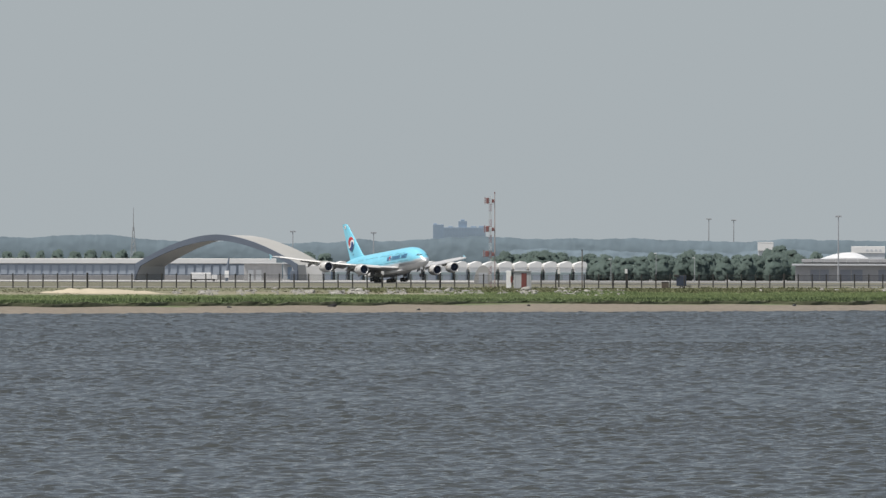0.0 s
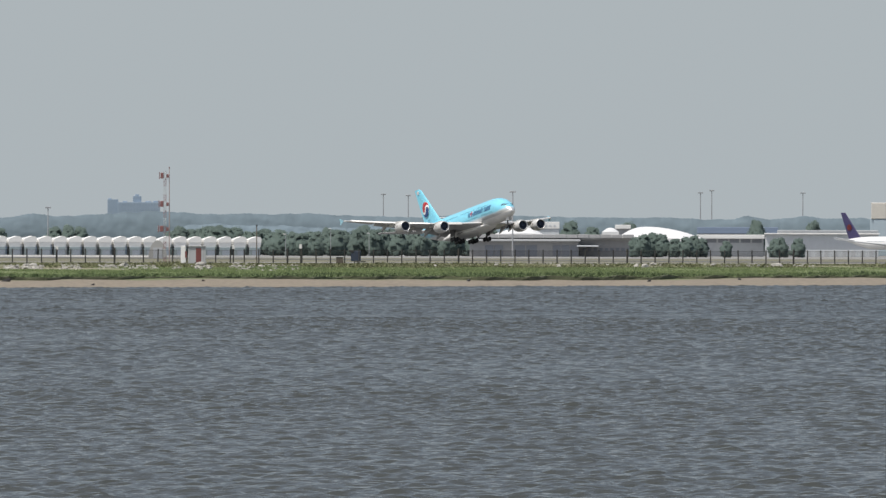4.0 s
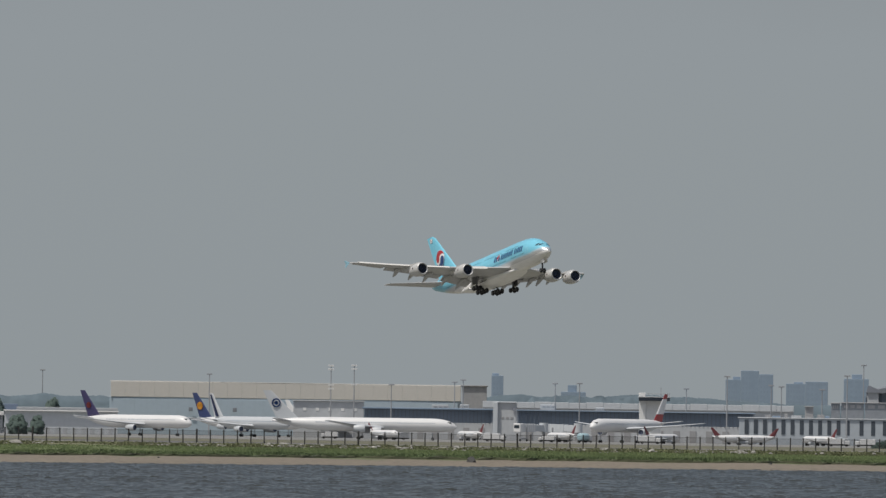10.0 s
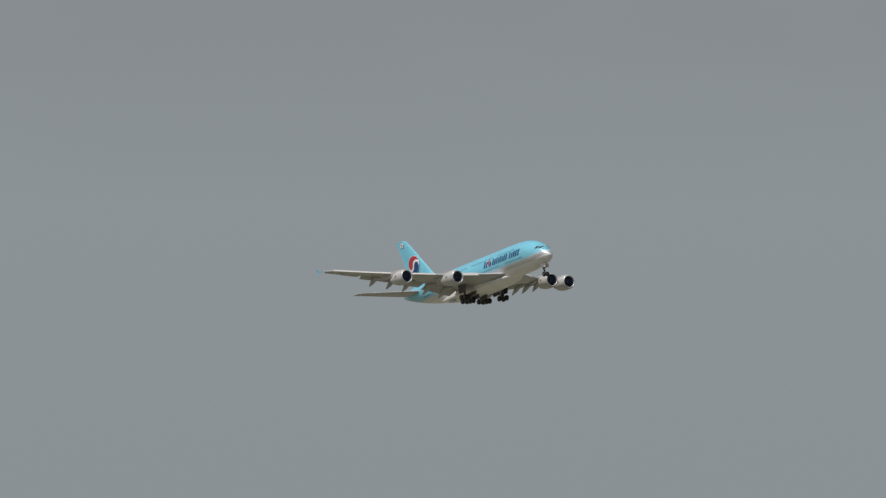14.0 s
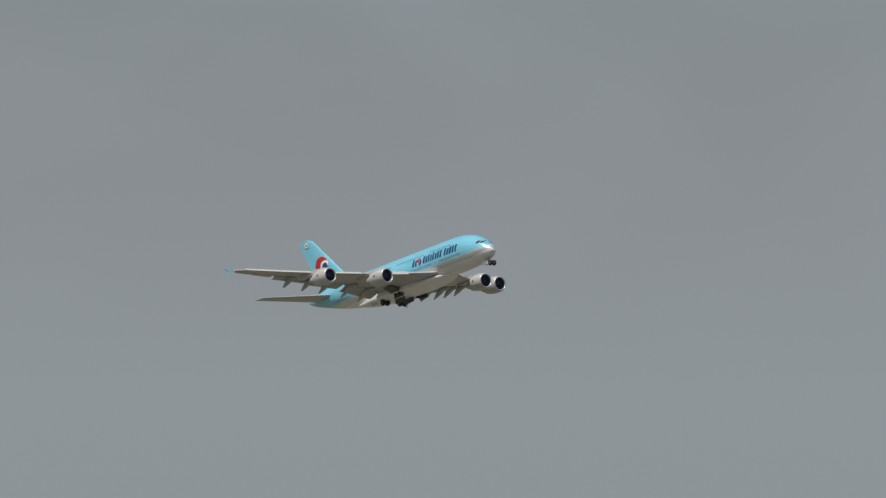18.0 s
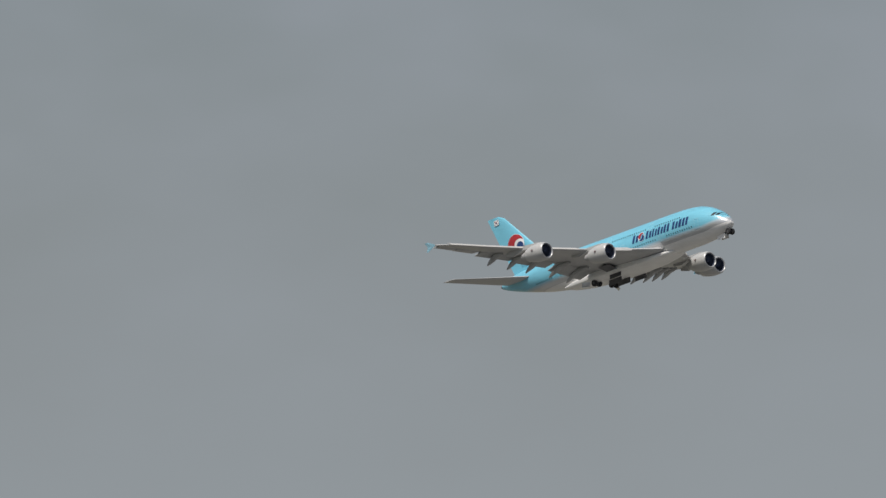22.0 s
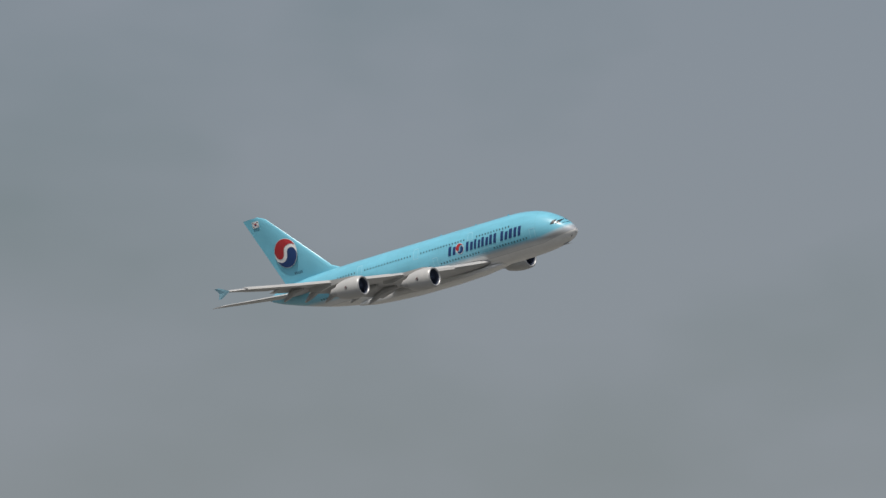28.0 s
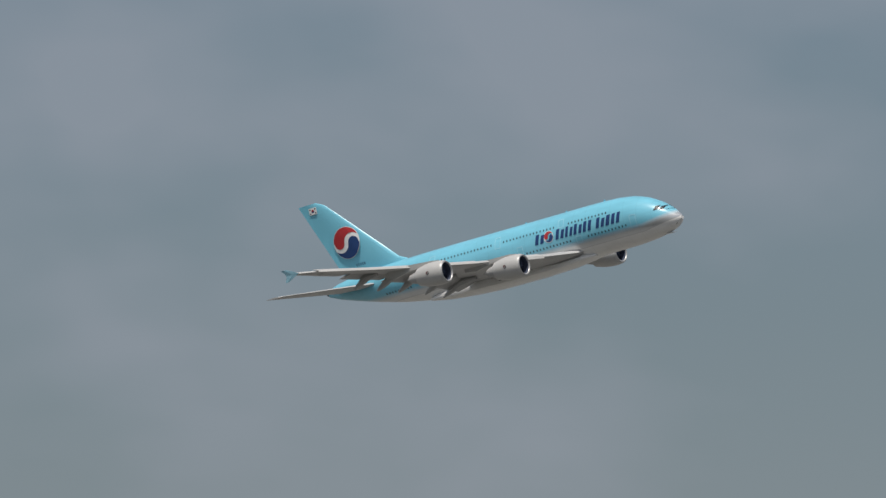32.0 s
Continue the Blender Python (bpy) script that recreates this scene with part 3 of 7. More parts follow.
def livery_material():
    """Sky-blue upper fuselage that fades over a silver cheat line into a light grey belly."""
    m = bpy.data.materials.new("blue_and_silver_paint")
    m.use_nodes = True
    nt = m.node_tree
    bsdf = nt.nodes["Principled BSDF"]
    coord = nt.nodes.new("ShaderNodeTexCoord")
    sep = nt.nodes.new("ShaderNodeSeparateXYZ")
    nt.links.new(coord.outputs["Object"], sep.inputs[0])
    x, z = sep.outputs["X"], sep.outputs["Z"]
    nose_rise = math_node(nt, "MULTIPLY", math_node(nt, "MAXIMUM", math_node(nt, "SUBTRACT", x, 27.0), 0.0), 0.17)
    tail_fall = math_node(nt, "MULTIPLY", math_node(nt, "MAXIMUM", math_node(nt, "SUBTRACT", -4.0, x), 0.0), 0.010)
    tail_fall = math_node(nt, "MINIMUM", tail_fall, 1.6)
    edge = math_node(nt, "ADD", math_node(nt, "ADD", nose_rise, tail_fall), -1.45)
    h = math_node(nt, "SUBTRACT", z, edge)
    ramp = nt.nodes.new("ShaderNodeValToRGB")
    el = ramp.color_ramp.elements
    el[0].position, el[0].color = 0.0, (0.82, 0.81, 0.79, 1)
    el[1].position, el[1].color = 1.0, (*SKY_BLUE, 1)
    for p, c in ((0.36, (0.80, 0.79, 0.77, 1)), (0.375, (0.50, 0.50, 0.50, 1)), (0.39, (0.66, 0.67, 0.68, 1)), (0.50, (0.62, 0.64, 0.65, 1)), (0.59, (0.40, 0.57, 0.66, 1)), (0.66, (*SKY_BLUE, 1))):
        e = el.new(p)
        e.color = c
    fac = nt.nodes.new("ShaderNodeMapRange")
    fac.inputs["From Min"].default_value = -2.5
    fac.inputs["From Max"].default_value = 2.5
    nt.links.new(h, fac.inputs["Value"])
    nt.links.new(fac.outputs[0], ramp.inputs["Fac"])
    stain = nt.nodes.new("ShaderNodeTexNoise")
    stain.inputs["Scale"].default_value = 0.5
    stain.inputs["Detail"].default_value = 5
    mp = nt.nodes.new("ShaderNodeMapping")
    mp.inputs["Scale"].default_value = (0.35, 1, 1.6)
    nt.links.new(coord.outputs["Object"], mp.inputs["Vector"])
    nt.links.new(mp.outputs[0], stain.inputs["Vector"])
    fr = nt.nodes.new("ShaderNodeMapRange")
    fr.inputs["From Min"].default_value, fr.inputs["From Max"].default_value = 0.3, 0.7
    fr.inputs["To Min"].default_value, fr.inputs["To Max"].default_value = 0.90, 1.06
    nt.links.new(stain.outputs["Fac"], fr.inputs["Value"])
    # skin joints every 2.4 m
    cell = math_node(nt, "FRACT", math_node(nt, "MULTIPLY", x, 1 / 2.4))
    joint = math_node(nt, "LESS_THAN", cell, 0.025)
    tone = math_node(nt, "SUBTRACT", fr.outputs[0], math_node(nt, "MULTIPLY", joint, 0.10))
    mul = nt.nodes.new("ShaderNodeMix")
    mul.data_type = "RGBA"
    mul.blend_type = "MULTIPLY"
    mul.inputs["Factor"].default_value = 1.0
    nt.links.new(ramp.outputs["Color"], mul.inputs["A"])
    nt.links.new(tone, mul.inputs["B"])
    nt.links.new(mul.outputs["Result"], bsdf.inputs["Base Color"])
    # the cheat line is a metallic silver paint
    silver = nt.nodes.new("ShaderNodeValToRGB")
    se = silver.color_ramp.elements
    se[0].position, se[0].color = 0.36, (0, 0, 0, 1)
    se[1].position, se[1].color = 0.60, (0, 0, 0, 1)
    for p in (0.39, 0.50):
        e = se.new(p)
        e.color = (0.55, 0.55, 0.55, 1)
    nt.links.new(fac.outputs[0], silver.inputs["Fac"])
    nt.links.new(silver.outputs["Color"], bsdf.inputs["Metallic"])
    bsdf.inputs["Roughness"].default_value = 0.30
    bsdf.inputs["Coat Weight"].default_value = 0.35
    bsdf.inputs["Coat Roughness"].default_value = 0.12
    return m


M_LIVERY = livery_material()
M_BLUE = mat("sky_blue_paint", SKY_BLUE, 0.32, var=0.05, scale=0.3)
M_WING = mat("grey_wing_paint", (0.43, 0.43, 0.43), 0.42, var=0.10, scale=0.35, fine=2.5)
M_WING_DARK = mat("mid_grey_flap_paint", (0.40, 0.40, 0.40), 0.5, var=0.15, scale=0.5)
M_NACELLE = mat("light_grey_cowl_paint", (0.49, 0.485, 0.475), 0.35, var=0.07, scale=0.5)
M_LIP = mat("bare_metal", (0.46, 0.46, 0.46), 0.42, metal=0.3, var=0.05)
M_FAN = mat("dark_fan_metal", (0.075, 0.09, 0.135), 0.8, metal=0.0, var=0.15, fine=4, spec=0.2)
M_BLACK = mat("black_rubber", (0.018, 0.018, 0.02), 0.8, var=0.2, fine=5)
M_GLASS = mat("dark_window_glass", (0.02, 0.03, 0.04), 0.35, var=0.1, spec=0.25)
# the dark tone also paints shade onto the hanging gear doors
M_GEAR = mat("gear_metal_and_door_shade", (0.10, 0.10, 0.105), 0.5, metal=0.3, var=0.15)
M_NAVY = mat("navy_marking_paint", (0.014, 0.048, 0.165), 0.4, var=0.08)
M_COWLRED = mat("dull_red_marking_paint", (0.13, 0.05, 0.055), 0.45, var=0.08)
M_DULLNAVY = mat("dull_blue_marking_paint", (0.05, 0.14, 0.22), 0.4, var=0.08)
M_RED = mat("red_marking_paint", (0.42, 0.028, 0.035), 0.4, var=0.08)
M_WHITE = mat("white_marking_paint", (0.78, 0.78, 0.78), 0.4, var=0.05)
M_BELLY = mat("pale_grey_belly_paint", (0.82, 0.81, 0.79), 0.42, var=0.10, scale=0.4)
M_TIP = mat("blue_grey_fence_paint", (0.24, 0.44, 0.54), 0.4, var=0.08)
M_PANE = mat("dark_cabin_window", (0.022, 0.045, 0.06), 0.35, var=0.1)
M_DOORLINE = mat("pale_blue_door_paint", (0.34, 0.63, 0.75), 0.35, var=0.05)

STATIONS = ((1.13, -1.09, -1.59, 0.28), (1.53, -0.49, -2.09, 0.85), (2.25, 0.31, -2.59, 1.45), (3.2, 1.21, -2.99, 2.05), (4.6, 2.21, -3.29, 2.6), (6.6, 3.27, -3.59, 3.08),
            (9.0, 4.04, -3.76, 3.4), (12.0, 4.42, -3.84, 3.54), (16.0, 4.56, -3.84, 3.57), (44.0, 4.56, -3.84, 3.57), (50.0, 4.54, -3.39, 3.5), (56.0, 4.44, -2.39, 3.12),
            (61.0, 4.26, -1.19, 2.52), (65.0, 3.96, -0.09, 1.85), (68.0, 3.56, 0.81, 1.2), (69.8, 3.11, 1.46, 0.6), (70.4, 2.66, 1.86, 0.25))


def hull(s):
    """Top, bottom and half width of the fuselage at station s (metres aft of the nose)."""
    xs = [r[0] for r in STATIONS]
    w = 0.6 if s > 2.5 else 0.15
    out = []
    for k in (1, 2, 3):
        ys = [r[k] for r in STATIONS]
        out.append(float(np.mean([np.interp(s + o, xs, ys) for o in (-w, -w / 2, 0, w / 2, w)])))
    return out


def on_hull(s, z, side, off=0.03):
    top, bot, hw = hull(s)
    zc, hh = (top + bot) / 2, (top - bot) / 2
    k = max(-0.999, min(0.999, (z - zc) / hh))
    n = Vector((0, side * math.sqrt(1 - k * k) / hw, k / hh)).normalized()
    return Vector((34 - s, side * hw * math.sqrt(1 - k * k), z)) + n * off


def hull_patch(bm, s0, s1, z0, z1, side, lean=0.0, n=3, off=0.03):
    """A thin plate that follows the fuselage side; lean shifts its top forward."""
    rows = []
    for j in range(n + 1):
        z = z0 + (z1 - z0) * j / n
        d = lean * j / n
        rows.append([bm.verts.new(on_hull(s - d, z, side, off)) for s in (s0, (s0 + s1) / 2, s1)])
    for a, b in zip(rows, rows[1:]):
        for i in range(2):
            f = (a[i], a[i + 1], b[i + 1], b[i])
            bm.faces.new(f if side > 0 else f[::-1])
    return bm


def fuselage_mesh():
    ss = [1.13, 1.2, 1.35, 1.6, 1.95, 2.4, 3.0, 3.7, 4.5, 5.5, 6.5, 7.7, 9, 10.5, 12, 14, 16] + list(range(19, 45, 3)) + [46, 48, 50, 52, 54, 56, 58.5, 61, 63, 65, 66.5, 68, 69, 69.8, 70.4]
    rings = []
    for s in ss:
        top, bot, hw = hull(s)
        zc, hh = (top + bot) / 2, (top - bot) / 2
        rings.append([Vector((34 - s, hw * math.cos(a), zc + hh * math.sin(a))) for a in (2 * math.pi * k / 40 for k in range(40))])
    return loft(rings)


def lead(y):
    return 19.6 + (y - 3.2) * 0.802


def trail(y):
    return np.interp(y, [2.0, 13.0, 38.6], [40.6, 42.0, 51.6])


def wing_z(y):
    s = max(0.0, (y - 3.2) / 35.4)
    return -2.55 + 4.35 * s + 1.9 * s * s


def twist(y):
    return float(np.interp(y, [2, 12, 24, 38], [1.0, -3.0, -6.6, -9.8]))


FOIL = ((1.0, 0.0), (0.85, 0.28), (0.65, 0.62), (0.42, 0.9), (0.22, 0.86), (0.08, 0.6), (0.02, 0.3), (0.0, 0.0), (0.02, -0.26), (0.08, -0.44), (0.22, -0.6), (0.42, -0.6), (0.65, -0.36), (0.85, -0.12))


def foil_ring(le, te, y, z, thick, side, twist=0.0, pivot=0.12):
    c = te - le
    return [Vector((34 - (le + u * c), side * y, z + v * thick - (u - pivot) * c * math.sin(radians(twist)))) for u, v in FOIL]


def wing_mesh(side):
    rings = []
    for y in (1.5, 3.4, 6, 9, 13, 17, 21, 25, 29, 33, 36, 37.8, 38.5):
        le, te = lead(y), trail(y)
        if y > 37:
            le += (y - 37) * 0.9
        t = np.interp(y, [1.5, 5, 13, 38.5], [1.15, 1.05, 0.72, 0.20])
        rings.append(foil_ring(le, te, y, wing_z(y), t, side, twist(y)))
    return loft(rings)


def flap_mesh(side, y0, y1, chord, droop):
    rings = []
    for k in range(4):
        y = y0 + (y1 - y0) * k / 3
        te = trail(y)
        base = wing_z(y) - (0.88 * (te - lead(y)) * math.sin(radians(twist(y)))) - 0.15
        a = radians(droop)
        ring = []
        for u, v in ((0, 0), (0.15, 0.16), (0.4, 0.16), (0.75, 0.06), (1, 0), (0.75, -0.06), (0.4, -0.10), (0.15, -0.10)):
            px, pz = u * chord, v * 1.3
            ring.append(Vector((34 - (te - chord * 0.45 + px * math.cos(a) + pz * math.sin(a)), side * y, base - px * math.sin(a) + pz * math.cos(a))))
        rings.append(ring)
    return loft(rings)


def canoe_mesh(side, y, length, drop):
    """A flap-track fairing under the trailing edge."""
    te = trail(y)
    zb = wing_z(y) - (0.76 * (te - lead(y)) * math.sin(radians(twist(y))))
    pts, rad = [], []
    for k in range(8):
        u = k / 7
        pts.append((34 - (te - length * 0.60 + length * u), side * y, zb - 0.50 - 1.35 * drop * max(0, u - 0.42) * 1.7))
        rad.append(0.12 + 0.60 * math.sin(math.pi * min(1, u * 0.9 + 0.08)) ** 0.8 * (1 - 0.25 * u))
    return tube(pts, rad, 8)


def lathe(profile, sides=32):
    """Turns (x, r) pairs about the x axis; x runs aft."""
    rings = [[Vector((-x, r * math.cos(a), r * math.sin(a))) for a in (2 * math.pi * k / sides for k in range(sides))] for x, r in profile]
    return loft(rings, False)


def add_engine(plane, side, s, y, z):
    m = pose(34 - s, side * y, z, 0, 2.0, side * -1.5)
    cowl = part("engine", lathe([(0.0, 1.50), (-0.02, 1.60), (0.05, 1.70), (0.4, 1.84), (1.2, 1.93), (2.4, 1.93), (3.6, 1.80), (4.6, 1.58), (5.2, 1.42), (5.2, 1.36), (4.4, 1.40)]), M_NACELLE, plane, "light grey turbofan cowling", True, m)
    part("intake_lip", lathe([(0.16, 1.415), (0.04, 1.455), (-0.03, 1.53), (-0.03, 1.62), (0.05, 1.712), (0.14, 1.757)]), M_LIP, cowl, "polished metal lip", True)
    part("intake_duct", lathe([(0.155, 1.412), (0.3, 1.40), (0.7, 1.42), (1.3, 1.45), (1.32, 0.3)]), M_FAN, cowl, "dark intake duct", True)
    bm = bmesh.new()
    for k in range(20):
        a = 2 * math.pi * k / 20
        u, v = Vector((0, math.cos(a), math.sin(a))), Vector((0, -math.sin(a), math.cos(a)))
        q = [Vector((-1.0, 0, 0)) + u * 0.4 - v * 0.05, Vector((-1.22, 0, 0)) + u * 0.4 + v * 0.08, Vector((-1.2, 0, 0)) + u * 1.41 + v * 0.24, Vector((-0.95, 0, 0)) + u * 1.41 - v * 0.14]
        bm.faces.new([bm.verts.new(p) for p in q])
    part("fan", bm, M_FAN, cowl, "dark fan blades")
    part("spinner", lathe([(0.45, 0.02), (0.6, 0.16), (0.85, 0.33), (1.2, 0.42)], 16), M_FAN, cowl, "", True)
    part("exhaust_core", lathe([(4.0, 1.15), (5.2, 1.08), (6.4, 0.80), (6.9, 0.66), (6.9, 0.55)], 24), M_WING_DARK, cowl, "dark grey core exhaust", True)
    part("exhaust_plug", lathe([(6.4, 0.5), (7.2, 0.3), (7.9, 0.03)], 16), M_WING_DARK, cowl, "", True)
    # pylon up to the wing
    wz = wing_z(y) - z
    dl = lead(y) - s
    rings = []
    for u, zt, zb, w in ((1.2, 2.0, 1.85, 0.10), (2.4, max(2.15, wz - 0.25), 1.7, 0.26), (dl + 0.6, wz + 0.1, 1.3, 0.30), (dl + 3.2, wz - 0.1, 0.7, 0.26), (dl + 5.5, wz - 0.45, wz - 1.0, 0.06)):
        rings.append([Vector((-u, -w, zb)), Vector((-u, w, zb)), Vector((-u, w, zt)), Vector((-u, -w, zt))])
    part("pylon", loft(rings), M_NACELLE, cowl, "", False)
    for lobe, mtl in zip(swirl(0.30, 8), (M_COWLRED, M_GEAR)):
        for way in (-1, 1):
            bm = bmesh.new()
            vs = []
            for u, w in lobe:
                a = (0.30 + w) / 1.93
                vs.append(bm.verts.new((-2.55 + u, way * 1.945 * math.cos(a), 1.945 * math.sin(a))))
            bmesh.ops.triangulate(bm, faces=[bm.faces.new(vs if way < 0 else vs[::-1])])
            part("cowl_emblem", bm, mtl, cowl, "small dark swirl mark")
    return cowl


def fin_edge(z):
    """Leading and trailing station of the fin at height z."""
    le = np.interp(z, [3.4, 4.3, 5.2, 16.6, 17.3], [50.0, 53.4, 55.4, 67.4, 69.0])
    te = np.interp(z, [3.4, 17.3], [66.3, 72.5])
    return float(le), float(te)


def fin_mesh():
    rings = []
    for z in (3.2, 3.8, 4.3, 5.2, 7.5, 10, 12.5, 15, 16.6, 17.1, 17.3):
        le, te = fin_edge(max(z, 3.4))
        t = np.interp(z, [3, 8, 17.3], [0.55, 0.55, 0.20])
        rings.append([Vector((34 - (le + u * (te - le)), v * t * (1 if k < 8 else 1.4), z)) for k, (u, v) in enumerate(FOIL)])
    return loft(rings)


def fin_patch(bm, cx, cz, side, shape, off):
    """A thin patch that follows the fin, from outline points about (cx, cz)."""
    f = bm.faces.new([bm.verts.new((34 - (cx - u), 0, cz + w)) for u, w in shape])
    bmesh.ops.triangulate(bm, faces=[f])
    bmesh.ops.subdivide_edges(bm, edges=bm.edges[:], cuts=2, use_grid_fill=True)
    for v in bm.verts:
        z = v.co.z
        le, te = fin_edge(z)
        k = (34 - v.co.x - le) / (te - le)
        t = np.interp(z, [3, 8, 17.3], [0.55, 0.55, 0.20])
        v.co.y = side * (float(np.interp(k, [0, 0.02, 0.08, 0.22, 0.42, 0.65, 0.85, 1], [0, 0.36, 0.6, 0.86, 0.9, 0.62, 0.28, 0]) * t) * 1.4 + off)
    return bm


def swirl(r, n=16):
    """Outlines of the two lobes of a swirl in a circle of radius r, with a light gap between them that narrows to its ends."""
    curve = [(-r / 2 - r / 2 * math.cos(math.pi * k / n), -r / 2 * math.sin(math.pi * k / n)) for k in range(n)]
    curve += [(r / 2 - r / 2 * math.cos(math.pi * k / n), r / 2 * math.sin(math.pi * k / n)) for k in range(n + 1)]
    sides = []
    for way in (1, -1):
        line = []
        for k, (x, y) in enumerate(curve):
            a, b = curve[max(k - 1, 0)], curve[min(k + 1, len(curve) - 1)]
            dx, dy = b[0] - a[0], b[1] - a[1]
            d = math.hypot(dx, dy)
            g = r * (0.045 + 0.115 * math.sin(math.pi * k / (len(curve) - 1)))
            px, py = x - way * dy / d * g, y + way * dx / d * g
            if math.hypot(px, py) < r * 0.985:
                line.append((px, py))
        t0 = math.atan2(line[-1][1], line[-1][0])
        t1 = math.atan2(line[0][1], line[0][0])
        if way > 0:
            t1 += 2 * math.pi if t1 < t0 else 0
        else:
            t1 -= 2 * math.pi if t1 > t0 else 0
        arc = [(r * math.cos(t0 + (t1 - t0) * k / n), r * math.sin(t0 + (t1 - t0) * k / n)) for k in range(n + 1)]
        sides.append(line + arc)
    return sides


def strip_fill(bm, outline, place):
    """Fills an outline by a centroid fan."""
    vs = place(outline)
    try:
        f = bm.faces.new(vs)
        bmesh.ops.triangulate(bm, faces=[f])
    except ValueError:
        pass


def wheel_mesh(r, w):
    prof = [(-w / 2, r * 0.45), (-w / 2, r * 0.86), (-w * 0.36, r * 0.97), (-w * 0.15, r), (w * 0.15, r), (w * 0.36, r * 0.97), (w / 2, r * 0.86), (w / 2, r * 0.45)]
    rings = [[Vector((rr * math.cos(a), x, rr * math.sin(a))) for a in (2 * math.pi * k / 18 for k in range(18))] for x, rr in prof]
    return loft(rings, False)


def hub_mesh(r, w):
    rings = [[Vector((rr * math.cos(a), x, rr * math.sin(a))) for a in (2 * math.pi * k / 14 for k in range(14))] for x, rr in ((-w / 2, r * 0.46), (-w * 0.4, r * 0.2), (w * 0.4, r * 0.2), (w / 2, r * 0.46))]
    return loft(rings)


def add_gear(plane, name, pivot, length, axles, track, r, w, label):
    """A leg hinged at pivot with wheels in pairs on its axles."""
    leg = part(name, tube([(0, 0, 0.3), (0, 0, -length * 0.55), (0, 0, -length)], [0.30, 0.26, 0.17], 10), M_GEAR, plane, label, True, Matrix.Translation(pivot))
    bm = tube([(1.6 if axles > 1 else 0.9, 0, 0.1), (0.1, 0, -length * 0.6)], 0.10, 8)
    tube([(0, -track / 2, -length), (0, track / 2, -length)], 0.13, 8, bm)
    part("brace", bm, M_GEAR, leg, "", True)
    if axles > 1:
        span = (axles - 1) * (r * 2 + 0.04)
        bm = tube([(-span / 2, 0, -length), (span / 2, 0, -length)], 0.30, 8)
        for k in range(axles):
            x = -span / 2 + span * k / (axles - 1)
            tube([(x, -track / 2, -length), (x, track / 2, -length)], 0.12, 8, bm)
        part("bogie_beam", bm, M_GEAR, leg, "", True)
    else:
        span = 0
    first = hub = None
    for k in range(axles):
        x = -span / 2 + (span * k / (axles - 1) if axles > 1 else 0)
        for sd in (-1, 1):
            m = Matrix.Translation((x, sd * track / 2, -length))
            if first is None:
                first = part("tyre", wheel_mesh(r, w), M_BLACK, leg, "black tyre", True, m)
                hub = part("rim", hub_mesh(r, w), M_GEAR, leg, "", True, m)
            else:
                again("tyre", first, leg, m)["label"] = "black tyre"
                again("rim", hub, leg, m)
    return leg


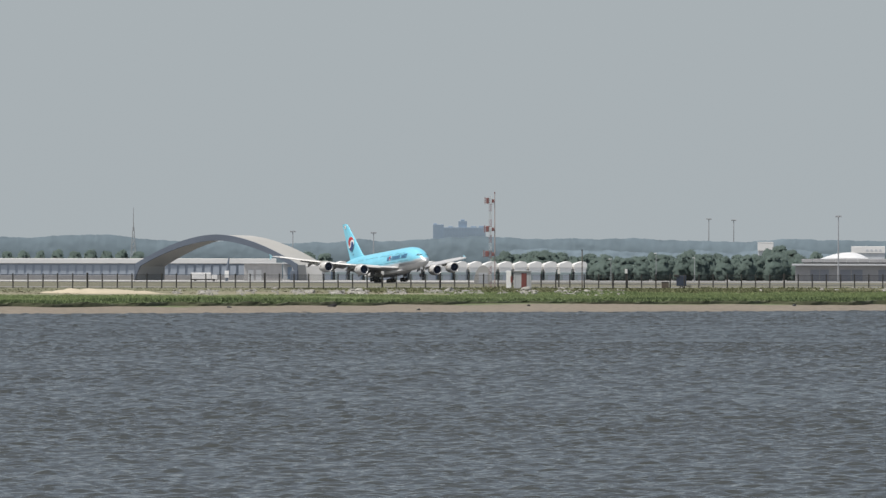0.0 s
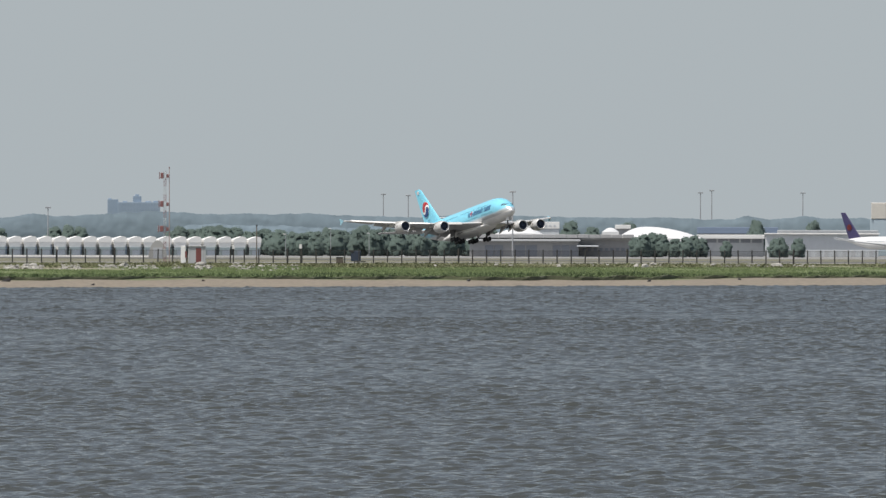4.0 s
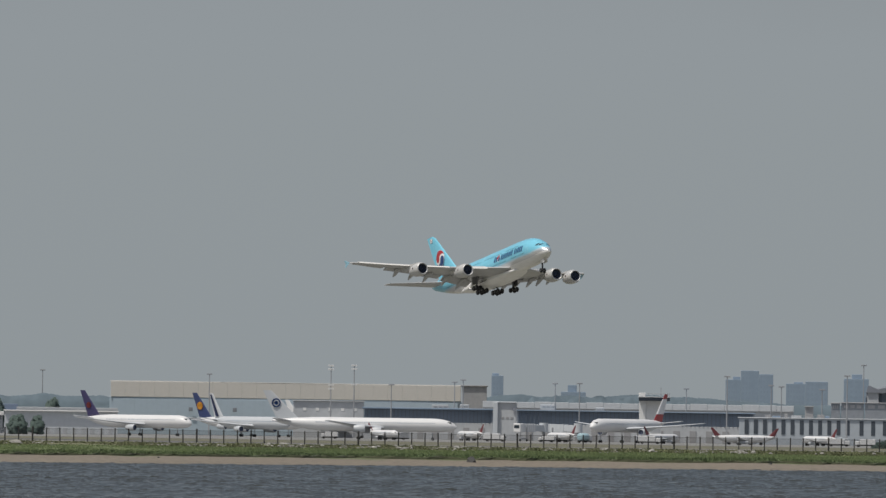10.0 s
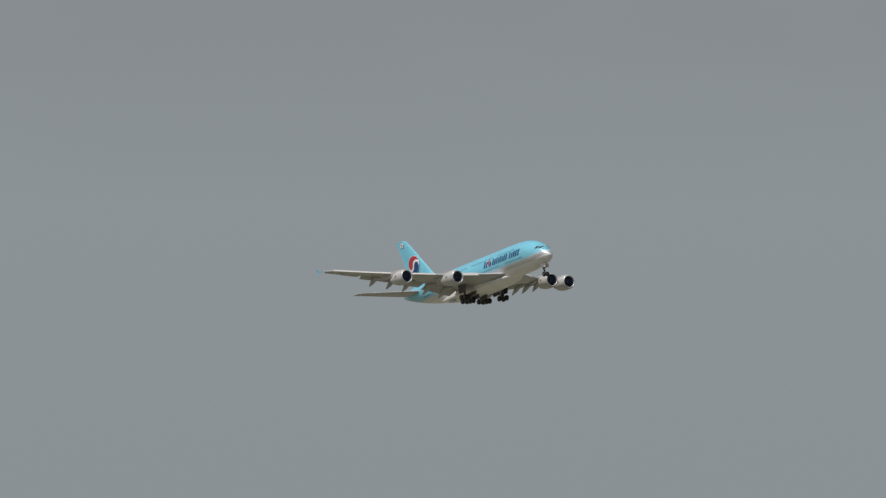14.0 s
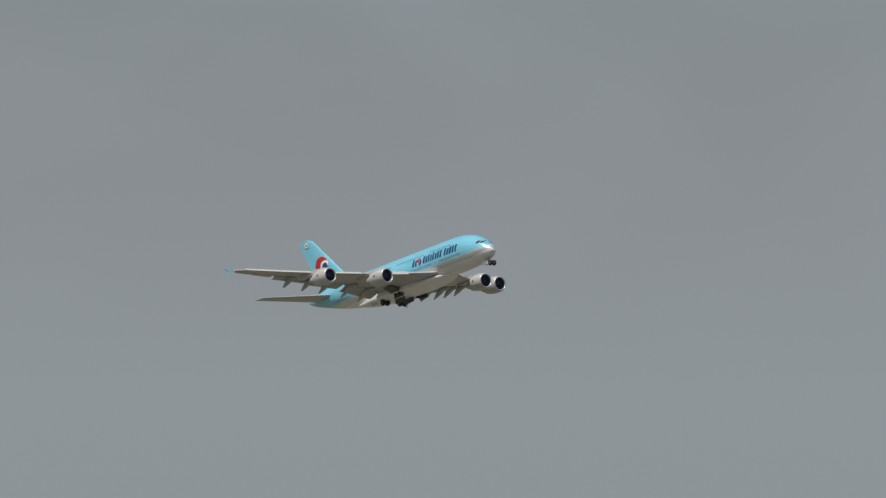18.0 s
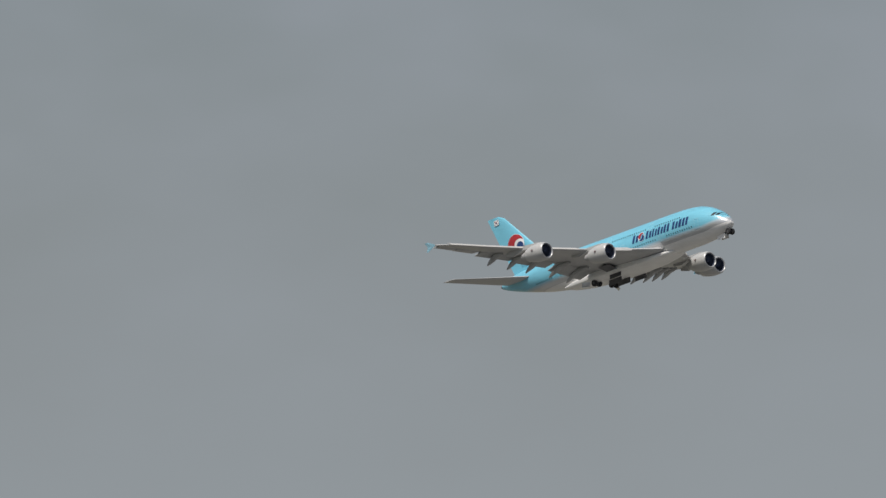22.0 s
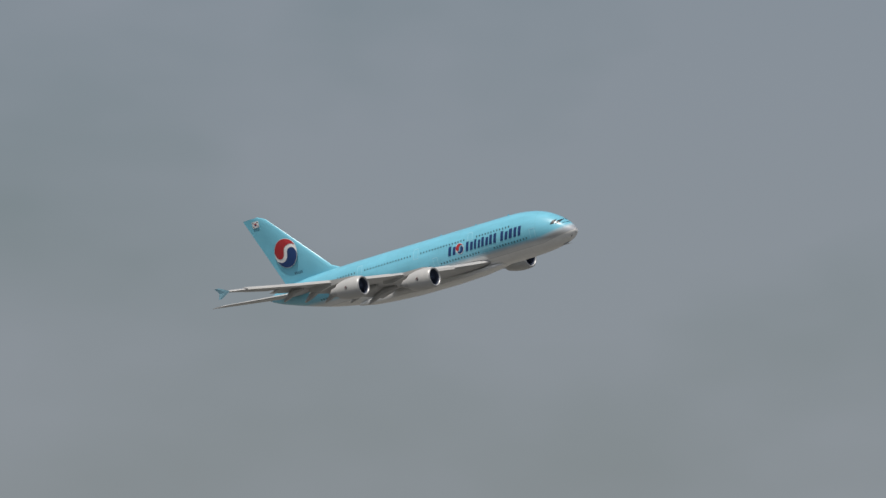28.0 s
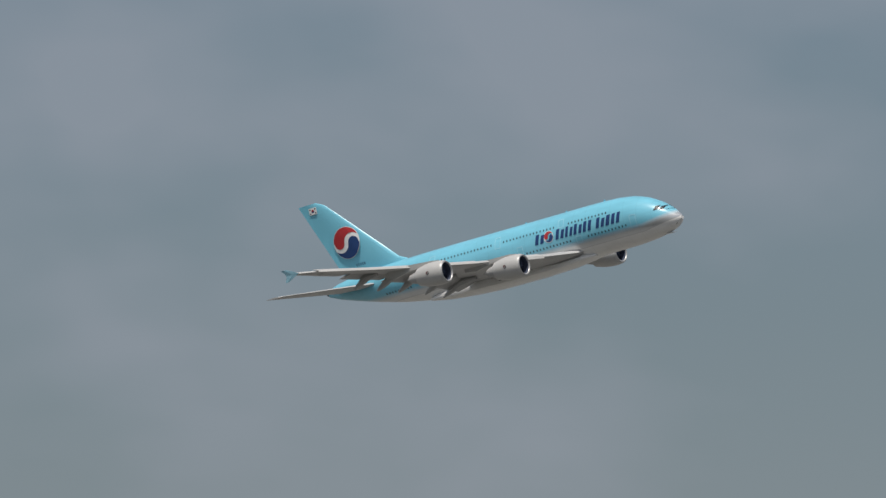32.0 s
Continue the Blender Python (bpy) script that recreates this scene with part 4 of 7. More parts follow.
def build_airliner():
    plane = empty("jet_airliner", Matrix.Identity(4))
    tagged(plane, "four-engined double-deck airliner in sky blue over silver grey", "airplane")
    body = part("fuselage", fuselage_mesh(), M_LIVERY, plane, "sky-blue fuselage with silver-grey belly", True)
    # belly fairing
    rings = []
    for s, hw, zb, zt in ((17.5, 1.9, -3.75, -3.2), (20, 2.9, -4.15, -2.9), (24, 3.5, -4.5, -2.9), (30, 4.0, -4.68, -2.3), (38, 4.1, -4.62, -1.9), (43, 3.8, -4.35, -2.0), (47, 3.0, -4.0, -2.4), (50, 2.2, -3.5, -2.9)):
        ring = []
        for k in range(20):
            a = 2 * math.pi * k / 20
            ring.append(Vector((34 - s, hw * math.copysign(abs(math.cos(a)) ** 0.7, math.cos(a)), (zt + zb) / 2 + (zt - zb) / 2 * math.copysign(abs(math.sin(a)) ** 0.7, math.sin(a)))))
        rings.append(ring)
    part("belly_fairing", loft(rings), M_BELLY, plane, "pale grey belly fairing", True)
    for side in (-1, 1):
        wing = part("wing", wing_mesh(side), M_WING, plane, "grey swept wing", True)
        for y0, y1, ch, dr in ((4.6, 12.6, 3.8, 14), (13.4, 20.6, 3.1, 11), (21.0, 28.2, 2.5, 9)):
            part("flap", flap_mesh(side, y0, y1, ch, dr), M_WING_DARK, wing, "dark grey lowered flap", True)
        for y0, y1, ch in ((28.8, 33.0, 2.2), (33.2, 36.8, 1.8)):
            part("aileron", flap_mesh(side, y0, y1, ch, -1), M_WING, wing, "", True)
        for y, ln, dp in ((7.4, 7.0, 1.2), (11.8, 6.6, 1.2), (17.0, 6.0, 1.15), (21.0, 5.4, 1.1), (25.2, 4.8, 1.0)):
            part("flap_track_fairing", canoe_mesh(side, y, ln, dp), M_WING_DARK, wing, "", True)
        # wingtip fence
        zt = wing_z(38.5)
        rings = []
        for k, (zz, le, te) in enumerate(((-0.95, 2.5, 3.2), (-0.5, 1.5, 3.0), (0, 0.4, 2.8), (0.45, 1.2, 3.0), (1.05, 2.6, 3.6))):
            rings.append([Vector((34 - (lead(38.5) + 1.0 + q), side * (38.6 + t * 0.05 + abs(zz) * 0.06), zt + zz)) for q, t in ((le, 0), ((le + te) / 2, 1), (te, 0), ((le + te) / 2, -1))])
        part("wingtip_fence", loft(rings), M_TIP, wing, "small blue-grey wingtip fence")
        # leading-edge slat strip
        rings = []
        for y in (8, 10.5, 13):
            rings.append([Vector((34 - (lead(y) + q), side * y, wing_z(y) + v)) for q, v in ((-0.30, -0.34), (-0.10, 0.16), (1.0, 0.62), (1.0, 0.50), (0.0, -0.05), (-0.1, -0.40))])
        part("slat", loft(rings), M_NACELLE, wing, "pale grey drooped slat", True)
        rings = []
        for y in (16.5, 24, 30, 37):
            rings.append([Vector((34 - (lead(y) + q), side * y, wing_z(y) + v * 0.6)) for q, v in ((-0.30, -0.34), (-0.10, 0.16), (0.8, 0.72), (0.8, 0.60), (0.0, -0.05), (-0.1, -0.40))])
        part("slat", loft(rings), M_NACELLE, wing, "pale grey drooped slat", True)
        add_engine(plane, side, 23.0, 14.5, -2.90)
        add_engine(plane, side, 30.7, 25.0, -1.35)
        rings = []
        for y in (0.8, 2.2, 5, 9, 13, 14.9, 15.3):
            le = 58.4 + (y - 1) * 0.775 + (0.5 if y > 15 else 0)
            te = np.interp(y, [1, 15.3], [67.4, 72.6])
            t = np.interp(y, [1, 15], [0.5, 0.15])
            rings.append(foil_ring(le, te, y, 1.55 + y * 0.085, t, side, -1.0))
        part("tailplane", loft(rings), M_WING, plane, "grey tailplane", True)
        # markings and windows along the side
        s = 27.2
        for k, (width, gap, strokes) in enumerate(((1.65, 0.35, 2), (1.65, 0.38, 0), (1.55, 0.32, 2), (1.35, 0.32, 2), (1.5, 0.32, 2), (1.55, 1.0, 2), (1.55, 0.35, 2), (0.7, 0.35, 1), (1.55, 0.3, 2))):
            z0, z1 = 0.40, 2.00
            if strokes == 0:
                for lobe, mtl in zip(swirl(0.86), (M_RED, M_NAVY)):
                    bm = bmesh.new()
                    strip_fill(bm, lobe, lambda pts, s=s, width=width, bm=bm: [bm.verts.new(on_hull(s - width / 2 - u, (z0 + z1) / 2 + w, side, 0.045)) for u, w in pts])
                    part("round_emblem", bm, mtl, body, "small red and blue swirl emblem")
                bm = bmesh.new()
                strip_fill(bm, [(0.96 * math.cos(2 * math.pi * k2 / 20), 0.96 * math.sin(2 * math.pi * k2 / 20)) for k2 in range(20)], lambda pts, s=s, width=width, bm=bm: [bm.verts.new(on_hull(s - width / 2 - u, (z0 + z1) / 2 + w, side, 0.033)) for u, w in pts])
                part("emblem_ground", bm, M_WHITE, body, "white emblem ground")
            else:
                sw = (width - 0.36 * (strokes - 1)) / strokes
                for q in range(strokes):
                    bm = bmesh.new()
                    a = s - q * (sw + 0.36)
                    top = z1 if q == 0 or k in (5, 8) else z1 - 0.25
                    hull_patch(bm, a, a - sw, z0, top, side, 0.42, 4, 0.04)
                    part("marking_bar", bm, M_NAVY, body, "navy-blue plain marking bar")
            s -= width + gap
        wm = None
        for z, runs in ((2.42, ((13.0, 20.5), (23.2, 33.2), (35.6, 46.5), (48.6, 53.0))), (-0.42, ((9.6, 17.0), (20.4, 29.2), (31.6, 38.8), (41.5, 50.0), (52.4, 58.2)))):
            for a, b in runs:
                bm = bmesh.new()
                q = a
                while q < b:
                    hull_patch(bm, q + 0.21, q, z - 0.15, z + 0.15, side, 0, 1, 0.03)
                    q += 0.66
                part("window_band", bm, M_PANE, body, "row of small dark cabin windows")["kind"] = "stuff"
        for sdoor, z0, z1 in ((8.3, -1.1, 1.0), (18.8, -1.1, 0.05), (30.2, -1.1, 0.9), (51.2, -1.0, 1.0), (21.9, 2.1, 3.4), (34.4, 1.6, 3.4), (47.5, 1.6, 3.4)):
            bm = bmesh.new()
            hull_patch(bm, sdoor + 0.55, sdoor + 0.46, z0, z1, side, 0, 3, 0.025)
            hull_patch(bm, sdoor - 0.46, sdoor - 0.55, z0, z1, side, 0, 3, 0.025)
            hull_patch(bm, sdoor + 0.46, sdoor - 0.46, z0, z0 + 0.09, side, 0, 1, 0.025)
            hull_patch(bm, sdoor + 0.46, sdoor - 0.46, z1 - 0.09, z1, side, 0, 1, 0.025)
            part("cabin_door", bm, M_DOORLINE, body, "pale blue outlined cabin door")
        # flight-deck panes
        for s0, s1, z0, z1, ln in ((3.05, 2.50, 0.50, 1.02, 0.28), (3.95, 3.30, 0.66, 1.30, 0.26), (4.80, 4.15, 0.74, 1.36, 0.30)):
            bm = bmesh.new()
            hull_patch(bm, s0, s1, z0, min(z1, hull(s1)[0] - 0.10), side, ln, 2, 0.03)
            part("flight_deck_window", bm, M_GLASS, body, "dark flight-deck pane")
    fin = part("tail_fin", fin_mesh(), M_BLUE, plane, "tall sky-blue tail fin", True)
    for side in (-1, 1):
        red_lobe, blue_lobe = swirl(2.6, 18)
        for lobe, mtl in ((red_lobe, M_RED), (blue_lobe, M_NAVY)):
            turned = [(0.994 * u + 0.11 * w, 0.994 * w - 0.11 * u) for u, w in lobe]
            part("round_emblem", fin_patch(bmesh.new(), 64.5, 9.6, side, turned, 0.085), mtl, fin, "large red and blue swirl emblem")
        ground = [(2.68 * math.cos(2 * math.pi * k / 32), 2.68 * math.sin(2 * math.pi * k / 32)) for k in range(32)]
        part("emblem_ground", fin_patch(bmesh.new(), 64.5, 9.6, side, ground, 0.05), M_WHITE, fin, "white emblem ground")
        panel = part("flag_panel", fin_patch(bmesh.new(), 69.7, 16.1, side, [(-0.80, -0.56), (0.80, -0.56), (0.80, 0.56), (-0.80, 0.56)], 0.03), M_WHITE, fin, "small white flag panel")
        for lo_a, mtl in ((0.0, M_RED), (math.pi, M_NAVY)):
            half = [(0.27 * math.cos(lo_a + math.pi * k / 8), 0.27 * math.sin(lo_a + math.pi * k / 8)) for k in range(9)]
            part("flag_disc", fin_patch(bmesh.new(), 69.7, 16.1, side, half, 0.045), mtl, panel, "red and blue disc of the flag")
        for u in (-0.52, 0.52):
            for w in (-0.34, 0.34):
                part("flag_bar", fin_patch(bmesh.new(), 69.7 - u, 16.1 + w, side, [(-0.12, -0.09), (0.12, -0.09), (0.12, 0.09), (-0.12, 0.09)], 0.045), M_BLACK, panel)
        for k in range(5):
            part("registration_bar", fin_patch(bmesh.new(), 61.9 + k * 0.42, 5.6, side, [(-0.12, -0.22), (0.12, -0.22), (0.12, 0.22), (-0.12, 0.22)], 0.03), M_DULLNAVY, fin, "short dark marking bar")
    # aerials on the crown, tail exhaust
    for s in (14.5, 22.0, 30.0):
        bm = loft([[Vector((34 - s - a, b * 0.04, 4.5 + z * 0.22)) for a, b in ((0, 0), (0.25, 1), (0.5 - z * 0.2, 0), (0.25, -1))] for z in (0, 1)])
        part("aerial", bm, M_BLUE, body)
    part("tail_exhaust", tube([(34 - 70.2, 0, 2.25), (34 - 70.75, 0, 2.3)], 0.3, 12), M_GEAR, body, "dark tail exhaust", True)
    gear = {}
    gear["nose"] = add_gear(plane, "nose_gear", (34 - 5.4, 0, -2.9), 3.3, 1, 1.1, 0.66, 0.5, "dark nose landing gear")
    for side in (-1, 1):
        gear["wing", side] = add_gear(plane, "wing_gear", (34 - 33.6, side * 6.0, -2.3), 3.4, 2, 1.25, 0.74, 0.6, "dark four-wheel landing gear")
        # leg and gear-bay doors are coloured dark for the shade under the belly
        part("leg_door", box(-1.7, 1.5, side * 0.55 - 0.05, side * 0.55 + 0.05, -2.3, 0.1, 0.03), M_GEAR, gear["wing", side], "landing-gear leg door coloured as if in shade")
        gear["body", side] = add_gear(plane, "body_gear", (34 - 37.0, side * 2.5, -2.1), 3.7, 3, 1.35, 0.74, 0.6, "dark six-wheel landing gear")
        gear["door", side] = part("gear_door", box(-0.4, 3.4, -0.05, 0.05, -1.15, 0, 0.03), M_GEAR, plane, "open gear-bay door coloured as if in shade", False, pose(34 - 37.3, side * 1.25, -4.62))
        gear["bay", side] = part("bay_door", box(-0.9, 0.9, -0.06, 0.06, -1.35, 0.1, 0.03), M_WHITE, plane, "white gear-bay door", False, pose(34 - 41.5, side * 3.9, -4.0, 0, 0, side * -33))
        gear["wdoor", side] = part("gear_door", box(-1.7, 1.7, -0.05, 0.05, -0.95, 0, 0.03), M_GEAR, plane, "open gear-bay door coloured as if in shade", False, pose(34 - 33.2, side * 3.6, -4.3))
        gear["ndoor", side] = part("gear_door", box(-1.1, 1.1, -0.03, 0.03, -0.95, 0, 0.02), M_BELLY, plane, "small pale nose-gear door", False, pose(34 - 4.3, side * 0.55, -3.25))
    return plane, gear


# ---- airfield and far side ----
def up(u, d):
    """Height of a sight line u above the eye's level at distance d."""
    return EYE.z + u * d / FOCAL


GZ = 3.0
# many far-side colours below are paled or blued for distance haze
M_CONCRETE = mat("pale_concrete", (0.24, 0.238, 0.232), 0.85, var=0.15, scale=0.05, fine=0.6)
M_ASPHALT = mat("worn_asphalt", (0.10, 0.10, 0.10), 0.85, var=0.25, scale=0.04, fine=0.7)
M_WHITE_ROOF = mat("white_roof", (0.66, 0.66, 0.65), 0.6, var=0.08, scale=0.08)
M_MULLION = mat("dark_blue_grey_mullion", (0.12, 0.15, 0.19), 0.5, var=0.1)
M_PALEWALL = mat("pale_wall_panel", (0.48, 0.505, 0.53), 0.7, var=0.08, scale=0.06, fine=0.5)
M_BEIGE = mat("beige_cladding", (0.53, 0.51, 0.475), 0.7, var=0.05, scale=0.03, fine=0.4)
M_TAN = mat("grey_stucco", (0.30, 0.30, 0.305), 0.8, var=0.12, scale=0.06, fine=0.5)
M_GREYWALL = mat("light_grey_panel", (0.42, 0.435, 0.45), 0.65, var=0.10, scale=0.06, fine=0.5)
M_BLUEGREY = mat("blue_grey_cladding", (0.21, 0.28, 0.37), 0.6, var=0.10, scale=0.04, fine=0.4)
# hall roof and wall colours are softened for haze
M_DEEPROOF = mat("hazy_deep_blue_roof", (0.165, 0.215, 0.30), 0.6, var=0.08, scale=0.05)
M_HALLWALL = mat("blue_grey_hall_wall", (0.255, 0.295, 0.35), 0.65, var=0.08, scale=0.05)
M_HALLBAY = mat("pale_blue_grey_glazing", (0.305, 0.345, 0.40), 0.45, var=0.10, scale=0.05)
M_SLATEGLASS = mat("grey_hall_glass", (0.20, 0.23, 0.265), 0.35, var=0.15, scale=0.1)
# hangar cladding is lightened in colour by haze
M_PALEBLUE = mat("haze_paled_hangar_cladding", (0.36, 0.435, 0.50), 0.6, var=0.06, scale=0.04, fine=0.4)
M_BRIGHTCONC = mat("bright_new_concrete", (0.56, 0.55, 0.53), 0.85, var=0.10, scale=0.05, fine=0.6)
# shade below the shed roofs is put into this wall colour
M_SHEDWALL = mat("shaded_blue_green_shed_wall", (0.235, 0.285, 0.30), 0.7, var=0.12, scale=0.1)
M_GLASSWALL = mat("dark_curtain_glass", (0.19, 0.235, 0.30), 0.25, var=0.2, scale=0.1)
M_SLOT = mat("dark_window_strip_glass", (0.06, 0.072, 0.088), 0.5, var=0.2, scale=0.1, spec=0.3)
M_DARKBAY = mat("dark_grey_and_bay_shade", (0.20, 0.215, 0.245), 0.7, var=0.2, scale=0.1)
M_STEEL = mat("galvanised_steel", (0.29, 0.30, 0.315), 0.6, metal=0.0, var=0.1)
# arch grey is kept dark in place of shade on rim and soffit
M_ARCH = mat("arch_grey_and_vault_shade", (0.112, 0.135, 0.172), 0.8, var=0.2, scale=0.08)
M_VAULT = mat("pale_grey_vault_roof", (0.36, 0.355, 0.335), 0.7, var=0.10, scale=0.08)
M_PALEROOF = mat("weathered_pale_roofing", (0.50, 0.50, 0.49), 0.7, var=0.12, scale=0.08)
# woods, masonry and panes carry the blue of the haze in their colour
M_FARWOOD = mat("haze_blue_woods", (0.134, 0.174, 0.203), 0.95, var=0.12, scale=0.02, fine=0.12, spec=0.1)
M_FARBLOCK = mat("haze_blue_masonry", (0.262, 0.33, 0.41), 0.9, var=0.10, scale=0.03, fine=0.2, spec=0.1)
M_FARPANE = mat("haze_blue_windows", (0.247, 0.312, 0.39), 0.7, var=0.1, spec=0.2)
# foliage colour is lifted and blued for haze
M_LEAF = mat("haze_paled_foliage", (0.135, 0.18, 0.165), 0.9, var=0.20, scale=0.15, fine=0.7, spec=0.15, random_tint=0.3)
def let_light_through(m, color, share):
    """Thin leaves pass some of the light that falls on them."""
    nt = m.node_tree
    out, bsdf = nt.nodes["Material Output"], nt.nodes["Principled BSDF"]
    tr = nt.nodes.new("ShaderNodeBsdfTranslucent")
    tr.inputs["Color"].default_value = (*color, 1)
    mix = nt.nodes.new("ShaderNodeMixShader")
    mix.inputs[0].default_value = share
    nt.links.new(bsdf.outputs[0], mix.inputs[1])
    nt.links.new(tr.outputs[0], mix.inputs[2])
    nt.links.new(mix.outputs[0], out.inputs["Surface"])


let_light_through(M_LEAF, (0.22, 0.28, 0.25), 0.5)
let_light_through(M_GRASS, (0.22, 0.275, 0.13), 0.6)
M_BARK = mat("tree_bark", (0.12, 0.10, 0.08), 0.9, var=0.2)
M_JETWHITE = mat("white_aircraft_paint", (0.64, 0.64, 0.64), 0.4, var=0.06, scale=0.1)
M_JETGREY = mat("pale_grey_aircraft_paint", (0.46, 0.48, 0.50), 0.45, var=0.06, scale=0.1)
M_PURPLE = mat("dark_purple_paint", (0.038, 0.032, 0.09), 0.4, var=0.08)
M_DEEPBLUE = mat("deep_blue_paint", (0.03, 0.045, 0.12), 0.4, var=0.08)
M_ORANGE = mat("orange_yellow_paint", (0.72, 0.34, 0.045), 0.45, var=0.08)
M_SIGNRED = mat("red_paint", (0.20, 0.042, 0.042), 0.5, var=0.12)
M_TAILRED = mat("bright_red_tail_paint", (0.33, 0.045, 0.045), 0.45, var=0.1)
M_DARKRED = mat("dark_red_tail_paint", (0.14, 0.035, 0.04), 0.5, var=0.12)
M_SLATE = mat("slate_grey_roof", (0.19, 0.205, 0.225), 0.6, var=0.12, scale=0.05, fine=0.5)
M_SHEDRED = mat("brick_red_door_paint", (0.17, 0.055, 0.05), 0.6, var=0.15)
M_SHEDWHITE = mat("white_shed_panel", (0.78, 0.78, 0.77), 0.6, var=0.08, scale=0.5)


def slab(name, label, quad, z, material):
    bm = bmesh.new()
    lo = [bm.verts.new((x, y, z - 0.35)) for x, y in quad]
    hi = [bm.verts.new((x, y, z)) for x, y in quad]
    bm.faces.new(hi)
    for i in range(4):
        j = (i + 1) % 4
        bm.faces.new((lo[i], lo[j], hi[j], hi[i]))
    bmesh.ops.recalc_face_normals(bm, faces=bm.faces)
    return tagged(part(name, bm, material), label, "pavement", kind="structure")


slab("apron_pavement", "pale concrete airport apron", [at(-1600, 3700).xy, at(3800, 3560).xy, at(3800, 4700).xy, at(-1600, 4700).xy], GZ + 0.06, M_CONCRETE)
slab("taxiway_pavement", "pale worn concrete taxiway behind the fence", [shore(-600, 2560).xy, shore(2600, 2420).xy, shore(2600, 2490).xy, shore(-600, 2640).xy], GZ + 0.14, M_CONCRETE)
slab("taxiway_apron", "bright new concrete apron before the sheds", [at(-1300, 3780).xy, at(70, 3780).xy, at(70, 3990).xy, at(-1300, 3990).xy], GZ + 0.12, M_BRIGHTCONC)
slab("runway", "grey asphalt runway", [(-399.7, 4187.0), (-340.0, 4213.0), (690.0, 2010.0), (630.0, 1984.0)], GZ + 0.10, M_ASPHALT)


def wall_box(name, a0, a1, u0, u1, d, depth, material, parent, label="", z0=None):
    """A block between two bearings, from height u0 (or the ground) to u1, whose front is d away."""
    mid = (a0 + a1) / 2
    w = (a1 - a0) * d / FOCAL
    base = GZ if u0 is None else up(u0, d)
    return part(name, box(-w / 2, w / 2, 0, depth, base, up(u1, d), 0.12), material, parent, label, False, facing(mid, d))


def bays(parent, name, a0, a1, n, fill, u0, u1, d, material, label="", proud=0.15):
    """A row of n flat panels along a front, as bays, doors or panes."""
    step = (a1 - a0) / n
    w = step * fill * d / FOCAL
    lo, hi = (GZ + 0.1 if u0 is None else up(u0, d)), up(u1, d)
    first = None
    for k in range(n):
        m = facing(a0 + (k + 0.5) * step, d - proud, 0)
        if first is None:
            first = part(name, box(-w / 2, w / 2, 0, 0.5, lo, hi, 0.05), material, parent, label, False, m)
        else:
            o = again(name, first, parent, m)
            if label:
                o["label"] = label


def house(name, label, category="building"):
    return tagged(empty(name, Matrix.Identity(4)), label, category)


# --- distant woods and skyline
def build_woods(d, a0, a1, tops, label, seed, lump, name="distant_woods", material=None):
    """One lumpy canopy face under an uneven line of treetops."""
    na, nz = int((a1 - a0) / 3), 16
    pa, pu = [q[0] for q in tops], [q[1] for q in tops]
    verts, faces = [], []
    for i in range(na + 1):
        a = a0 + (a1 - a0) * i / na
        x = a * d / FOCAL
        z_top = up(float(np.interp(a, pa, pu)), d) + 1.5 * lump * noise.noise(Vector((x * 0.035, seed, 0))) + 0.7 * lump * noise.noise(Vector((x * 0.16, seed, 5))) + 0.4 * noise.noise(Vector((x * 0.9, seed, 8)))
        for k in range(nz + 1):
            u = k / nz
            z = GZ + (z_top - GZ) * u
            back = 5.0 + 5.0 * u ** 3 + lump * (0.45 * noise.noise(Vector((x * 0.10, z * 0.45, seed))) + 0.40 * noise.noise(Vector((x * 0.35, z * 0.9, seed + 2))))
            verts.append(at(a, d + back, z))
    n = nz + 1
    for i in range(na):
        for k in range(nz):
            faces.append((i * n + k, (i + 1) * n + k, (i + 1) * n + k + 1, i * n + k + 1))
    me = bpy.data.meshes.new(name)
    me.from_pydata(verts, [], faces)
    me.polygons.foreach_set("use_smooth", [True] * len(faces))
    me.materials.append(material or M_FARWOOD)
    tagged(new(name, me), label, "woods", kind="stuff")


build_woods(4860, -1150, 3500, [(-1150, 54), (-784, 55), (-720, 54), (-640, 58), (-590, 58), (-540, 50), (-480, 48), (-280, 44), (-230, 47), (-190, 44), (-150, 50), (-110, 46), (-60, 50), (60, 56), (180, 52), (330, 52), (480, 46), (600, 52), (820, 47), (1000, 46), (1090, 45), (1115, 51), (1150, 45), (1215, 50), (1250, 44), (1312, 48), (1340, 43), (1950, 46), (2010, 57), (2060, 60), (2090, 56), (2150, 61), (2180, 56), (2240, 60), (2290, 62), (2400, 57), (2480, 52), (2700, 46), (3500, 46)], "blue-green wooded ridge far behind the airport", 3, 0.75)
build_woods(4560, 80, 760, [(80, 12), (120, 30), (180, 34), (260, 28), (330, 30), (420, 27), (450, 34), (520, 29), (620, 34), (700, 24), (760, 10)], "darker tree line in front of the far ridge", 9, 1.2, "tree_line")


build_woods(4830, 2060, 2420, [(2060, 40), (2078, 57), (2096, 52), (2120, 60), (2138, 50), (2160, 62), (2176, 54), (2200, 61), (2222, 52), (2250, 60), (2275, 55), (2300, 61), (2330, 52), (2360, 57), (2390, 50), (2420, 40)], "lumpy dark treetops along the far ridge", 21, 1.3)


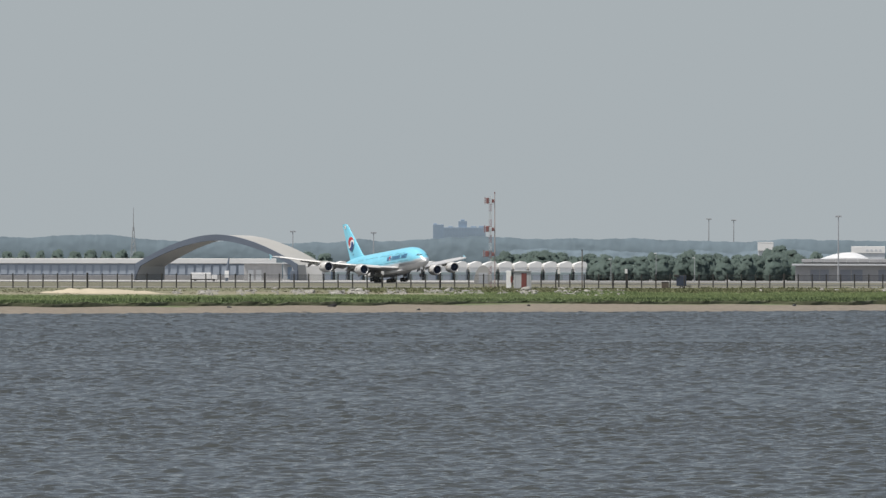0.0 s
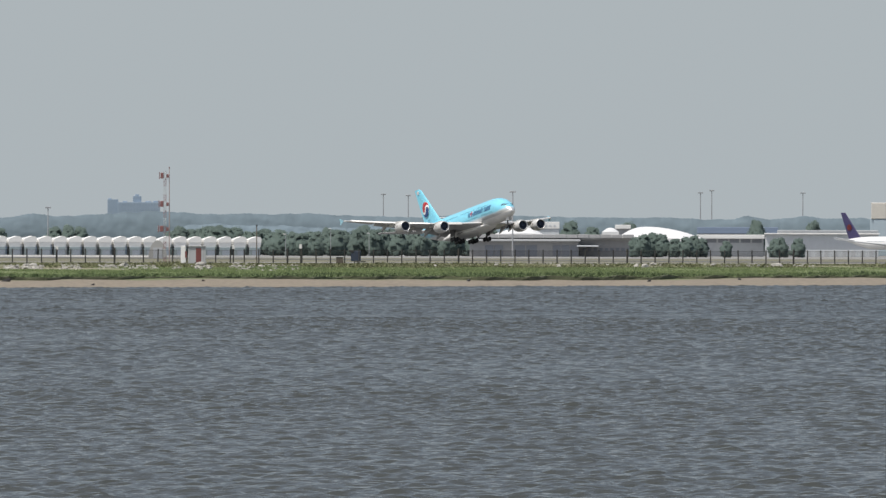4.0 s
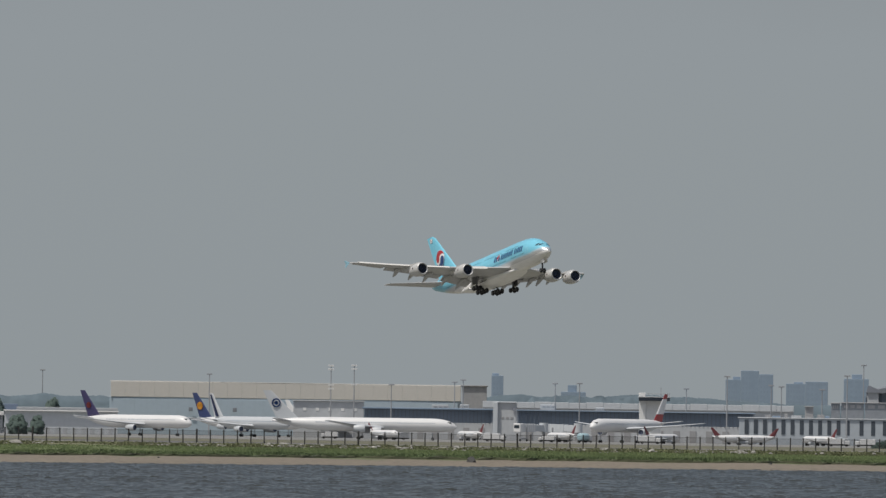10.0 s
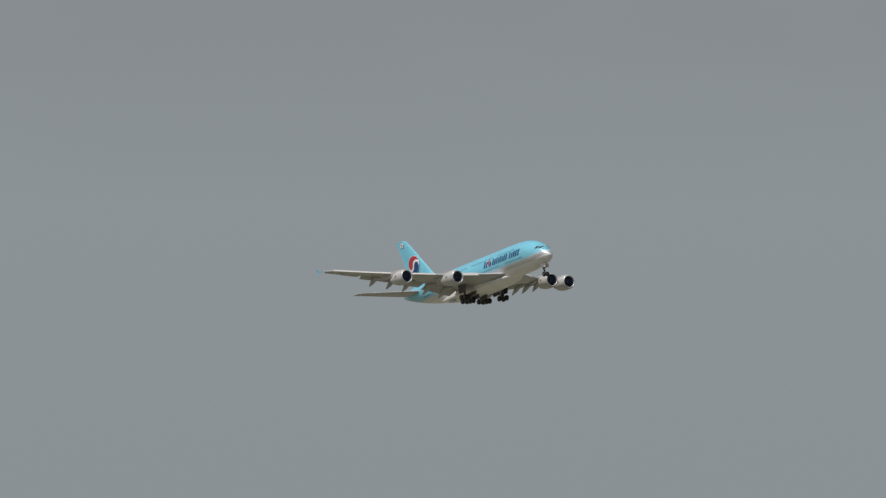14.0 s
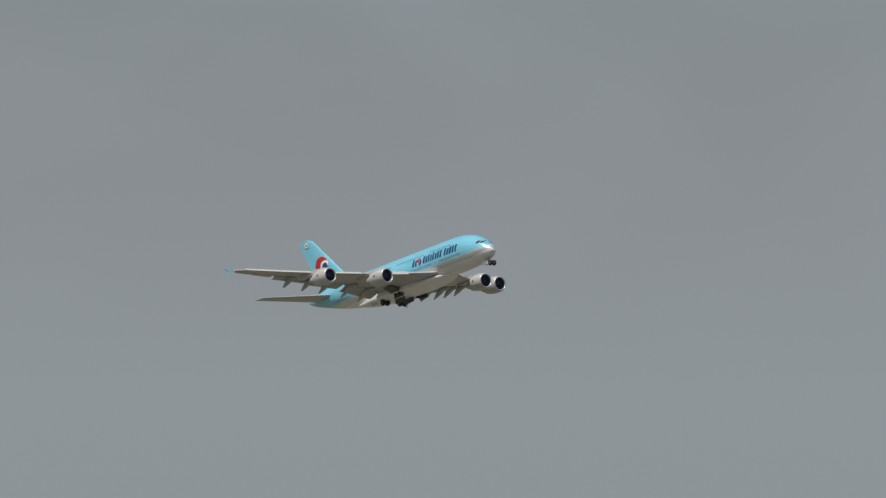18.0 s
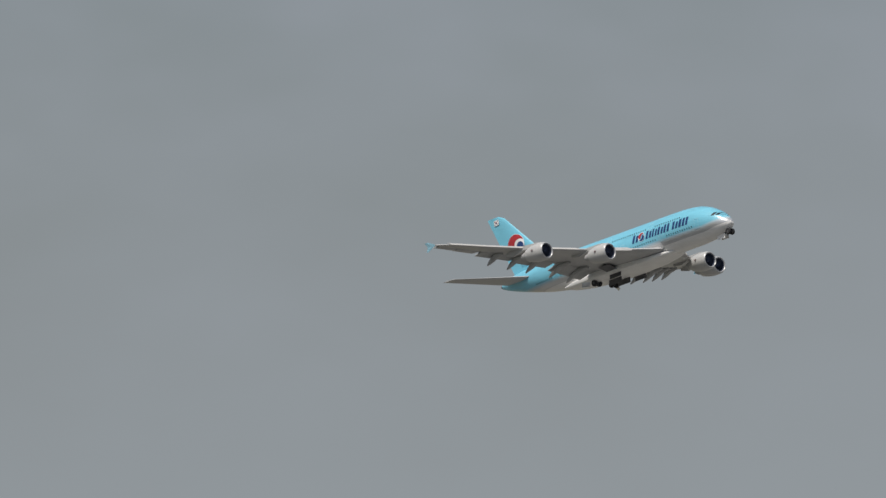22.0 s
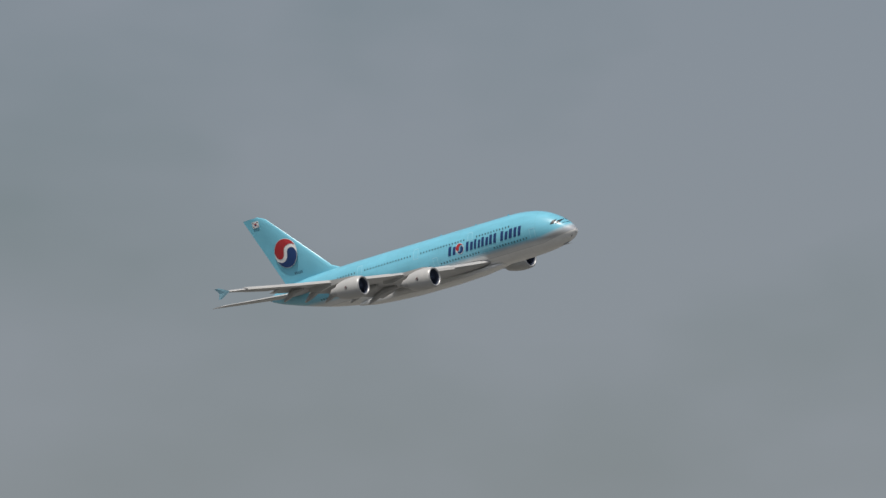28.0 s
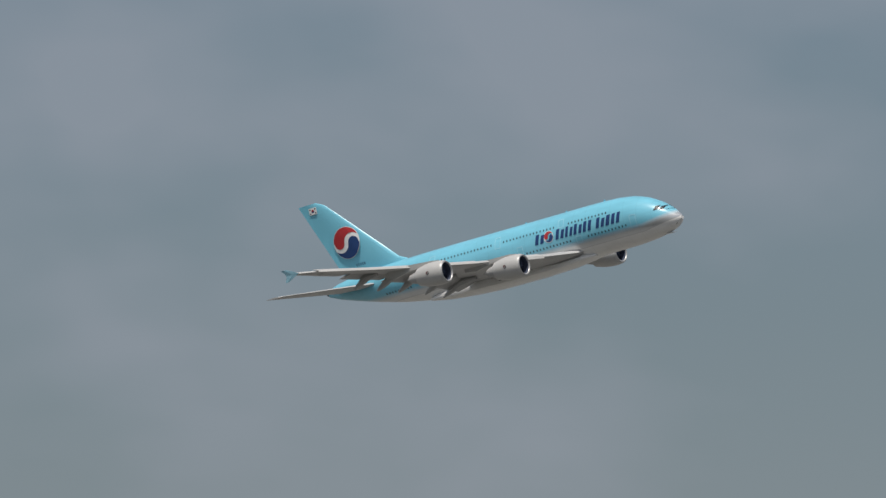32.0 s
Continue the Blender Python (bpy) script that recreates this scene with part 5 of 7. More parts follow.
def tower_block(a0, a1, u, d, floors, cols, label, cap=None):
    t = house("tower_block", label, "tower block")
    t["group"] = "distant towers"
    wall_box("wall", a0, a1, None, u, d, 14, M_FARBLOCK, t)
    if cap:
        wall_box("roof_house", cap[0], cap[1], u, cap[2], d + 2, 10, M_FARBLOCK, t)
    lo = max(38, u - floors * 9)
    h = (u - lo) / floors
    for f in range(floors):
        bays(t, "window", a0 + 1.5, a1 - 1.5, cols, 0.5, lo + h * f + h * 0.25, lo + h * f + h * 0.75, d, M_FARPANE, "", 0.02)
    return t


castle = tower_block(-1, 74, 72, 4943, 4, 14, "long blue-grey distant apartment block with a roof tower", (26, 41, 83))
wall_box("wing", -19, 0, None, 77, 4945, 14, M_FARBLOCK, castle)
for a0, a1, u in ((-18, -12, 79), (8, 16, 74), (30, 37, 86), (48, 58, 74), (62, 72, 74.5)):
    wall_box("roof_house", a0, a1, 71, u, 4946, 8, M_FARBLOCK, castle)
tower_block(2005, 2026, 93, 4940, 6, 3, "slim dark blue-grey distant tower with a slanted top", (2006, 2018, 97))
tower_block(2419, 2445.8, 92, 4955, 6, 6, "hazy blue-grey distant high-rise with stepped top", (2432, 2445, 97))
tower_block(2446, 2477.8, 108, 4955, 7, 5, "tall hazy blue-grey distant high-rise")
tower_block(2478, 2503, 102, 4955, 7, 4, "hazy blue-grey distant high-rise")
tower_block(2526, 2559.8, 86, 4946, 5, 6, "broad hazy blue-grey distant high-rise", (2540, 2556, 89))
tower_block(2560, 2600, 90, 4946, 5, 5, "hazy blue-grey distant high-rise")
tower_block(2628, 2672, 96, 4951, 6, 5, "hazy blue-grey distant high-rise with a peaked roof house", (2642, 2660, 104))
tower_block(2128, 2172, 66, 4948, 3, 6, "low hazy blue-grey distant block", (2140, 2156, 78))
tower_block(3171, 3214, 137, 4946, 9, 6, "tall dark blue-grey distant tower with a roof drum", (3186, 3198, 153))
tower_block(3275, 3296, 118, 4953, 6, 3, "hazy blue-grey distant high-rise")


def radio_mast():
    d, h = 4780, up(106, 4780) - GZ
    mast = tagged(empty("radio_mast", facing(-549, d, GZ)), "thin grey lattice radio mast", "radio mast")
    for sx in (-1, 1):
        part("leg", tube([(sx * 1.9, 0, 0), (sx * 0.35, 0, h * 0.72)], [0.26, 0.16], 6), M_STEEL, mast)
    for k in range(9):
        u0, u1 = k / 9, (k + 1) / 9
        w0, w1 = 1.9 - 1.55 * u0, 1.9 - 1.55 * u1
        part("brace", tube([(-w0, 0, h * 0.72 * u0), (w1, 0, h * 0.72 * u1)], 0.12, 5), M_STEEL, mast)
        part("brace", tube([(w0, 0, h * 0.72 * u0), (-w1, 0, h * 0.72 * u1)], 0.12, 5), M_STEEL, mast)
    part("aerial", tube([(0, 0, h * 0.7), (0, 0, h)], [0.3, 0.12], 6), M_STEEL, mast)


radio_mast()


# --- trees
def tree_meshes(seed):
    """A trunk with limbs and a clumped, gappy crown about 10 m high."""
    rng = random.Random(seed)
    trunk = tube([(0, 0, 0), (0.1, 0, 1.6), (0.05, 0.1, 4.2), (0, 0, 7.0)], [0.36, 0.28, 0.2, 0.08], 7)
    for k in range(7):
        a = k * 2.4 + rng.random()
        r = rng.uniform(1.6, 3.2)
        tube([(0, 0, 2.4 + k * 0.5), (r * 0.5 * math.cos(a), r * 0.5 * math.sin(a), 3.4 + k * 0.55), (r * math.cos(a), r * math.sin(a), 4.6 + k * 0.55)], [0.14, 0.1, 0.04], 5, trunk)
    # leafy boughs: lumpy masses with loose leaf sprays over them
    verts, faces, ways = [], [], []
    ball = bmesh.new()
    bmesh.ops.create_icosphere(ball, subdivisions=2, radius=1.0)
    ball.verts.ensure_lookup_table()
    lump = [v.co.copy() for v in ball.verts]
    tris = [tuple(v.index for v in f.verts) for f in ball.faces]
    ball.free()
    heart = Vector((0, 0, 4.4))
    for v in lump:
        q = Vector((v.x * 3.3, v.y * 3.3, v.z * 4.0)) * (1.0 + 0.25 * noise.noise(v * 2.0 + Vector((seed, 0, 0))))
        verts.append(heart + q)
        ways.append((v + Vector((0, 0, 0.7))).normalized()[:])
    faces += tris
    for k in range(46):
        a, h = k * 2.399 + rng.uniform(-0.5, 0.5), (k + rng.random()) / 46
        girth = 3.9 * math.sin(math.pi * (0.22 + 0.72 * h)) ** 0.8 * (0.8 + 0.45 * noise.noise(Vector((math.cos(a) * 2, math.sin(a) * 2, h * 3 + seed))))
        rr = math.sqrt(rng.uniform(0.3, 1.0))
        c = Vector((girth * rr * math.cos(a), girth * rr * math.sin(a), 0.9 + 8.3 * h))
        s = rng.uniform(0.95, 1.65)
        base = len(verts)
        for v in lump:
            q = v * s * (1.0 + 0.45 * noise.noise(v * 1.6 + c) + 0.22 * noise.noise(v * 4.5 + c))
            verts.append(c + Vector((q.x, q.y, q.z * 0.8)))
            ways.append((v * 0.5 + (c + q - heart).normalized() + Vector((0, 0, 0.75))).normalized()[:])
        faces += [tuple(base + i for i in t) for t in tris]
        for _ in range(12):
            v = Vector((rng.gauss(0, 1), rng.gauss(0, 1), rng.gauss(0, 0.9))).normalized()
            q = c + v * s * rng.uniform(0.9, 1.35)
            u = Vector((rng.uniform(-1, 1), rng.uniform(-1, 1), rng.uniform(-0.6, 0.6))).normalized()
            w = u.cross(v).normalized() if u.cross(v).length > 0.01 else Vector((0, 0, 1))
            n, sz = len(verts), rng.uniform(0.22, 0.46)
            verts += [q - u * sz, q + w * sz * 0.7, q + u * sz, q - w * sz * 0.7]
            ways += [(v * 0.35 + (q - heart).normalized() + Vector((0, 0, 0.75))).normalized()[:]] * 4
            faces.append((n, n + 1, n + 2, n + 3))
    me = bpy.data.meshes.new("crown")
    me.from_pydata(verts, [], faces)
    me.polygons.foreach_set("use_smooth", [True] * len(faces))
    me.normals_split_custom_set_from_vertices(ways)
    me.materials.append(M_LEAF)
    return trunk, me


TREES = []
for tree_seed in (1, 2, 3, 4):
    trunk_bm, crown_me = tree_meshes(tree_seed)
    root = empty("tree", Matrix.Identity(4))
    part("trunk", trunk_bm, M_BARK, root, "", True)
    crown_ob = new("crown", crown_me)
    crown_ob.parent = root
    TREES.append([root, False])


def plant(a, d, u_top, squash, k, label):
    src = TREES[k % 4]
    h = up(u_top, d) - GZ
    m = facing(a, d, GZ, k * 67.0)
    sc = h / 10.2
    if not src[1]:
        src[1], ob = True, src[0]
    else:
        ob = copy_thing(src[0], m)
    ob.matrix_basis = m @ Matrix.Diagonal((sc * squash, sc * squash, sc, 1))
    tagged(ob, label, "tree", "trees by the airport buildings")


tree_rng = random.Random(8)
tree_spots = []
for k in range(34):
    a = 96 + k * 16.2 + tree_rng.uniform(-4, 4)
    tree_spots.append((a, (4340 if a < 262 else 4150) + tree_rng.uniform(-40, 60), float(np.interp(a, [98, 130, 170, 230, 300, 400, 440, 480, 560, 610, 650], [24, 26, 33, 24, 22, 24, 33, 22, 20, 32, 20])) + tree_rng.uniform(-4, 5), tree_rng.uniform(0.95, 1.35), "dark green broadleaf tree in a row"))
for a, u, sq in ((-772, 30, 0.8), (-743, 30, 0.85), (-713, 30, 0.8), (-683, 31, 0.9), (-652, 30, 0.85), (-624, 31, 0.85), (-596, 30, 0.9), (-568, 31, 0.85), (-540, 30, 0.9), (-112, 29, 1.0), (-88, 32, 1.0), (-66, 28, 1.0), (-210, 27, 1.0), (-240, 28, 1.0),
                 (594, 41, 1.1), (575, 34, 1.1), (620, 30, 1.0), (659, 30, 0.9), (741, 35, 0.9), (800, 40, 1.0), (839, 32, 0.9), (902, 38, 1.1), (1129, 44, 0.8), (1231, 42, 0.8)):
    tree_spots.append((a, 4460, u, sq, "rounded dark tree behind a low roof"))
for a, u, sq in ((915, 14, 1.0), (930, 18, 1.1), (946, 21, 1.1), (962, 18, 1.1), (986, 11, 1.1), (1005, 13, 1.1), (1019, 16, 1.1), (1033, 11, 1.0), (1076, 7, 1.1), (1163, 11, 1.1), (1172, 13, 1.1), (1203, 11, 1.2)):
    tree_spots.append((a, 3990 + tree_rng.uniform(-20, 30), u, sq, "green broadleaf tree before the low terminal"))
for k, (a, d, u, sq, lb) in enumerate(tree_spots):
    plant(a, d, u, sq * 0.92, k, lb)


def bush(a, d, w, h):
    rng = random.Random(int(a))
    verts, faces = [], []
    for _ in range(1500):
        q = Vector((rng.gauss(0, 1), rng.gauss(0, 1), abs(rng.gauss(0, 1)))).normalized() * rng.uniform(0.6, 1.02)
        c = Vector((q.x * w / 2, q.y * 3, q.z * h * (0.75 + 0.4 * noise.noise(Vector((q.x * 3, a, 0))))))
        u = Vector((rng.uniform(-1, 1), rng.uniform(-1, 1), rng.uniform(-1, 1))) * 0.45
        v = Vector((rng.uniform(-1, 1), rng.uniform(-1, 1), rng.uniform(-1, 1))) * 0.35
        n = len(verts)
        verts += [c - u, c + v, c + u, c - v]
        faces.append((n, n + 1, n + 2, n + 3))
    me = bpy.data.meshes.new("bush")
    me.from_pydata(verts, [], faces)
    me.materials.append(M_LEAF)
    ob = new("bush", me)
    ob.matrix_basis = facing(a, d, GZ)
    tagged(ob, "low dark green scrub beside the apron", "bush", "scrub by the apron")


bush(2712, 3500, 14, 3.9)
bush(2752, 3505, 12, 4.3)
bush(2856, 3500, 13, 4.9)
bush(2905, 3510, 18, 5.8)
bush(2960, 3500, 13, 4.6)


# --- light masts
def light_mast(a, u, d, heads, label):
    h = up(u, d) - GZ
    mast = tagged(empty("light_mast", facing(a, d, GZ)), label, "light mast", "apron light masts")
    part("pole", tube([(0, 0, 0), (0, 0, h * 0.5), (0, 0, h)], [0.36, 0.27, 0.18], 8), M_STEEL, mast, "", True)
    for k in range(heads):
        z = h - (0, 1.6, 8.5, 10.2)[k]
        part("crossarm", tube([(-1.25, 0, z), (1.25, 0, z)], 0.12, 6), M_STEEL, mast)
        for x in (-1.0, -0.35, 0.35, 1.0):
            part("floodlight", box(x - 0.28, x + 0.28, -0.45, 0.3, z - 0.35, z + 0.35, 0.06), M_WHITE_ROOF if heads > 1 else M_STEEL, mast)


for a, u, d, n in ((-267, 64, 4250, 1), (-124, 62, 4300, 1), (469, 87, 4885, 1), (513, 85, 4885, 1), (698, 92, 3900, 1), (1030, 91, 4885, 1), (1050, 95, 4885, 1), (1211, 91, 4885, 1), (1506, 88, 4500, 1),
                   (1721, 106, 4250, 4)):
    light_mast(a, u, d, n, "tall steel floodlight mast on the apron")
for a, u, d, n in ((1762, 107, 4250, 3), (1828, 74, 4250, 1), (1940, 80, 4280, 1), (1955, 84, 4280, 1), (2118, 80, 4300, 1), (2161, 81, 4250, 1), (2350, 74, 4300, 1), (2422, 97, 4050, 1), (2500, 82, 4300, 1), (2518, 80, 4300, 1),
                   (2590, 76, 4300, 1), (2634, 101, 4050, 1), (2663, 120, 4300, 1), (2993, 98, 4050, 1), (3120, 100, 4100, 1), (3262, 118, 4150, 1)):
    light_mast(a, u, d, n, "tall steel floodlight mast on the apron")
for a, u, d in ((376, 26, 4000), (444, 18, 3900), (296, 16, 3700)):
    mast = tagged(empty("street_lamp", facing(a, d, GZ)), "slim pale lamp post by the trees", "street lamp", "slim lamp posts")
    part("pole", tube([(0, 0, 0), (0, 0, up(u, d) - GZ)], [0.18, 0.1], 6), M_STEEL, mast, "", True)
    part("lamp_head", box(-0.9, 0.2, -0.2, 0.2, up(u, d) - GZ - 0.1, up(u, d) - GZ + 0.15, 0.03), M_WHITE_ROOF, mast)


# --- arched hangar
def arched_hangar():
    d, a0, a1, ua = 4050, -549, -257, 59
    w = (a1 - a0) * d / FOCAL
    hgt = up(ua, d) - GZ
    hang = tagged(empty("arched_hangar", facing((a0 + a1) / 2, d, GZ, -8)), "wide dark grey arched hangar with a pale vaulted roof", "hangar")
    def arc(x, k=1.0, drop=0.0):
        u = min(1.0, abs(2 * x / w))
        return max(0.0, hgt * k * (1 - 0.65 * math.sqrt(u * u + 0.004) ** 1.75) - drop) if u < 0.995 else 0.0
    n = 30
    xs = [-w / 2] + [-w / 2 * 0.994 + w * 0.994 * k / n for k in range(n + 1)] + [w / 2]
    rings = [[Vector((x, 0, arc(x))), Vector((x, 5, arc(x))), Vector((x * 0.93, 5, arc(x * 0.99, 0.87))), Vector((x * 0.93, 0, arc(x * 0.99, 0.87)))] for x in xs]
    part("front_arch", loft(rings), M_ARCH, hang, "arch rim in a grey darkened for shade", True)
    rings = [[Vector((x, 2, arc(x) - 0.3)), Vector((x + 9.5, 16, arc(x) - 0.3)), Vector((x * 0.97 + 9.5, 16, max(0, arc(x) - 1.0))), Vector((x * 0.97, 2, max(0, arc(x) - 1.0)))] for x in xs]
    part("vault_roof", loft(rings), M_VAULT, hang, "pale grey ribbed vault roof", True)
    # an extra dark sheet paints the shade under the vault
    rings = [[Vector((x * 0.96, 5.2, max(0, arc(x) - 1.1))), Vector((x * 0.96 + 7.2, 15.8, max(0, arc(x) - 1.1))), Vector((x * 0.95 + 7.2, 15.8, max(0, arc(x) - 1.5))), Vector((x * 0.95, 5.2, max(0, arc(x) - 1.5)))] for x in xs]
    part("soffit", loft(rings), M_ARCH, hang, "dark sheet for the shade under the vault", True)
    part("side_block", box(w / 2 + 1.5, w / 2 + 9.8, 6, 15, 0, 6.6, 0.2), M_PALEROOF, hang)
    part("abutment", box(w / 2 - 3.0, w / 2, -1.0, 7, 0, 4.2, 0.2), M_ARCH, hang)


arched_hangar()


def long_shed():
    b = house("terminal_shed", "long low building with a white roof fascia and blue-grey glazing")
    wall_box("wall", -1000, -300, None, 7, 4300, 30, M_HALLWALL, b)
    wall_box("roof_fascia", -1004, -296, 7, 16, 4299, 32, M_WHITE_ROOF, b, "white roof fascia")
    bays(b, "glazed_bay", -995, -305, 46, 0.72, -13, 4, 4300, M_HALLBAY, "pale blue-grey glazed bay")
    wall_box("plinth", -1002, -298, None, -14, 4298, 3, M_TAN, b)
    box_b = house("cargo_store", "beige flat-roofed cargo store")
    wall_box("wall", -353, -286, None, 7, 3920, 20, M_TAN, box_b)
    wall_box("roof", -355, -284, 7, 8.4, 3918.5, 24, M_GREYWALL, box_b)
    bays(box_b, "door", -348, -320, 2, 0.7, None, -4, 3920, M_GREYWALL)
    low = house("maintenance_hall", "long hazy grey low hall behind the runway")
    wall_box("wall", -284, 60, None, 6, 4380, 25, M_GREYWALL, low)
    wall_box("roof", -286, 62, 6, 9, 4377, 30, M_GREYWALL, low)
    bays(low, "door", -280, 56, 18, 0.6, None, 1, 4380, M_BLUEGREY)


long_shed()


def truck(a, d, length, h, cab_right, label, body=None):
    t = tagged(empty("service_truck", facing(a, d, GZ + 0.06, random.Random(int(a)).uniform(-15, 15))), label, "truck", "apron service vehicles")
    s = 1 if cab_right else -1
    part("cargo_box", box(-length * 0.5, length * 0.26, -1.25, 1.25, 0.9, h, 0.12), body or M_JETWHITE, t, "", False, pose(0, 0, 0, 0, 0, 0 if cab_right else 180))
    cab = part("cab", box(length * 0.29, length * 0.5, -1.2, 1.2, 0.7, h * 0.78, 0.2), M_JETWHITE, t, "", False, pose(0, 0, 0, 0, 0, 0 if cab_right else 180))
    part("windscreen", box(length * 0.5 - 0.05, length * 0.5 + 0.03, -1.0, 1.0, h * 0.45, h * 0.70), M_GLASS, cab)
    part("chassis", box(-length * 0.5, length * 0.5, -0.8, 0.8, 0.45, 0.95), M_BLACK, t)
    for x in (-length * 0.33, length * 0.36):
        for y in (-1.1, 1.1):
            part("wheel", wheel_mesh(0.5, 0.35), M_BLACK, t, "", True, pose(s * x, y, 0.5))


for a, d, ln, h, right in ((-424, 3800, 10.5, 3.4, True), (1832, 3900, 13.0, 3.6, False), (2104, 3890, 6.5, 2.5, False), (2286, 3850, 9.0, 3.0, True), (2132, 3920, 5.6, 2.7, True),
                           (2620, 3850, 9.0, 3.0, True), (1720, 4000, 7, 2.8, False), (2012, 3880, 9.0, 3.1, True), (2668, 3800, 8.0, 3.0, False), (2780, 3700, 8.0, 3.4, True), (2770, 3760, 7.0, 4.2, True)):
    truck(a, d, ln, h, right, "white airport service truck on the apron")


def marker_board(a, d, u):
    t = tagged(empty("marker_pole", facing(a, d, GZ)), "dark pole with a white board", "sign")
    h = up(u, d) - GZ
    part("pole", tube([(0, 0, 0), (0.4, 0, h * 0.6), (1.0, 0, h)], [0.55, 0.5, 0.28], 8), M_ARCH, t, "", True)
    part("board", box(-0.8, 0.9, -0.6, -0.45, 1.4, 4.2, 0.05), M_WHITE_ROOF, t, "white board")


marker_board(-384, 3850, 18)


# --- storage sheds with white roofs
def storage_sheds():
    first = None
    d = 4240
    for k in range(-9, 9):
        a = 30 + k * 26.5
        w, h = 5.7, up(11, d) - GZ
        m = facing(a, d, GZ, 6)
        if first is None:
            s = tagged(empty("storage_shed", m), "pale storage shed with a slanted white roof", "shed", "row of storage sheds")
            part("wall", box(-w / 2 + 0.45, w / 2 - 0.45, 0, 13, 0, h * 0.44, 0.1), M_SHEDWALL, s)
            part("upper_wall", loft([[Vector((q * (w / 2 - e), y, z)) for q, y in ((-1, e), (1, e), (1, 13), (-1, 13))] for z, e in ((h * 0.44, 0.42), (h * 0.58, 0.20), (h * 0.70, 0.08))]), M_SHEDWHITE, s, "chalky white upper wall")
            rings = []
            for y in (-0.1, 13.5):
                rings.append([Vector((-w / 2, y, h * 0.70)), Vector((w / 2, y, h * 0.70)), Vector((w / 2 + 0.1, y, h * 0.88)), Vector((w / 2 - 0.5, y, h * 0.99)), Vector((w / 2 - 1.9, y, h * 1.02)), Vector((-w / 2 + 1.0, y, h * 0.91)), Vector((-w / 2 + 0.1, y, h * 0.84))])
            part("roof", loft(rings), M_WHITE_ROOF, s, "slanted white roof")
            part("door", box(-w * 0.2, w * 0.38, -0.12, 0.1, 0, h * 0.30), M_HALLBAY, s)
            first = s
        else:
            copy_thing(first, m)
    dd, ww = 3400, 6.6
    h = up(4.5, dd) - GZ
    t = tagged(empty("arched_store", facing(70, dd, GZ)), "grey arched store by the runway", "shed")
    rings = [[Vector((ww / 2 * math.cos(q), y, h * math.sin(q))) for q in (math.pi * k / 12 for k in range(13))] for y in (0, 16)]
    part("shell", loft(rings), M_VAULT, t, "", False)
    part("door", box(-1.6, 1.6, -0.1, 0.1, 0, h * 0.6), M_GREYWALL, t)


storage_sheds()


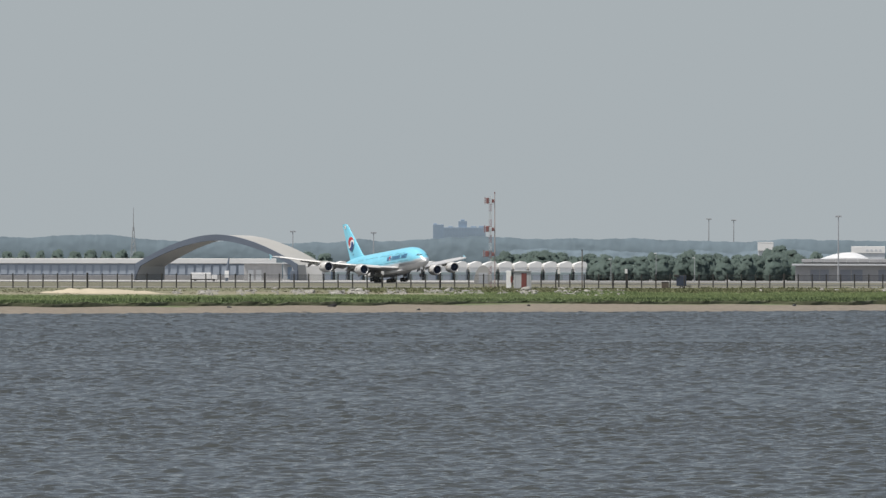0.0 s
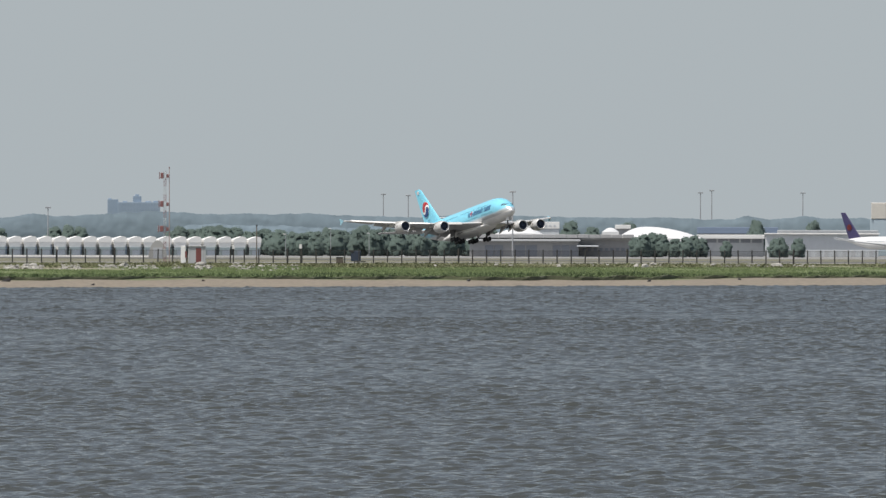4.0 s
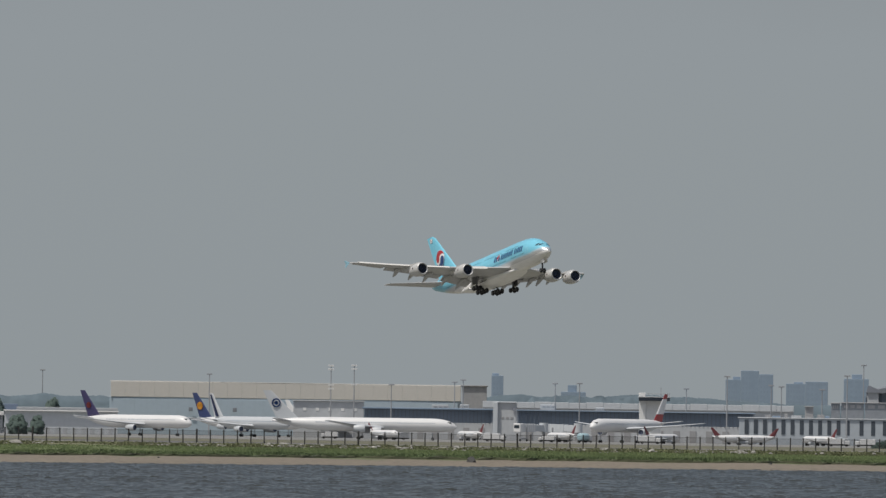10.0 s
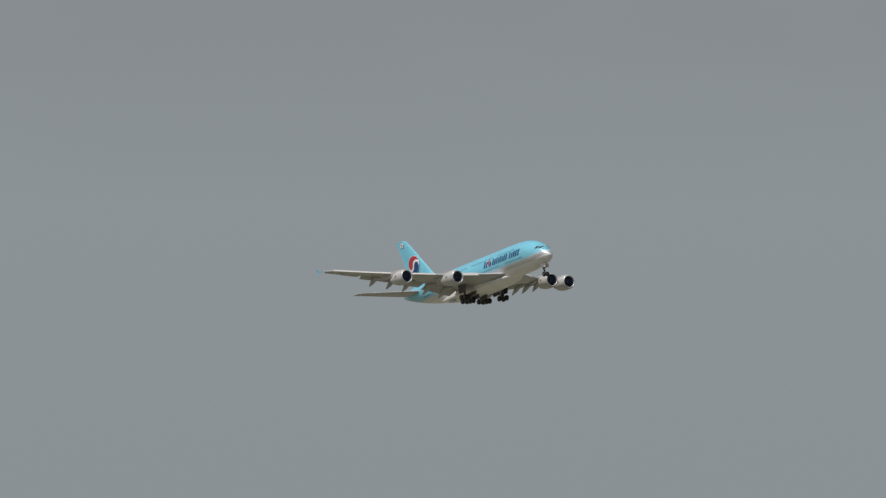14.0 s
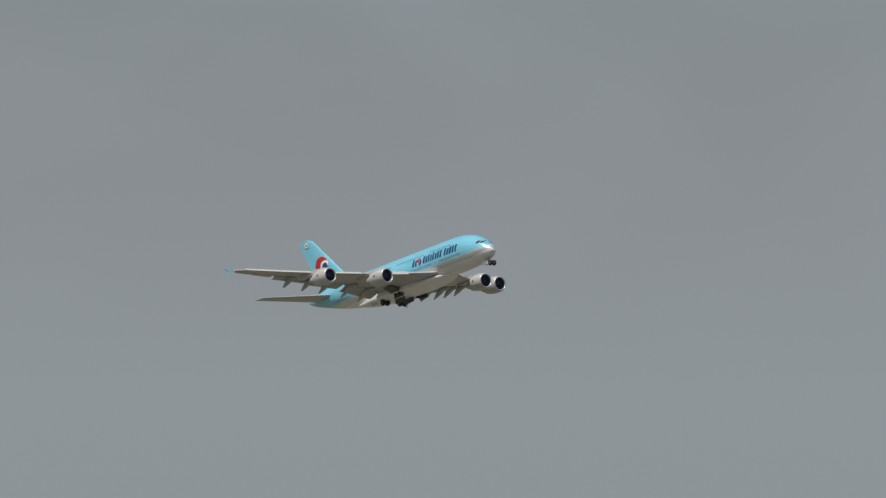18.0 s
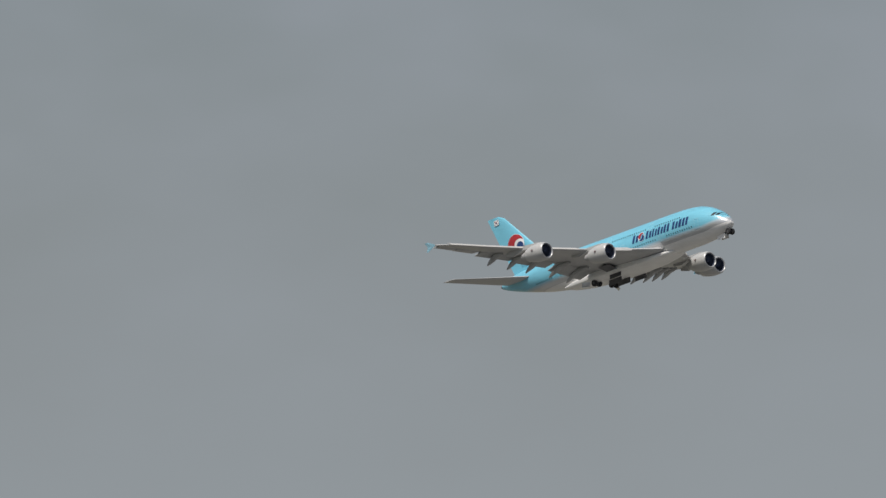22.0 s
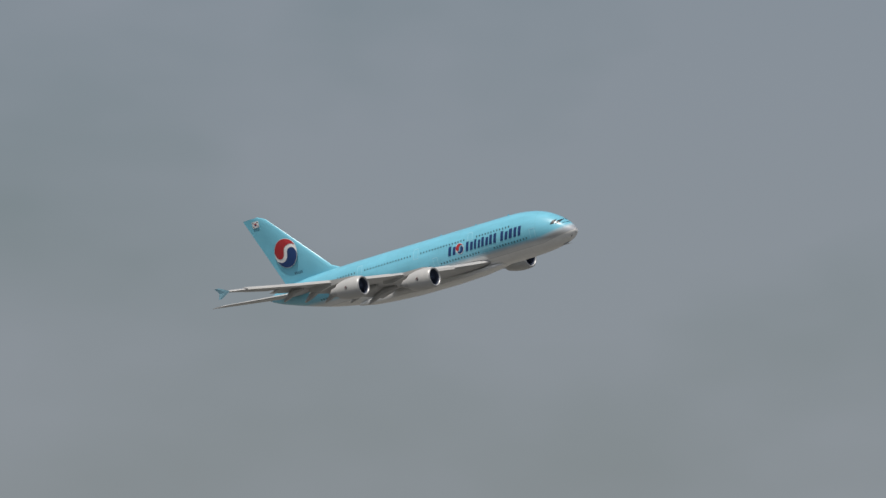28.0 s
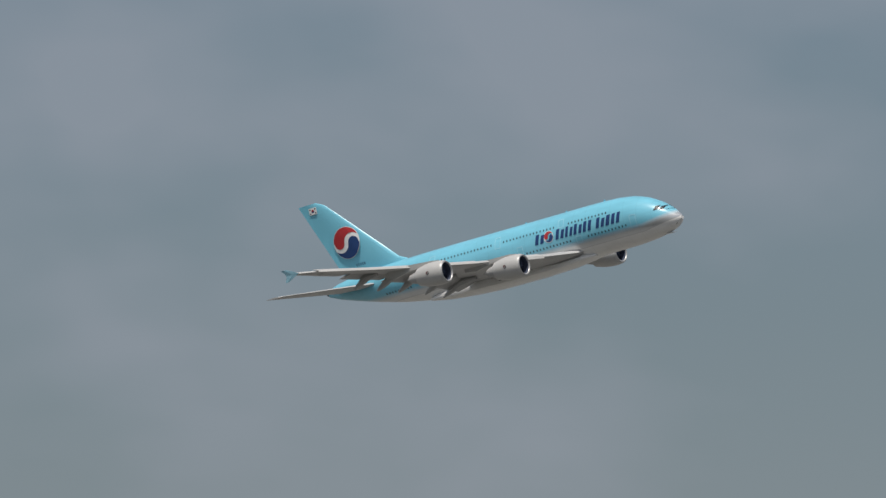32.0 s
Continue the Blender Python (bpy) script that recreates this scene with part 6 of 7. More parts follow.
# --- low terminal with domes
def low_terminal():
    t = house("low_terminal", "low grey concrete terminal with dim open bays")
    d = 4080
    wall_box("wall", 622, 815, None, 4.5, d, 30, M_TAN, t)
    wall_box("eave", 616, 818, 4.5, 8, d - 2.5, 36, M_GREYWALL, t, "projecting concrete eave")
    wall_box("upper_wall", 636, 912, 8, 10.5, d + 5, 24, M_TAN, t)
    for k in range(14):
        wall_box("parapet_panel", 633 + k * 20, 652.6 + k * 20, 10.5, 16.5 + 0.5 * (k % 2), d + 3, 30, M_TAN, t, "grey concrete parapet panel")
    # flat dark panels paint the shade inside the open bays
    for a0, a1, n in ((648, 682, 2), (700, 742, 2), (768, 815, 3)):
        bays(t, "dark_bay", a0, a1, n, 0.9, None, -2.5, d, M_DARKBAY, "dark panel for the shade in an open bay")
    wall_box("wall", 815, 912, None, 10.5, d + 8, 20, M_TAN, t)
    wall_box("canopy", 812, 850, -5, -2.5, d - 4, 12, M_PALEWALL, t, "pale low canopy")
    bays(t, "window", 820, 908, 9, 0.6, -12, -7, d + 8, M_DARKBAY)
    wall_box("wall", 905, 1035, None, 6, d + 40, 20, M_GREYWALL, t)
    for a0, a1, u0, u1, skew in ((666, 752, 17, 28.5, 0.25), (856, 886, 21, 29, 0.0), (880, 1040, 8, 31, -0.35)):
        dd = d + 90
        w = (a1 - a0) * dd / FOCAL
        z0, z1 = up(u0, dd), up(u1, dd)
        h = tagged(empty("vaulted_hall", facing((a0 + a1) / 2, dd)), "white shallow vaulted hall roof above the terminal", "building", "white vaulted halls")
        rings = []
        for k in range(25):
            q = -1 + k / 12
            rise = max(0.02, 1 - abs((q - skew) / (1 - skew if q > skew else 1 + skew)) ** 2.0)
            rings.append([Vector((q * w / 2, 0, z0 + (z1 - z0) * rise * 0.12)), Vector((q * w / 2, 9, z0 + (z1 - z0) * rise * 0.8)), Vector((q * w / 2, 22, z0 + (z1 - z0) * rise)), Vector((q * w / 2, 22, z0 - 2)), Vector((q * w / 2, 0, z0 - 2))])
        part("vault", loft(rings), M_JETWHITE, h, "", True)
        part("wall", box(-w / 2 + 0.5, w / 2 - 0.5, 1, 21, GZ, z0 - 0.5), M_TAN, h)
    p = house("plant_house", "white roof-top plant house behind the trees")
    wall_box("wall", 556, 583, None, 31, 4520, 10, M_PALEWALL, p)
    wall_box("upper_wall", 555.5, 583.5, 31, 45, 4519, 12, M_WHITE_ROOF, p)
    wall_box("parapet", 555.3, 583.7, 45, 46.5, 4518.9, 12.2, M_WHITE_ROOF, p)
    q = house("plant_house", "flat white roof-top hall above the terminal")
    wall_box("wall", 724, 780, None, 27, 4420, 12, M_PALEWALL, q)
    wall_box("parapet", 721, 781, 27, 39, 4419.5, 13, M_WHITE_ROOF, q)
    bays(q, "vent", 745, 776, 4, 0.5, 31, 34, 4419.5, M_PALEWALL)
    q = house("plant_house", "small white roof-top house")
    wall_box("wall", 880, 906, None, 27, 4420, 12, M_TAN, q)
    wall_box("parapet", 879, 907, 27, 34, 4419, 14, M_WHITE_ROOF, q)


low_terminal()


def hangars_middle():
    b = house("blue_hall", "long hall with a hazy blue roof")
    wall_box("wall", 1028, 1164, None, 19, 4560, 30, M_GREYWALL, b)
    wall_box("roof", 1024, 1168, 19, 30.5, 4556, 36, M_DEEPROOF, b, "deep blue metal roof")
    g = house("cargo_hall", "long pale grey cargo hall with loading doors")
    wall_box("wall", 1145, 1345, None, 18, 4260, 30, M_PALEWALL, g)
    wall_box("parapet", 1143, 1347, 18, 20, 4258, 34, M_WHITE_ROOF, g)
    wall_box("rear_roof", 1166, 1345, 20, 25.5, 4300, 20, M_GREYWALL, g)
    bays(g, "loading_door", 1150, 1340, 12, 0.45, None, -10, 4260, M_GREYWALL)
    low = house("cargo_hall", "low hazy grey hall")
    wall_box("wall", 1025, 1142, None, 10, 4300, 20, M_GREYWALL, low)
    wall_box("roof", 1023, 1144, 10, 17, 4297, 24, M_WHITE_ROOF, low)
    # bay shade is a row of dark panels here too
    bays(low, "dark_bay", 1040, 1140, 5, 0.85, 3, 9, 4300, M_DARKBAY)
    big = house("beige_hangar", "huge hangar with a beige upper wall and blue-grey doors", "hangar")
    d = 4700
    wall_box("lower_wall", 1330, 1952, None, 46, d, 60, M_PALEBLUE, big, "blue-grey hangar doors")
    for k in range(24):
        a0 = 1332 + k * 25.8
        wall_box("upper_panel", a0, a0 + 25.7, 46, 73.5, d - 0.15, 60, M_BEIGE, big)
    wall_box("parapet", 1331, 1952, 73.5, 74.5, d - 0.25, 60, M_BEIGE, big)
    bays(big, "door_leaf", 1336, 1946, 16, 0.997, None, 43, d, M_PALEBLUE)
    for a in (1548, 1470, 1690):
        wall_box("sign_board", a, a + 7, 22, 29, d - 2, 0.6, M_DARKBAY, big)
    end = house("brown_block", "dark brown-grey block at the hangar's end")
    wall_box("wall", 1953, 1997, None, 73, 4690, 50, M_TAN, end)
    wall_box("parapet", 1951, 1999, 73, 75, 4689, 52, M_TAN, end)


hangars_middle()


# --- gate terminals
def gate_terminal(a0, a1, u_roof, d, label, panes, head=2.2, sill=4):
    t = house("gate_terminal", label)
    wall_box("base_wall", a0, a1, None, sill, d, 26, M_GREYWALL, t)
    wall_box("glazing", a0 + 1, a1 - 1, sill, u_roof - head, d + 0.6, 24, M_GLASSWALL, t, "dark curtain glazing")
    wall_box("roof", a0 - 3, a1 + 3, u_roof - head, u_roof, d - 1.2, 30, M_BLUEGREY, t, "pale flat roof edge")
    step = (a1 - a0) / panes
    first = None
    for k in range(panes + 1):
        m = facing(a0 + k * step, d - 0.2)
        if first is None:
            first = part("mullion", box(-0.13, 0.13, 0, 0.7, up(sill, d), up(u_roof - head, d)), M_MULLION, t, "", False, m)
        else:
            again("mullion", first, t, m)
    bays(t, "gate_door", a0 + 6, a1 - 6, max(3, panes // 4), 0.4, None, sill - 8, d, M_TAN)
    return t


gate_terminal(1780, 2008, 34, 4260, "gate terminal with dark ribbon glazing", 34, 2.8, 8)
gate_terminal(2052, 2470, 33, 4270, "long gate terminal with dark ribbon glazing", 56, 1.8, 7.5)
piers = house("grey_block", "plain grey concrete service block")
wall_box("wall", 2010, 2050, None, 45, 4220, 30, M_GREYWALL, piers)
wall_box("parapet", 2008.5, 2051.5, 45, 46.5, 4219, 32, M_PALEWALL, piers)
wall_box("pilaster", 2009, 2017, None, 46, 4218.5, 2, M_PALEWALL, piers)
bays(piers, "louvre", 2022, 2046, 3, 0.6, 16, 20, 4220, M_TAN)
part("sign_disc", tube([(0, 0, 0), (0, -0.3, 0)], 0.95, 14), M_DARKBAY, piers, "round dark sign", False, facing(2046, 4219.5, up(34, 4219)))
b1 = house("grey_block", "plain light grey service block behind the airliners")
wall_box("wall", 1655, 1780, None, 43, 4330, 30, M_GREYWALL, b1)
wall_box("parapet", 1653, 1782, 43, 44.5, 4329, 32, M_GREYWALL, b1)
bays(b1, "vent_panel", 1664, 1776, 5, 0.25, 26, 31, 4330, M_WHITE_ROOF)
b2 = house("parapet_hall", "long pale hall with stepped parapet behind the gates")
wall_box("wall", 1990, 2540, None, 42, 4420, 30, M_PALEWALL, b2)
for k in range(18):
    wall_box("parapet_panel", 1990 + k * 30.6, 1990 + k * 30.6 + 30.2, 36, 47.5 - (k % 3) * 0.5, 4418.5, 2, M_PALEWALL, b2)
for a0, a1, u in ((1900, 1930, 43), (2092, 2120, 46), (1950, 1966, 44), (2190, 2205, 42)):
    rt = house("rooftop_unit", "pale rooftop plant unit")
    rt["group"] = "rooftop units"
    wall_box("casing", a0, a1, None, u - 3, 4300, 8, M_PALEWALL, rt)
    bays(rt, "grille", a0 + 2, a1 - 2, 3, 0.6, u - 7, u - 5, 4300, M_GREYWALL)


def ramp_tower():
    d = 4230
    t = tagged(house("ramp_tower", "small white ramp control tower with a dark glazed cab"), category="control tower")
    wall_box("shaft", 2267, 2279, None, 52, d, 8, M_WHITE_ROOF, t)
    wall_box("cab", 2266, 2321, 52, 58, d - 4, 16, M_SLOT, t, "dark glazed cab")
    wall_box("cab_roof", 2264, 2323, 58, 59.4, d - 4.5, 17, M_GREYWALL, t)
    wall_box("plant_box", 2266, 2278, 59.4, 66, d - 2, 8, M_WHITE_ROOF, t)
    wall_box("stair_core", 2279, 2306, None, 52, d + 0.5, 8, M_WHITE_ROOF, t)
    for k in range(6):
        part("roof_rail_post", tube([(0, 0, up(59.4, d)), (0, 0, up(65, d))], 0.09, 5), M_STEEL, t, "", False, facing(2283 + k * 7.4, d - 3))
    wall_box("roof_rail", 2280, 2322, 64.6, 65.4, d - 3.2, 0.3, M_STEEL, t)
    part("aerial", tube([(0, 0, up(59, d)), (0, 0, up(76, d))], 0.15, 5), M_STEEL, t, "", False, facing(2305, d))


ramp_tower()


M_PIER = mat("pale_blue_grey_concrete", (0.36, 0.395, 0.43), 0.7, var=0.10, scale=0.06, fine=0.5)


def pier_terminal():
    d = 4150
    t = house("pier_terminal", "concrete terminal with tall narrow dark window slots")
    wall_box("wall", 2444, 2860, None, 24, d, 26, M_PIER, t)
    wall_box("roof", 2441, 2864, 24, 25.6, d - 0.6, 27, M_PALEWALL, t, "thin pale roof edge")
    bays(t, "window_slot", 2449, 2644, 12, 0.42, -4, 21.5, d, M_SLOT, "tall narrow dark window slot")
    bays(t, "window_slot", 2650, 2856, 10, 0.34, -4, 21.5, d, M_SLOT, "tall narrow dark window slot")
    for a0, w, h, mt in ((2490, 9, 5, M_TAN), (2503, 14, 3, M_BLUEGREY), (2524, 6, 7, M_TAN), (2536, 18, 4, M_GREYWALL), (2582, 12, 6, M_TAN), (2596, 7, 4, M_BLUEGREY), (2730, 10, 5, M_TAN), (2746, 22, 3.5, M_GREYWALL), (2776, 8, 6, M_TAN), (2800, 16, 4, M_BLUEGREY), (2826, 9, 6, M_TAN)):
        wall_box("roof_plant", a0, a0 + w, 25.6, 25.6 + h, d + 5, 6, mt, t, "dark low roof plant")
    for k in range(14):
        part("rail_post", tube([(0, 0, up(25.6, d)), (0, 0, up(30, d))], 0.07, 5), M_STEEL, t, "", False, facing(2484 + k * 9.2, d + 1))
    wall_box("roof_rail", 2484, 2604, 29.6, 30.2, d + 0.9, 0.2, M_STEEL, t)
    for a0, a1, u, mt in ((2606, 2622, 52, M_SLATE), (2624, 2664, 53, M_SLATE), (2666, 2724, 53, M_SLATE), (2560, 2575, 45, M_TAN)):
        rt = house("rooftop_unit", "grey rooftop plant house")
        rt["group"] = "rooftop units"
        wall_box("casing", a0, a1, None, u, d + 14, 10, mt, rt)
        wall_box("cap", a0 - 1, a1 + 1, u, u + 1.5, d + 13, 12, M_TAN, rt)
        bays(rt, "grille", a0 + 3, a1 - 3, 3, 0.7, u - 9, u - 3, d + 14, M_TAN)


pier_terminal()


def curved_hall(a0, a1, d, u_pts, depth, label, wall_mat, roof_mat, thick, ribs):
    """A hall under one long curved roof; u_pts gives the roof line as shares of its length."""
    t = house("curved_hall", label)
    n = 24
    rings, wl = [], []
    for k in range(n + 1):
        s = k / n
        a = a0 + (a1 - a0) * s
        u = float(np.interp(s, [p for p, _ in u_pts], [q for _, q in u_pts]))
        p0, p1 = at(a, d), at(a, d + depth)
        z = up(u, d)
        rings.append([Vector((p0.x, p0.y, z)), Vector((p1.x, p1.y, z + 1)), Vector((p1.x, p1.y, z + 1 - thick)), Vector((p0.x, p0.y, z - thick))])
        q0, q1 = at(a, d + 3.5), at(a, d + depth - 3)
        wl.append([Vector((q0.x, q0.y, z - thick)), Vector((q1.x, q1.y, z - thick)), Vector((q1.x, q1.y, GZ)), Vector((q0.x, q0.y, GZ))])
    part("glass_front", loft(wl), wall_mat, t, "dark curtain glazing")
    part("roof", loft(rings), roof_mat, t, "curved roof", True)
    for k in range(ribs + 1):
        s = k / ribs
        u = float(np.interp(s, [p for p, _ in u_pts], [q for _, q in u_pts]))
        a = a0 + (a1 - a0) * s
        part("mullion", box(-0.3, 0.3, 0, 1.2, GZ, up(u, d) - thick), M_MULLION, t, "", False, facing(a, d + 2.6))


curved_hall(2668, 2850, 4330, [(0, 72), (0.15, 80), (0.5, 87), (0.9, 89), (1, 88)], 60, "modern glass hall under a pale curved roof", M_SLATEGLASS, M_SLATE, 2.2, 14)
curved_hall(2820, 3000, 4400, [(0, 84), (0.15, 93), (0.6, 95), (1, 92)], 60, "tall grey-roofed modern hall", M_SLATE, M_SLATE, 6.0, 6)
curved_hall(2905, 3128, 4300, [(0, 84), (0.25, 85), (0.5, 82), (0.75, 76), (1, 66)], 60, "modern glass hall under a long falling roof", M_SLATEGLASS, M_SLATE, 2.4, 28)
curved_hall(2708, 2832, 4260, [(0, 61), (0.5, 63.5), (1, 63)], 20, "lower glazed entrance hall with a white canopy edge", M_SLATEGLASS, M_WHITE_ROOF, 1.6, 10)
curved_hall(2830, 2910, 4230, [(0, 66), (0.3, 62), (0.7, 54), (1, 44)], 20, "grey curved wing of the modern terminal", M_SLATE, M_SLATE, 1.4, 8)
skylight = house("roof_monitor", "white raised roof monitor on the terminal")
wall_box("casing", 2906, 2960, 80, 90, 4290, 8, M_WHITE_ROOF, skylight)
wall_box("casing", 2712, 2815, 86, 91, 4345, 8, M_WHITE_ROOF, skylight)
prow = house("roof_prow", "dark triangular roof prow beside the curved hall")
prow_w = 26 * 4325 / FOCAL
part("prow", loft([[Vector((0, y, 0)), Vector((prow_w, y, 0)), Vector((prow_w * 0.95, y, 1.0)), Vector((prow_w * 0.22, y, 3.2)), Vector((prow_w * 0.1, y, 3.0))] for y in (0, 6)]), M_DARKBAY, prow, "", False, facing(2668, 4325, up(72, 4325)))
wall_box("support", 2670, 2690, None, 72.5, 4326, 4, M_GREYWALL, prow)
gate_terminal(3124, 3420, 62, 4300, "low dark-glazed wing with a white roof edge", 30, 9)
gate_terminal(2860, 3130, 40, 4150, "grey gate wing with dark glazing", 26)


# --- parked airliners
def parked_jet(a, d, turn, length, tail_mat, emblem, label, body=None, lift=0.0, engines=2):
    """A twin- or four-engined airliner at rest; its nose points along local +x."""
    body = body or M_JETWHITE
    k = length / 60.0
    m = facing(a, d, GZ + 0.06, turn)
    jet = tagged(empty("parked_airliner", m), label, "airplane", "parked airliners")
    r = 2.82 if length > 45 else 1.5
    zc = r + 3.3 + lift if length > 45 else r + 1.0
    rings = []
    for s, rr, dz in ((-0.5, 0.08, 0.42), (-0.46, 0.28, 0.36), (-0.38, 0.62, 0.22), (-0.27, 0.95, 0.03), (-0.2, 1, 0), (0.38, 1, 0), (0.43, 0.90, -0.05), (0.465, 0.68, -0.14), (0.488, 0.40, -0.22), (0.5, 0.06, -0.26)):
        rings.append([Vector((s * length, r * rr * math.cos(q), zc + dz * r + r * rr * math.sin(q))) for q in (2 * math.pi * j / 18 for j in range(18))])
    hullp = part("fuselage", loft(rings), body, jet, "", True)
    for side in (-1, 1):
        rows = []
        for y, le, c, z, t in ((0, 0.13, 0.20, -0.55, 0.9), (0.12, 0.06, 0.13, -0.35, 0.6), (0.3, -0.05, 0.07, 0.05, 0.35), (0.49, -0.155, 0.035, 0.55, 0.15)):
            ring = []
            for u, v in FOIL:
                ring.append(Vector((le * length - u * c * length, side * y * length, zc + z * r * 0.9 + v * t * k)))
            rows.append(ring)
        part("wing", loft(rows), M_JETGREY, jet, "", True)
        rows = []
        for y, le, c, z in ((0, -0.385, 0.085, 0.35), (0.155, -0.455, 0.035, 0.75)):
            rows.append([Vector((le * length - u * c * length, side * y * length, zc + z * r + v * 0.25 * k)) for u, v in FOIL])
        part("tailplane", loft(rows), M_JETGREY, jet, "", True)
        for y in ((0.155,) if engines == 2 else (0.14, 0.29)):
            x0 = 0.10 if y < 0.2 else 0.02
            e = part("engine", lathe([(0, 1.15 * k), (0.05, 1.3 * k), (0.9, 1.48 * k), (2.6, 1.42 * k), (4.6, 1.0 * k), (4.6, 0.9 * k)], 18), M_JETGREY, jet, "", True, pose(x0 * length, side * y * length, zc - (0.95 if y < 0.2 else 0.6) * r))
            part("intake", lathe([(0.1, 1.15 * k), (0.5, 1.1 * k), (0.52, 0.05 * k)], 16), M_FAN, e, "", True)
    h = 11.0 * min(k, 1.02) if length > 45 else 8.6 * k
    z0 = zc + r * 0.75
    def fin_side(z):
        s = (z - z0) / h
        return (-0.355 - 0.15 * s) * length, (-0.475 - 0.075 * s) * length
    rows = []
    for s in (-0.05, 0.1, 0.5, 0.9, 1.0):
        lx, tx = fin_side(z0 + s * h)
        t = 0.45 * k * (1 - 0.6 * max(0, s))
        rows.append([Vector((lx + (tx - lx) * u, v * t, z0 + s * h)) for u, v in FOIL])
    fin = part("tail_fin", loft(rows), tail_mat, jet, "", True)
    for side in (-1, 1):
        if emblem:
            kind, mt, cs, rad = emblem
            for mtl, rr, off in ((mt, rad, 0.06),) if kind != "ring" else ((mt, rad, 0.05), (M_JETGREY, rad * 0.72, 0.075), (mt, rad * 0.45, 0.10)):
                bm = bmesh.new()
                zc2 = z0 + cs * h
                lx, tx = fin_side(zc2)
                cx = (lx + tx) / 2
                if kind in ("disc", "ring"):
                    pts = [(cx + rr * k * math.cos(2 * math.pi * j / 20), zc2 + rr * k * math.sin(2 * math.pi * j / 20)) for j in range(20)]
                elif kind == "band":
                    bm.free()
                    if side > 0:
                        rows = []
                        for q in (cs - rr, cs, cs + rr):
                            lx, tx = fin_side(z0 + q * h)
                            t = 0.45 * k * (1 - 0.6 * q) + 0.10
                            rows.append([Vector((lx + 0.08 + (tx - lx - 0.16) * u, v * t, z0 + q * h)) for u, v in FOIL])
                        part("tail_band", loft(rows), mtl, fin, "", True)
                    continue
                else:
                    l0, t0 = fin_side(z0 + 0.05 * h)
                    l1, t1 = fin_side(z0 + 0.95 * h)
                    pts = [(l0 * 0.6 + t0 * 0.4, z0 + 0.05 * h), (l1 * 0.7 + t1 * 0.3, z0 + 0.95 * h), (l1 * 0.3 + t1 * 0.7, z0 + 0.95 * h), (l0 * 0.25 + t0 * 0.75, z0 + 0.05 * h)]
                f = [bm.verts.new((x, side * (0.42 * k + off), z)) for x, z in pts]
                g = bm.faces.new(f)
                bmesh.ops.solidify(bm, geom=[g], thickness=0.03)
                part("tail_emblem", bm, mtl, fin)
        bm = bmesh.new()
        x = -0.26 * length
        while x < 0.38 * length:
            zz = zc + r * 0.28
            y = side * (math.sqrt(max(0, r * r - (zz - zc) ** 2)) + 0.03)
            bm.faces.new([bm.verts.new(p) for p in ((x, y, zz - 0.16), (x + 0.3, y, zz - 0.16), (x + 0.3, y, zz + 0.2), (x, y, zz + 0.2))])
            x += 0.75
        part("window_band", bm, M_FARPANE, hullp)["kind"] = "stuff"
    for x, y in ((0.37, 0), (-0.03, 0.06), (-0.03, -0.06)):
        leg = part("landing_gear", tube([(0, 0, zc - r * 0.6), (0, 0, 0.6)], 0.2, 6), M_STEEL, jet, "", False, pose(x * length, y * length, 0))
        for sy in (-0.45, 0.45):
            part("tyre", wheel_mesh(0.6, 0.4), M_BLACK, leg, "", True, pose(0, sy, 0.6))
    pane = part("flight_deck_window", box(0.448 * length, 0.470 * length, -r * 0.55, r * 0.55, zc + r * 0.30, zc + r * 0.48), M_GLASS, hullp)
    return jet


parked_jet(1381, 4080, -40, 59, M_PURPLE, ("disc", M_SIGNRED, 0.42, 1.3), "white twin-jet airliner with a dark purple tail")
BLUE_JET_AT = (1521, 4330, -40)
BLUE_JET = parked_jet(1560, 4330, -40, 62, M_DEEPBLUE, ("disc", M_ORANGE, 0.48, 1.7), "white airliner with a deep blue tail and orange disc, taxiing", None, 0.0, 4)
# this body is greyed in colour for shade and haze
parked_jet(1580, 4200, -55, 58, M_JETGREY, ("slash", M_DEEPBLUE, 0.5, 0.5), "pale airliner greyed for shade and haze, with blue slashes on its tail", M_JETGREY)
parked_jet(1722, 4330, -36, 47, M_JETWHITE, None, "white airliner with a plain white tail behind the others")
parked_jet(1781, 3900, -3, 75.3, M_JETGREY, ("ring", M_NAVY, 0.55, 1.45), "long white airliner with a grey tail and dark ring emblem", None, 0.0, 4)
parked_jet(2247, 3960, 241, 62, M_TAILRED, ("band", M_JETWHITE, 0.54, 0.28), "white airliner with a red and white tail", None, 1.0)
parked_jet(2946, 3850, -40, 62, M_DEEPBLUE, ("band", M_SIGNRED, 0.62, 0.2), "white airliner with a navy and red tail")
for a, d, turn, tm, lb in ((2447, 3900, 14, M_DARKRED, "small white commuter jet with a red tail"), (2462, 3960, 194, M_DARKRED, "small white commuter jet with a dark red tail"), (2586, 3900, 125, M_DARKRED, "small white commuter jet with a dark red tail"),
                           (1969, 3950, 116, M_DARKRED, "small white commuter jet with a dark red tail"), (2307, 3890, 55, M_DARKRED, "small white commuter jet with a red tail"), (2130, 3900, 118, M_DARKRED, "small white commuter jet with a dark red tail"),
                           (1815, 3880, -60, M_DARKRED, "small white commuter jet with a red tail")):
    parked_jet(a, d, turn, 23, tm, None, lb)


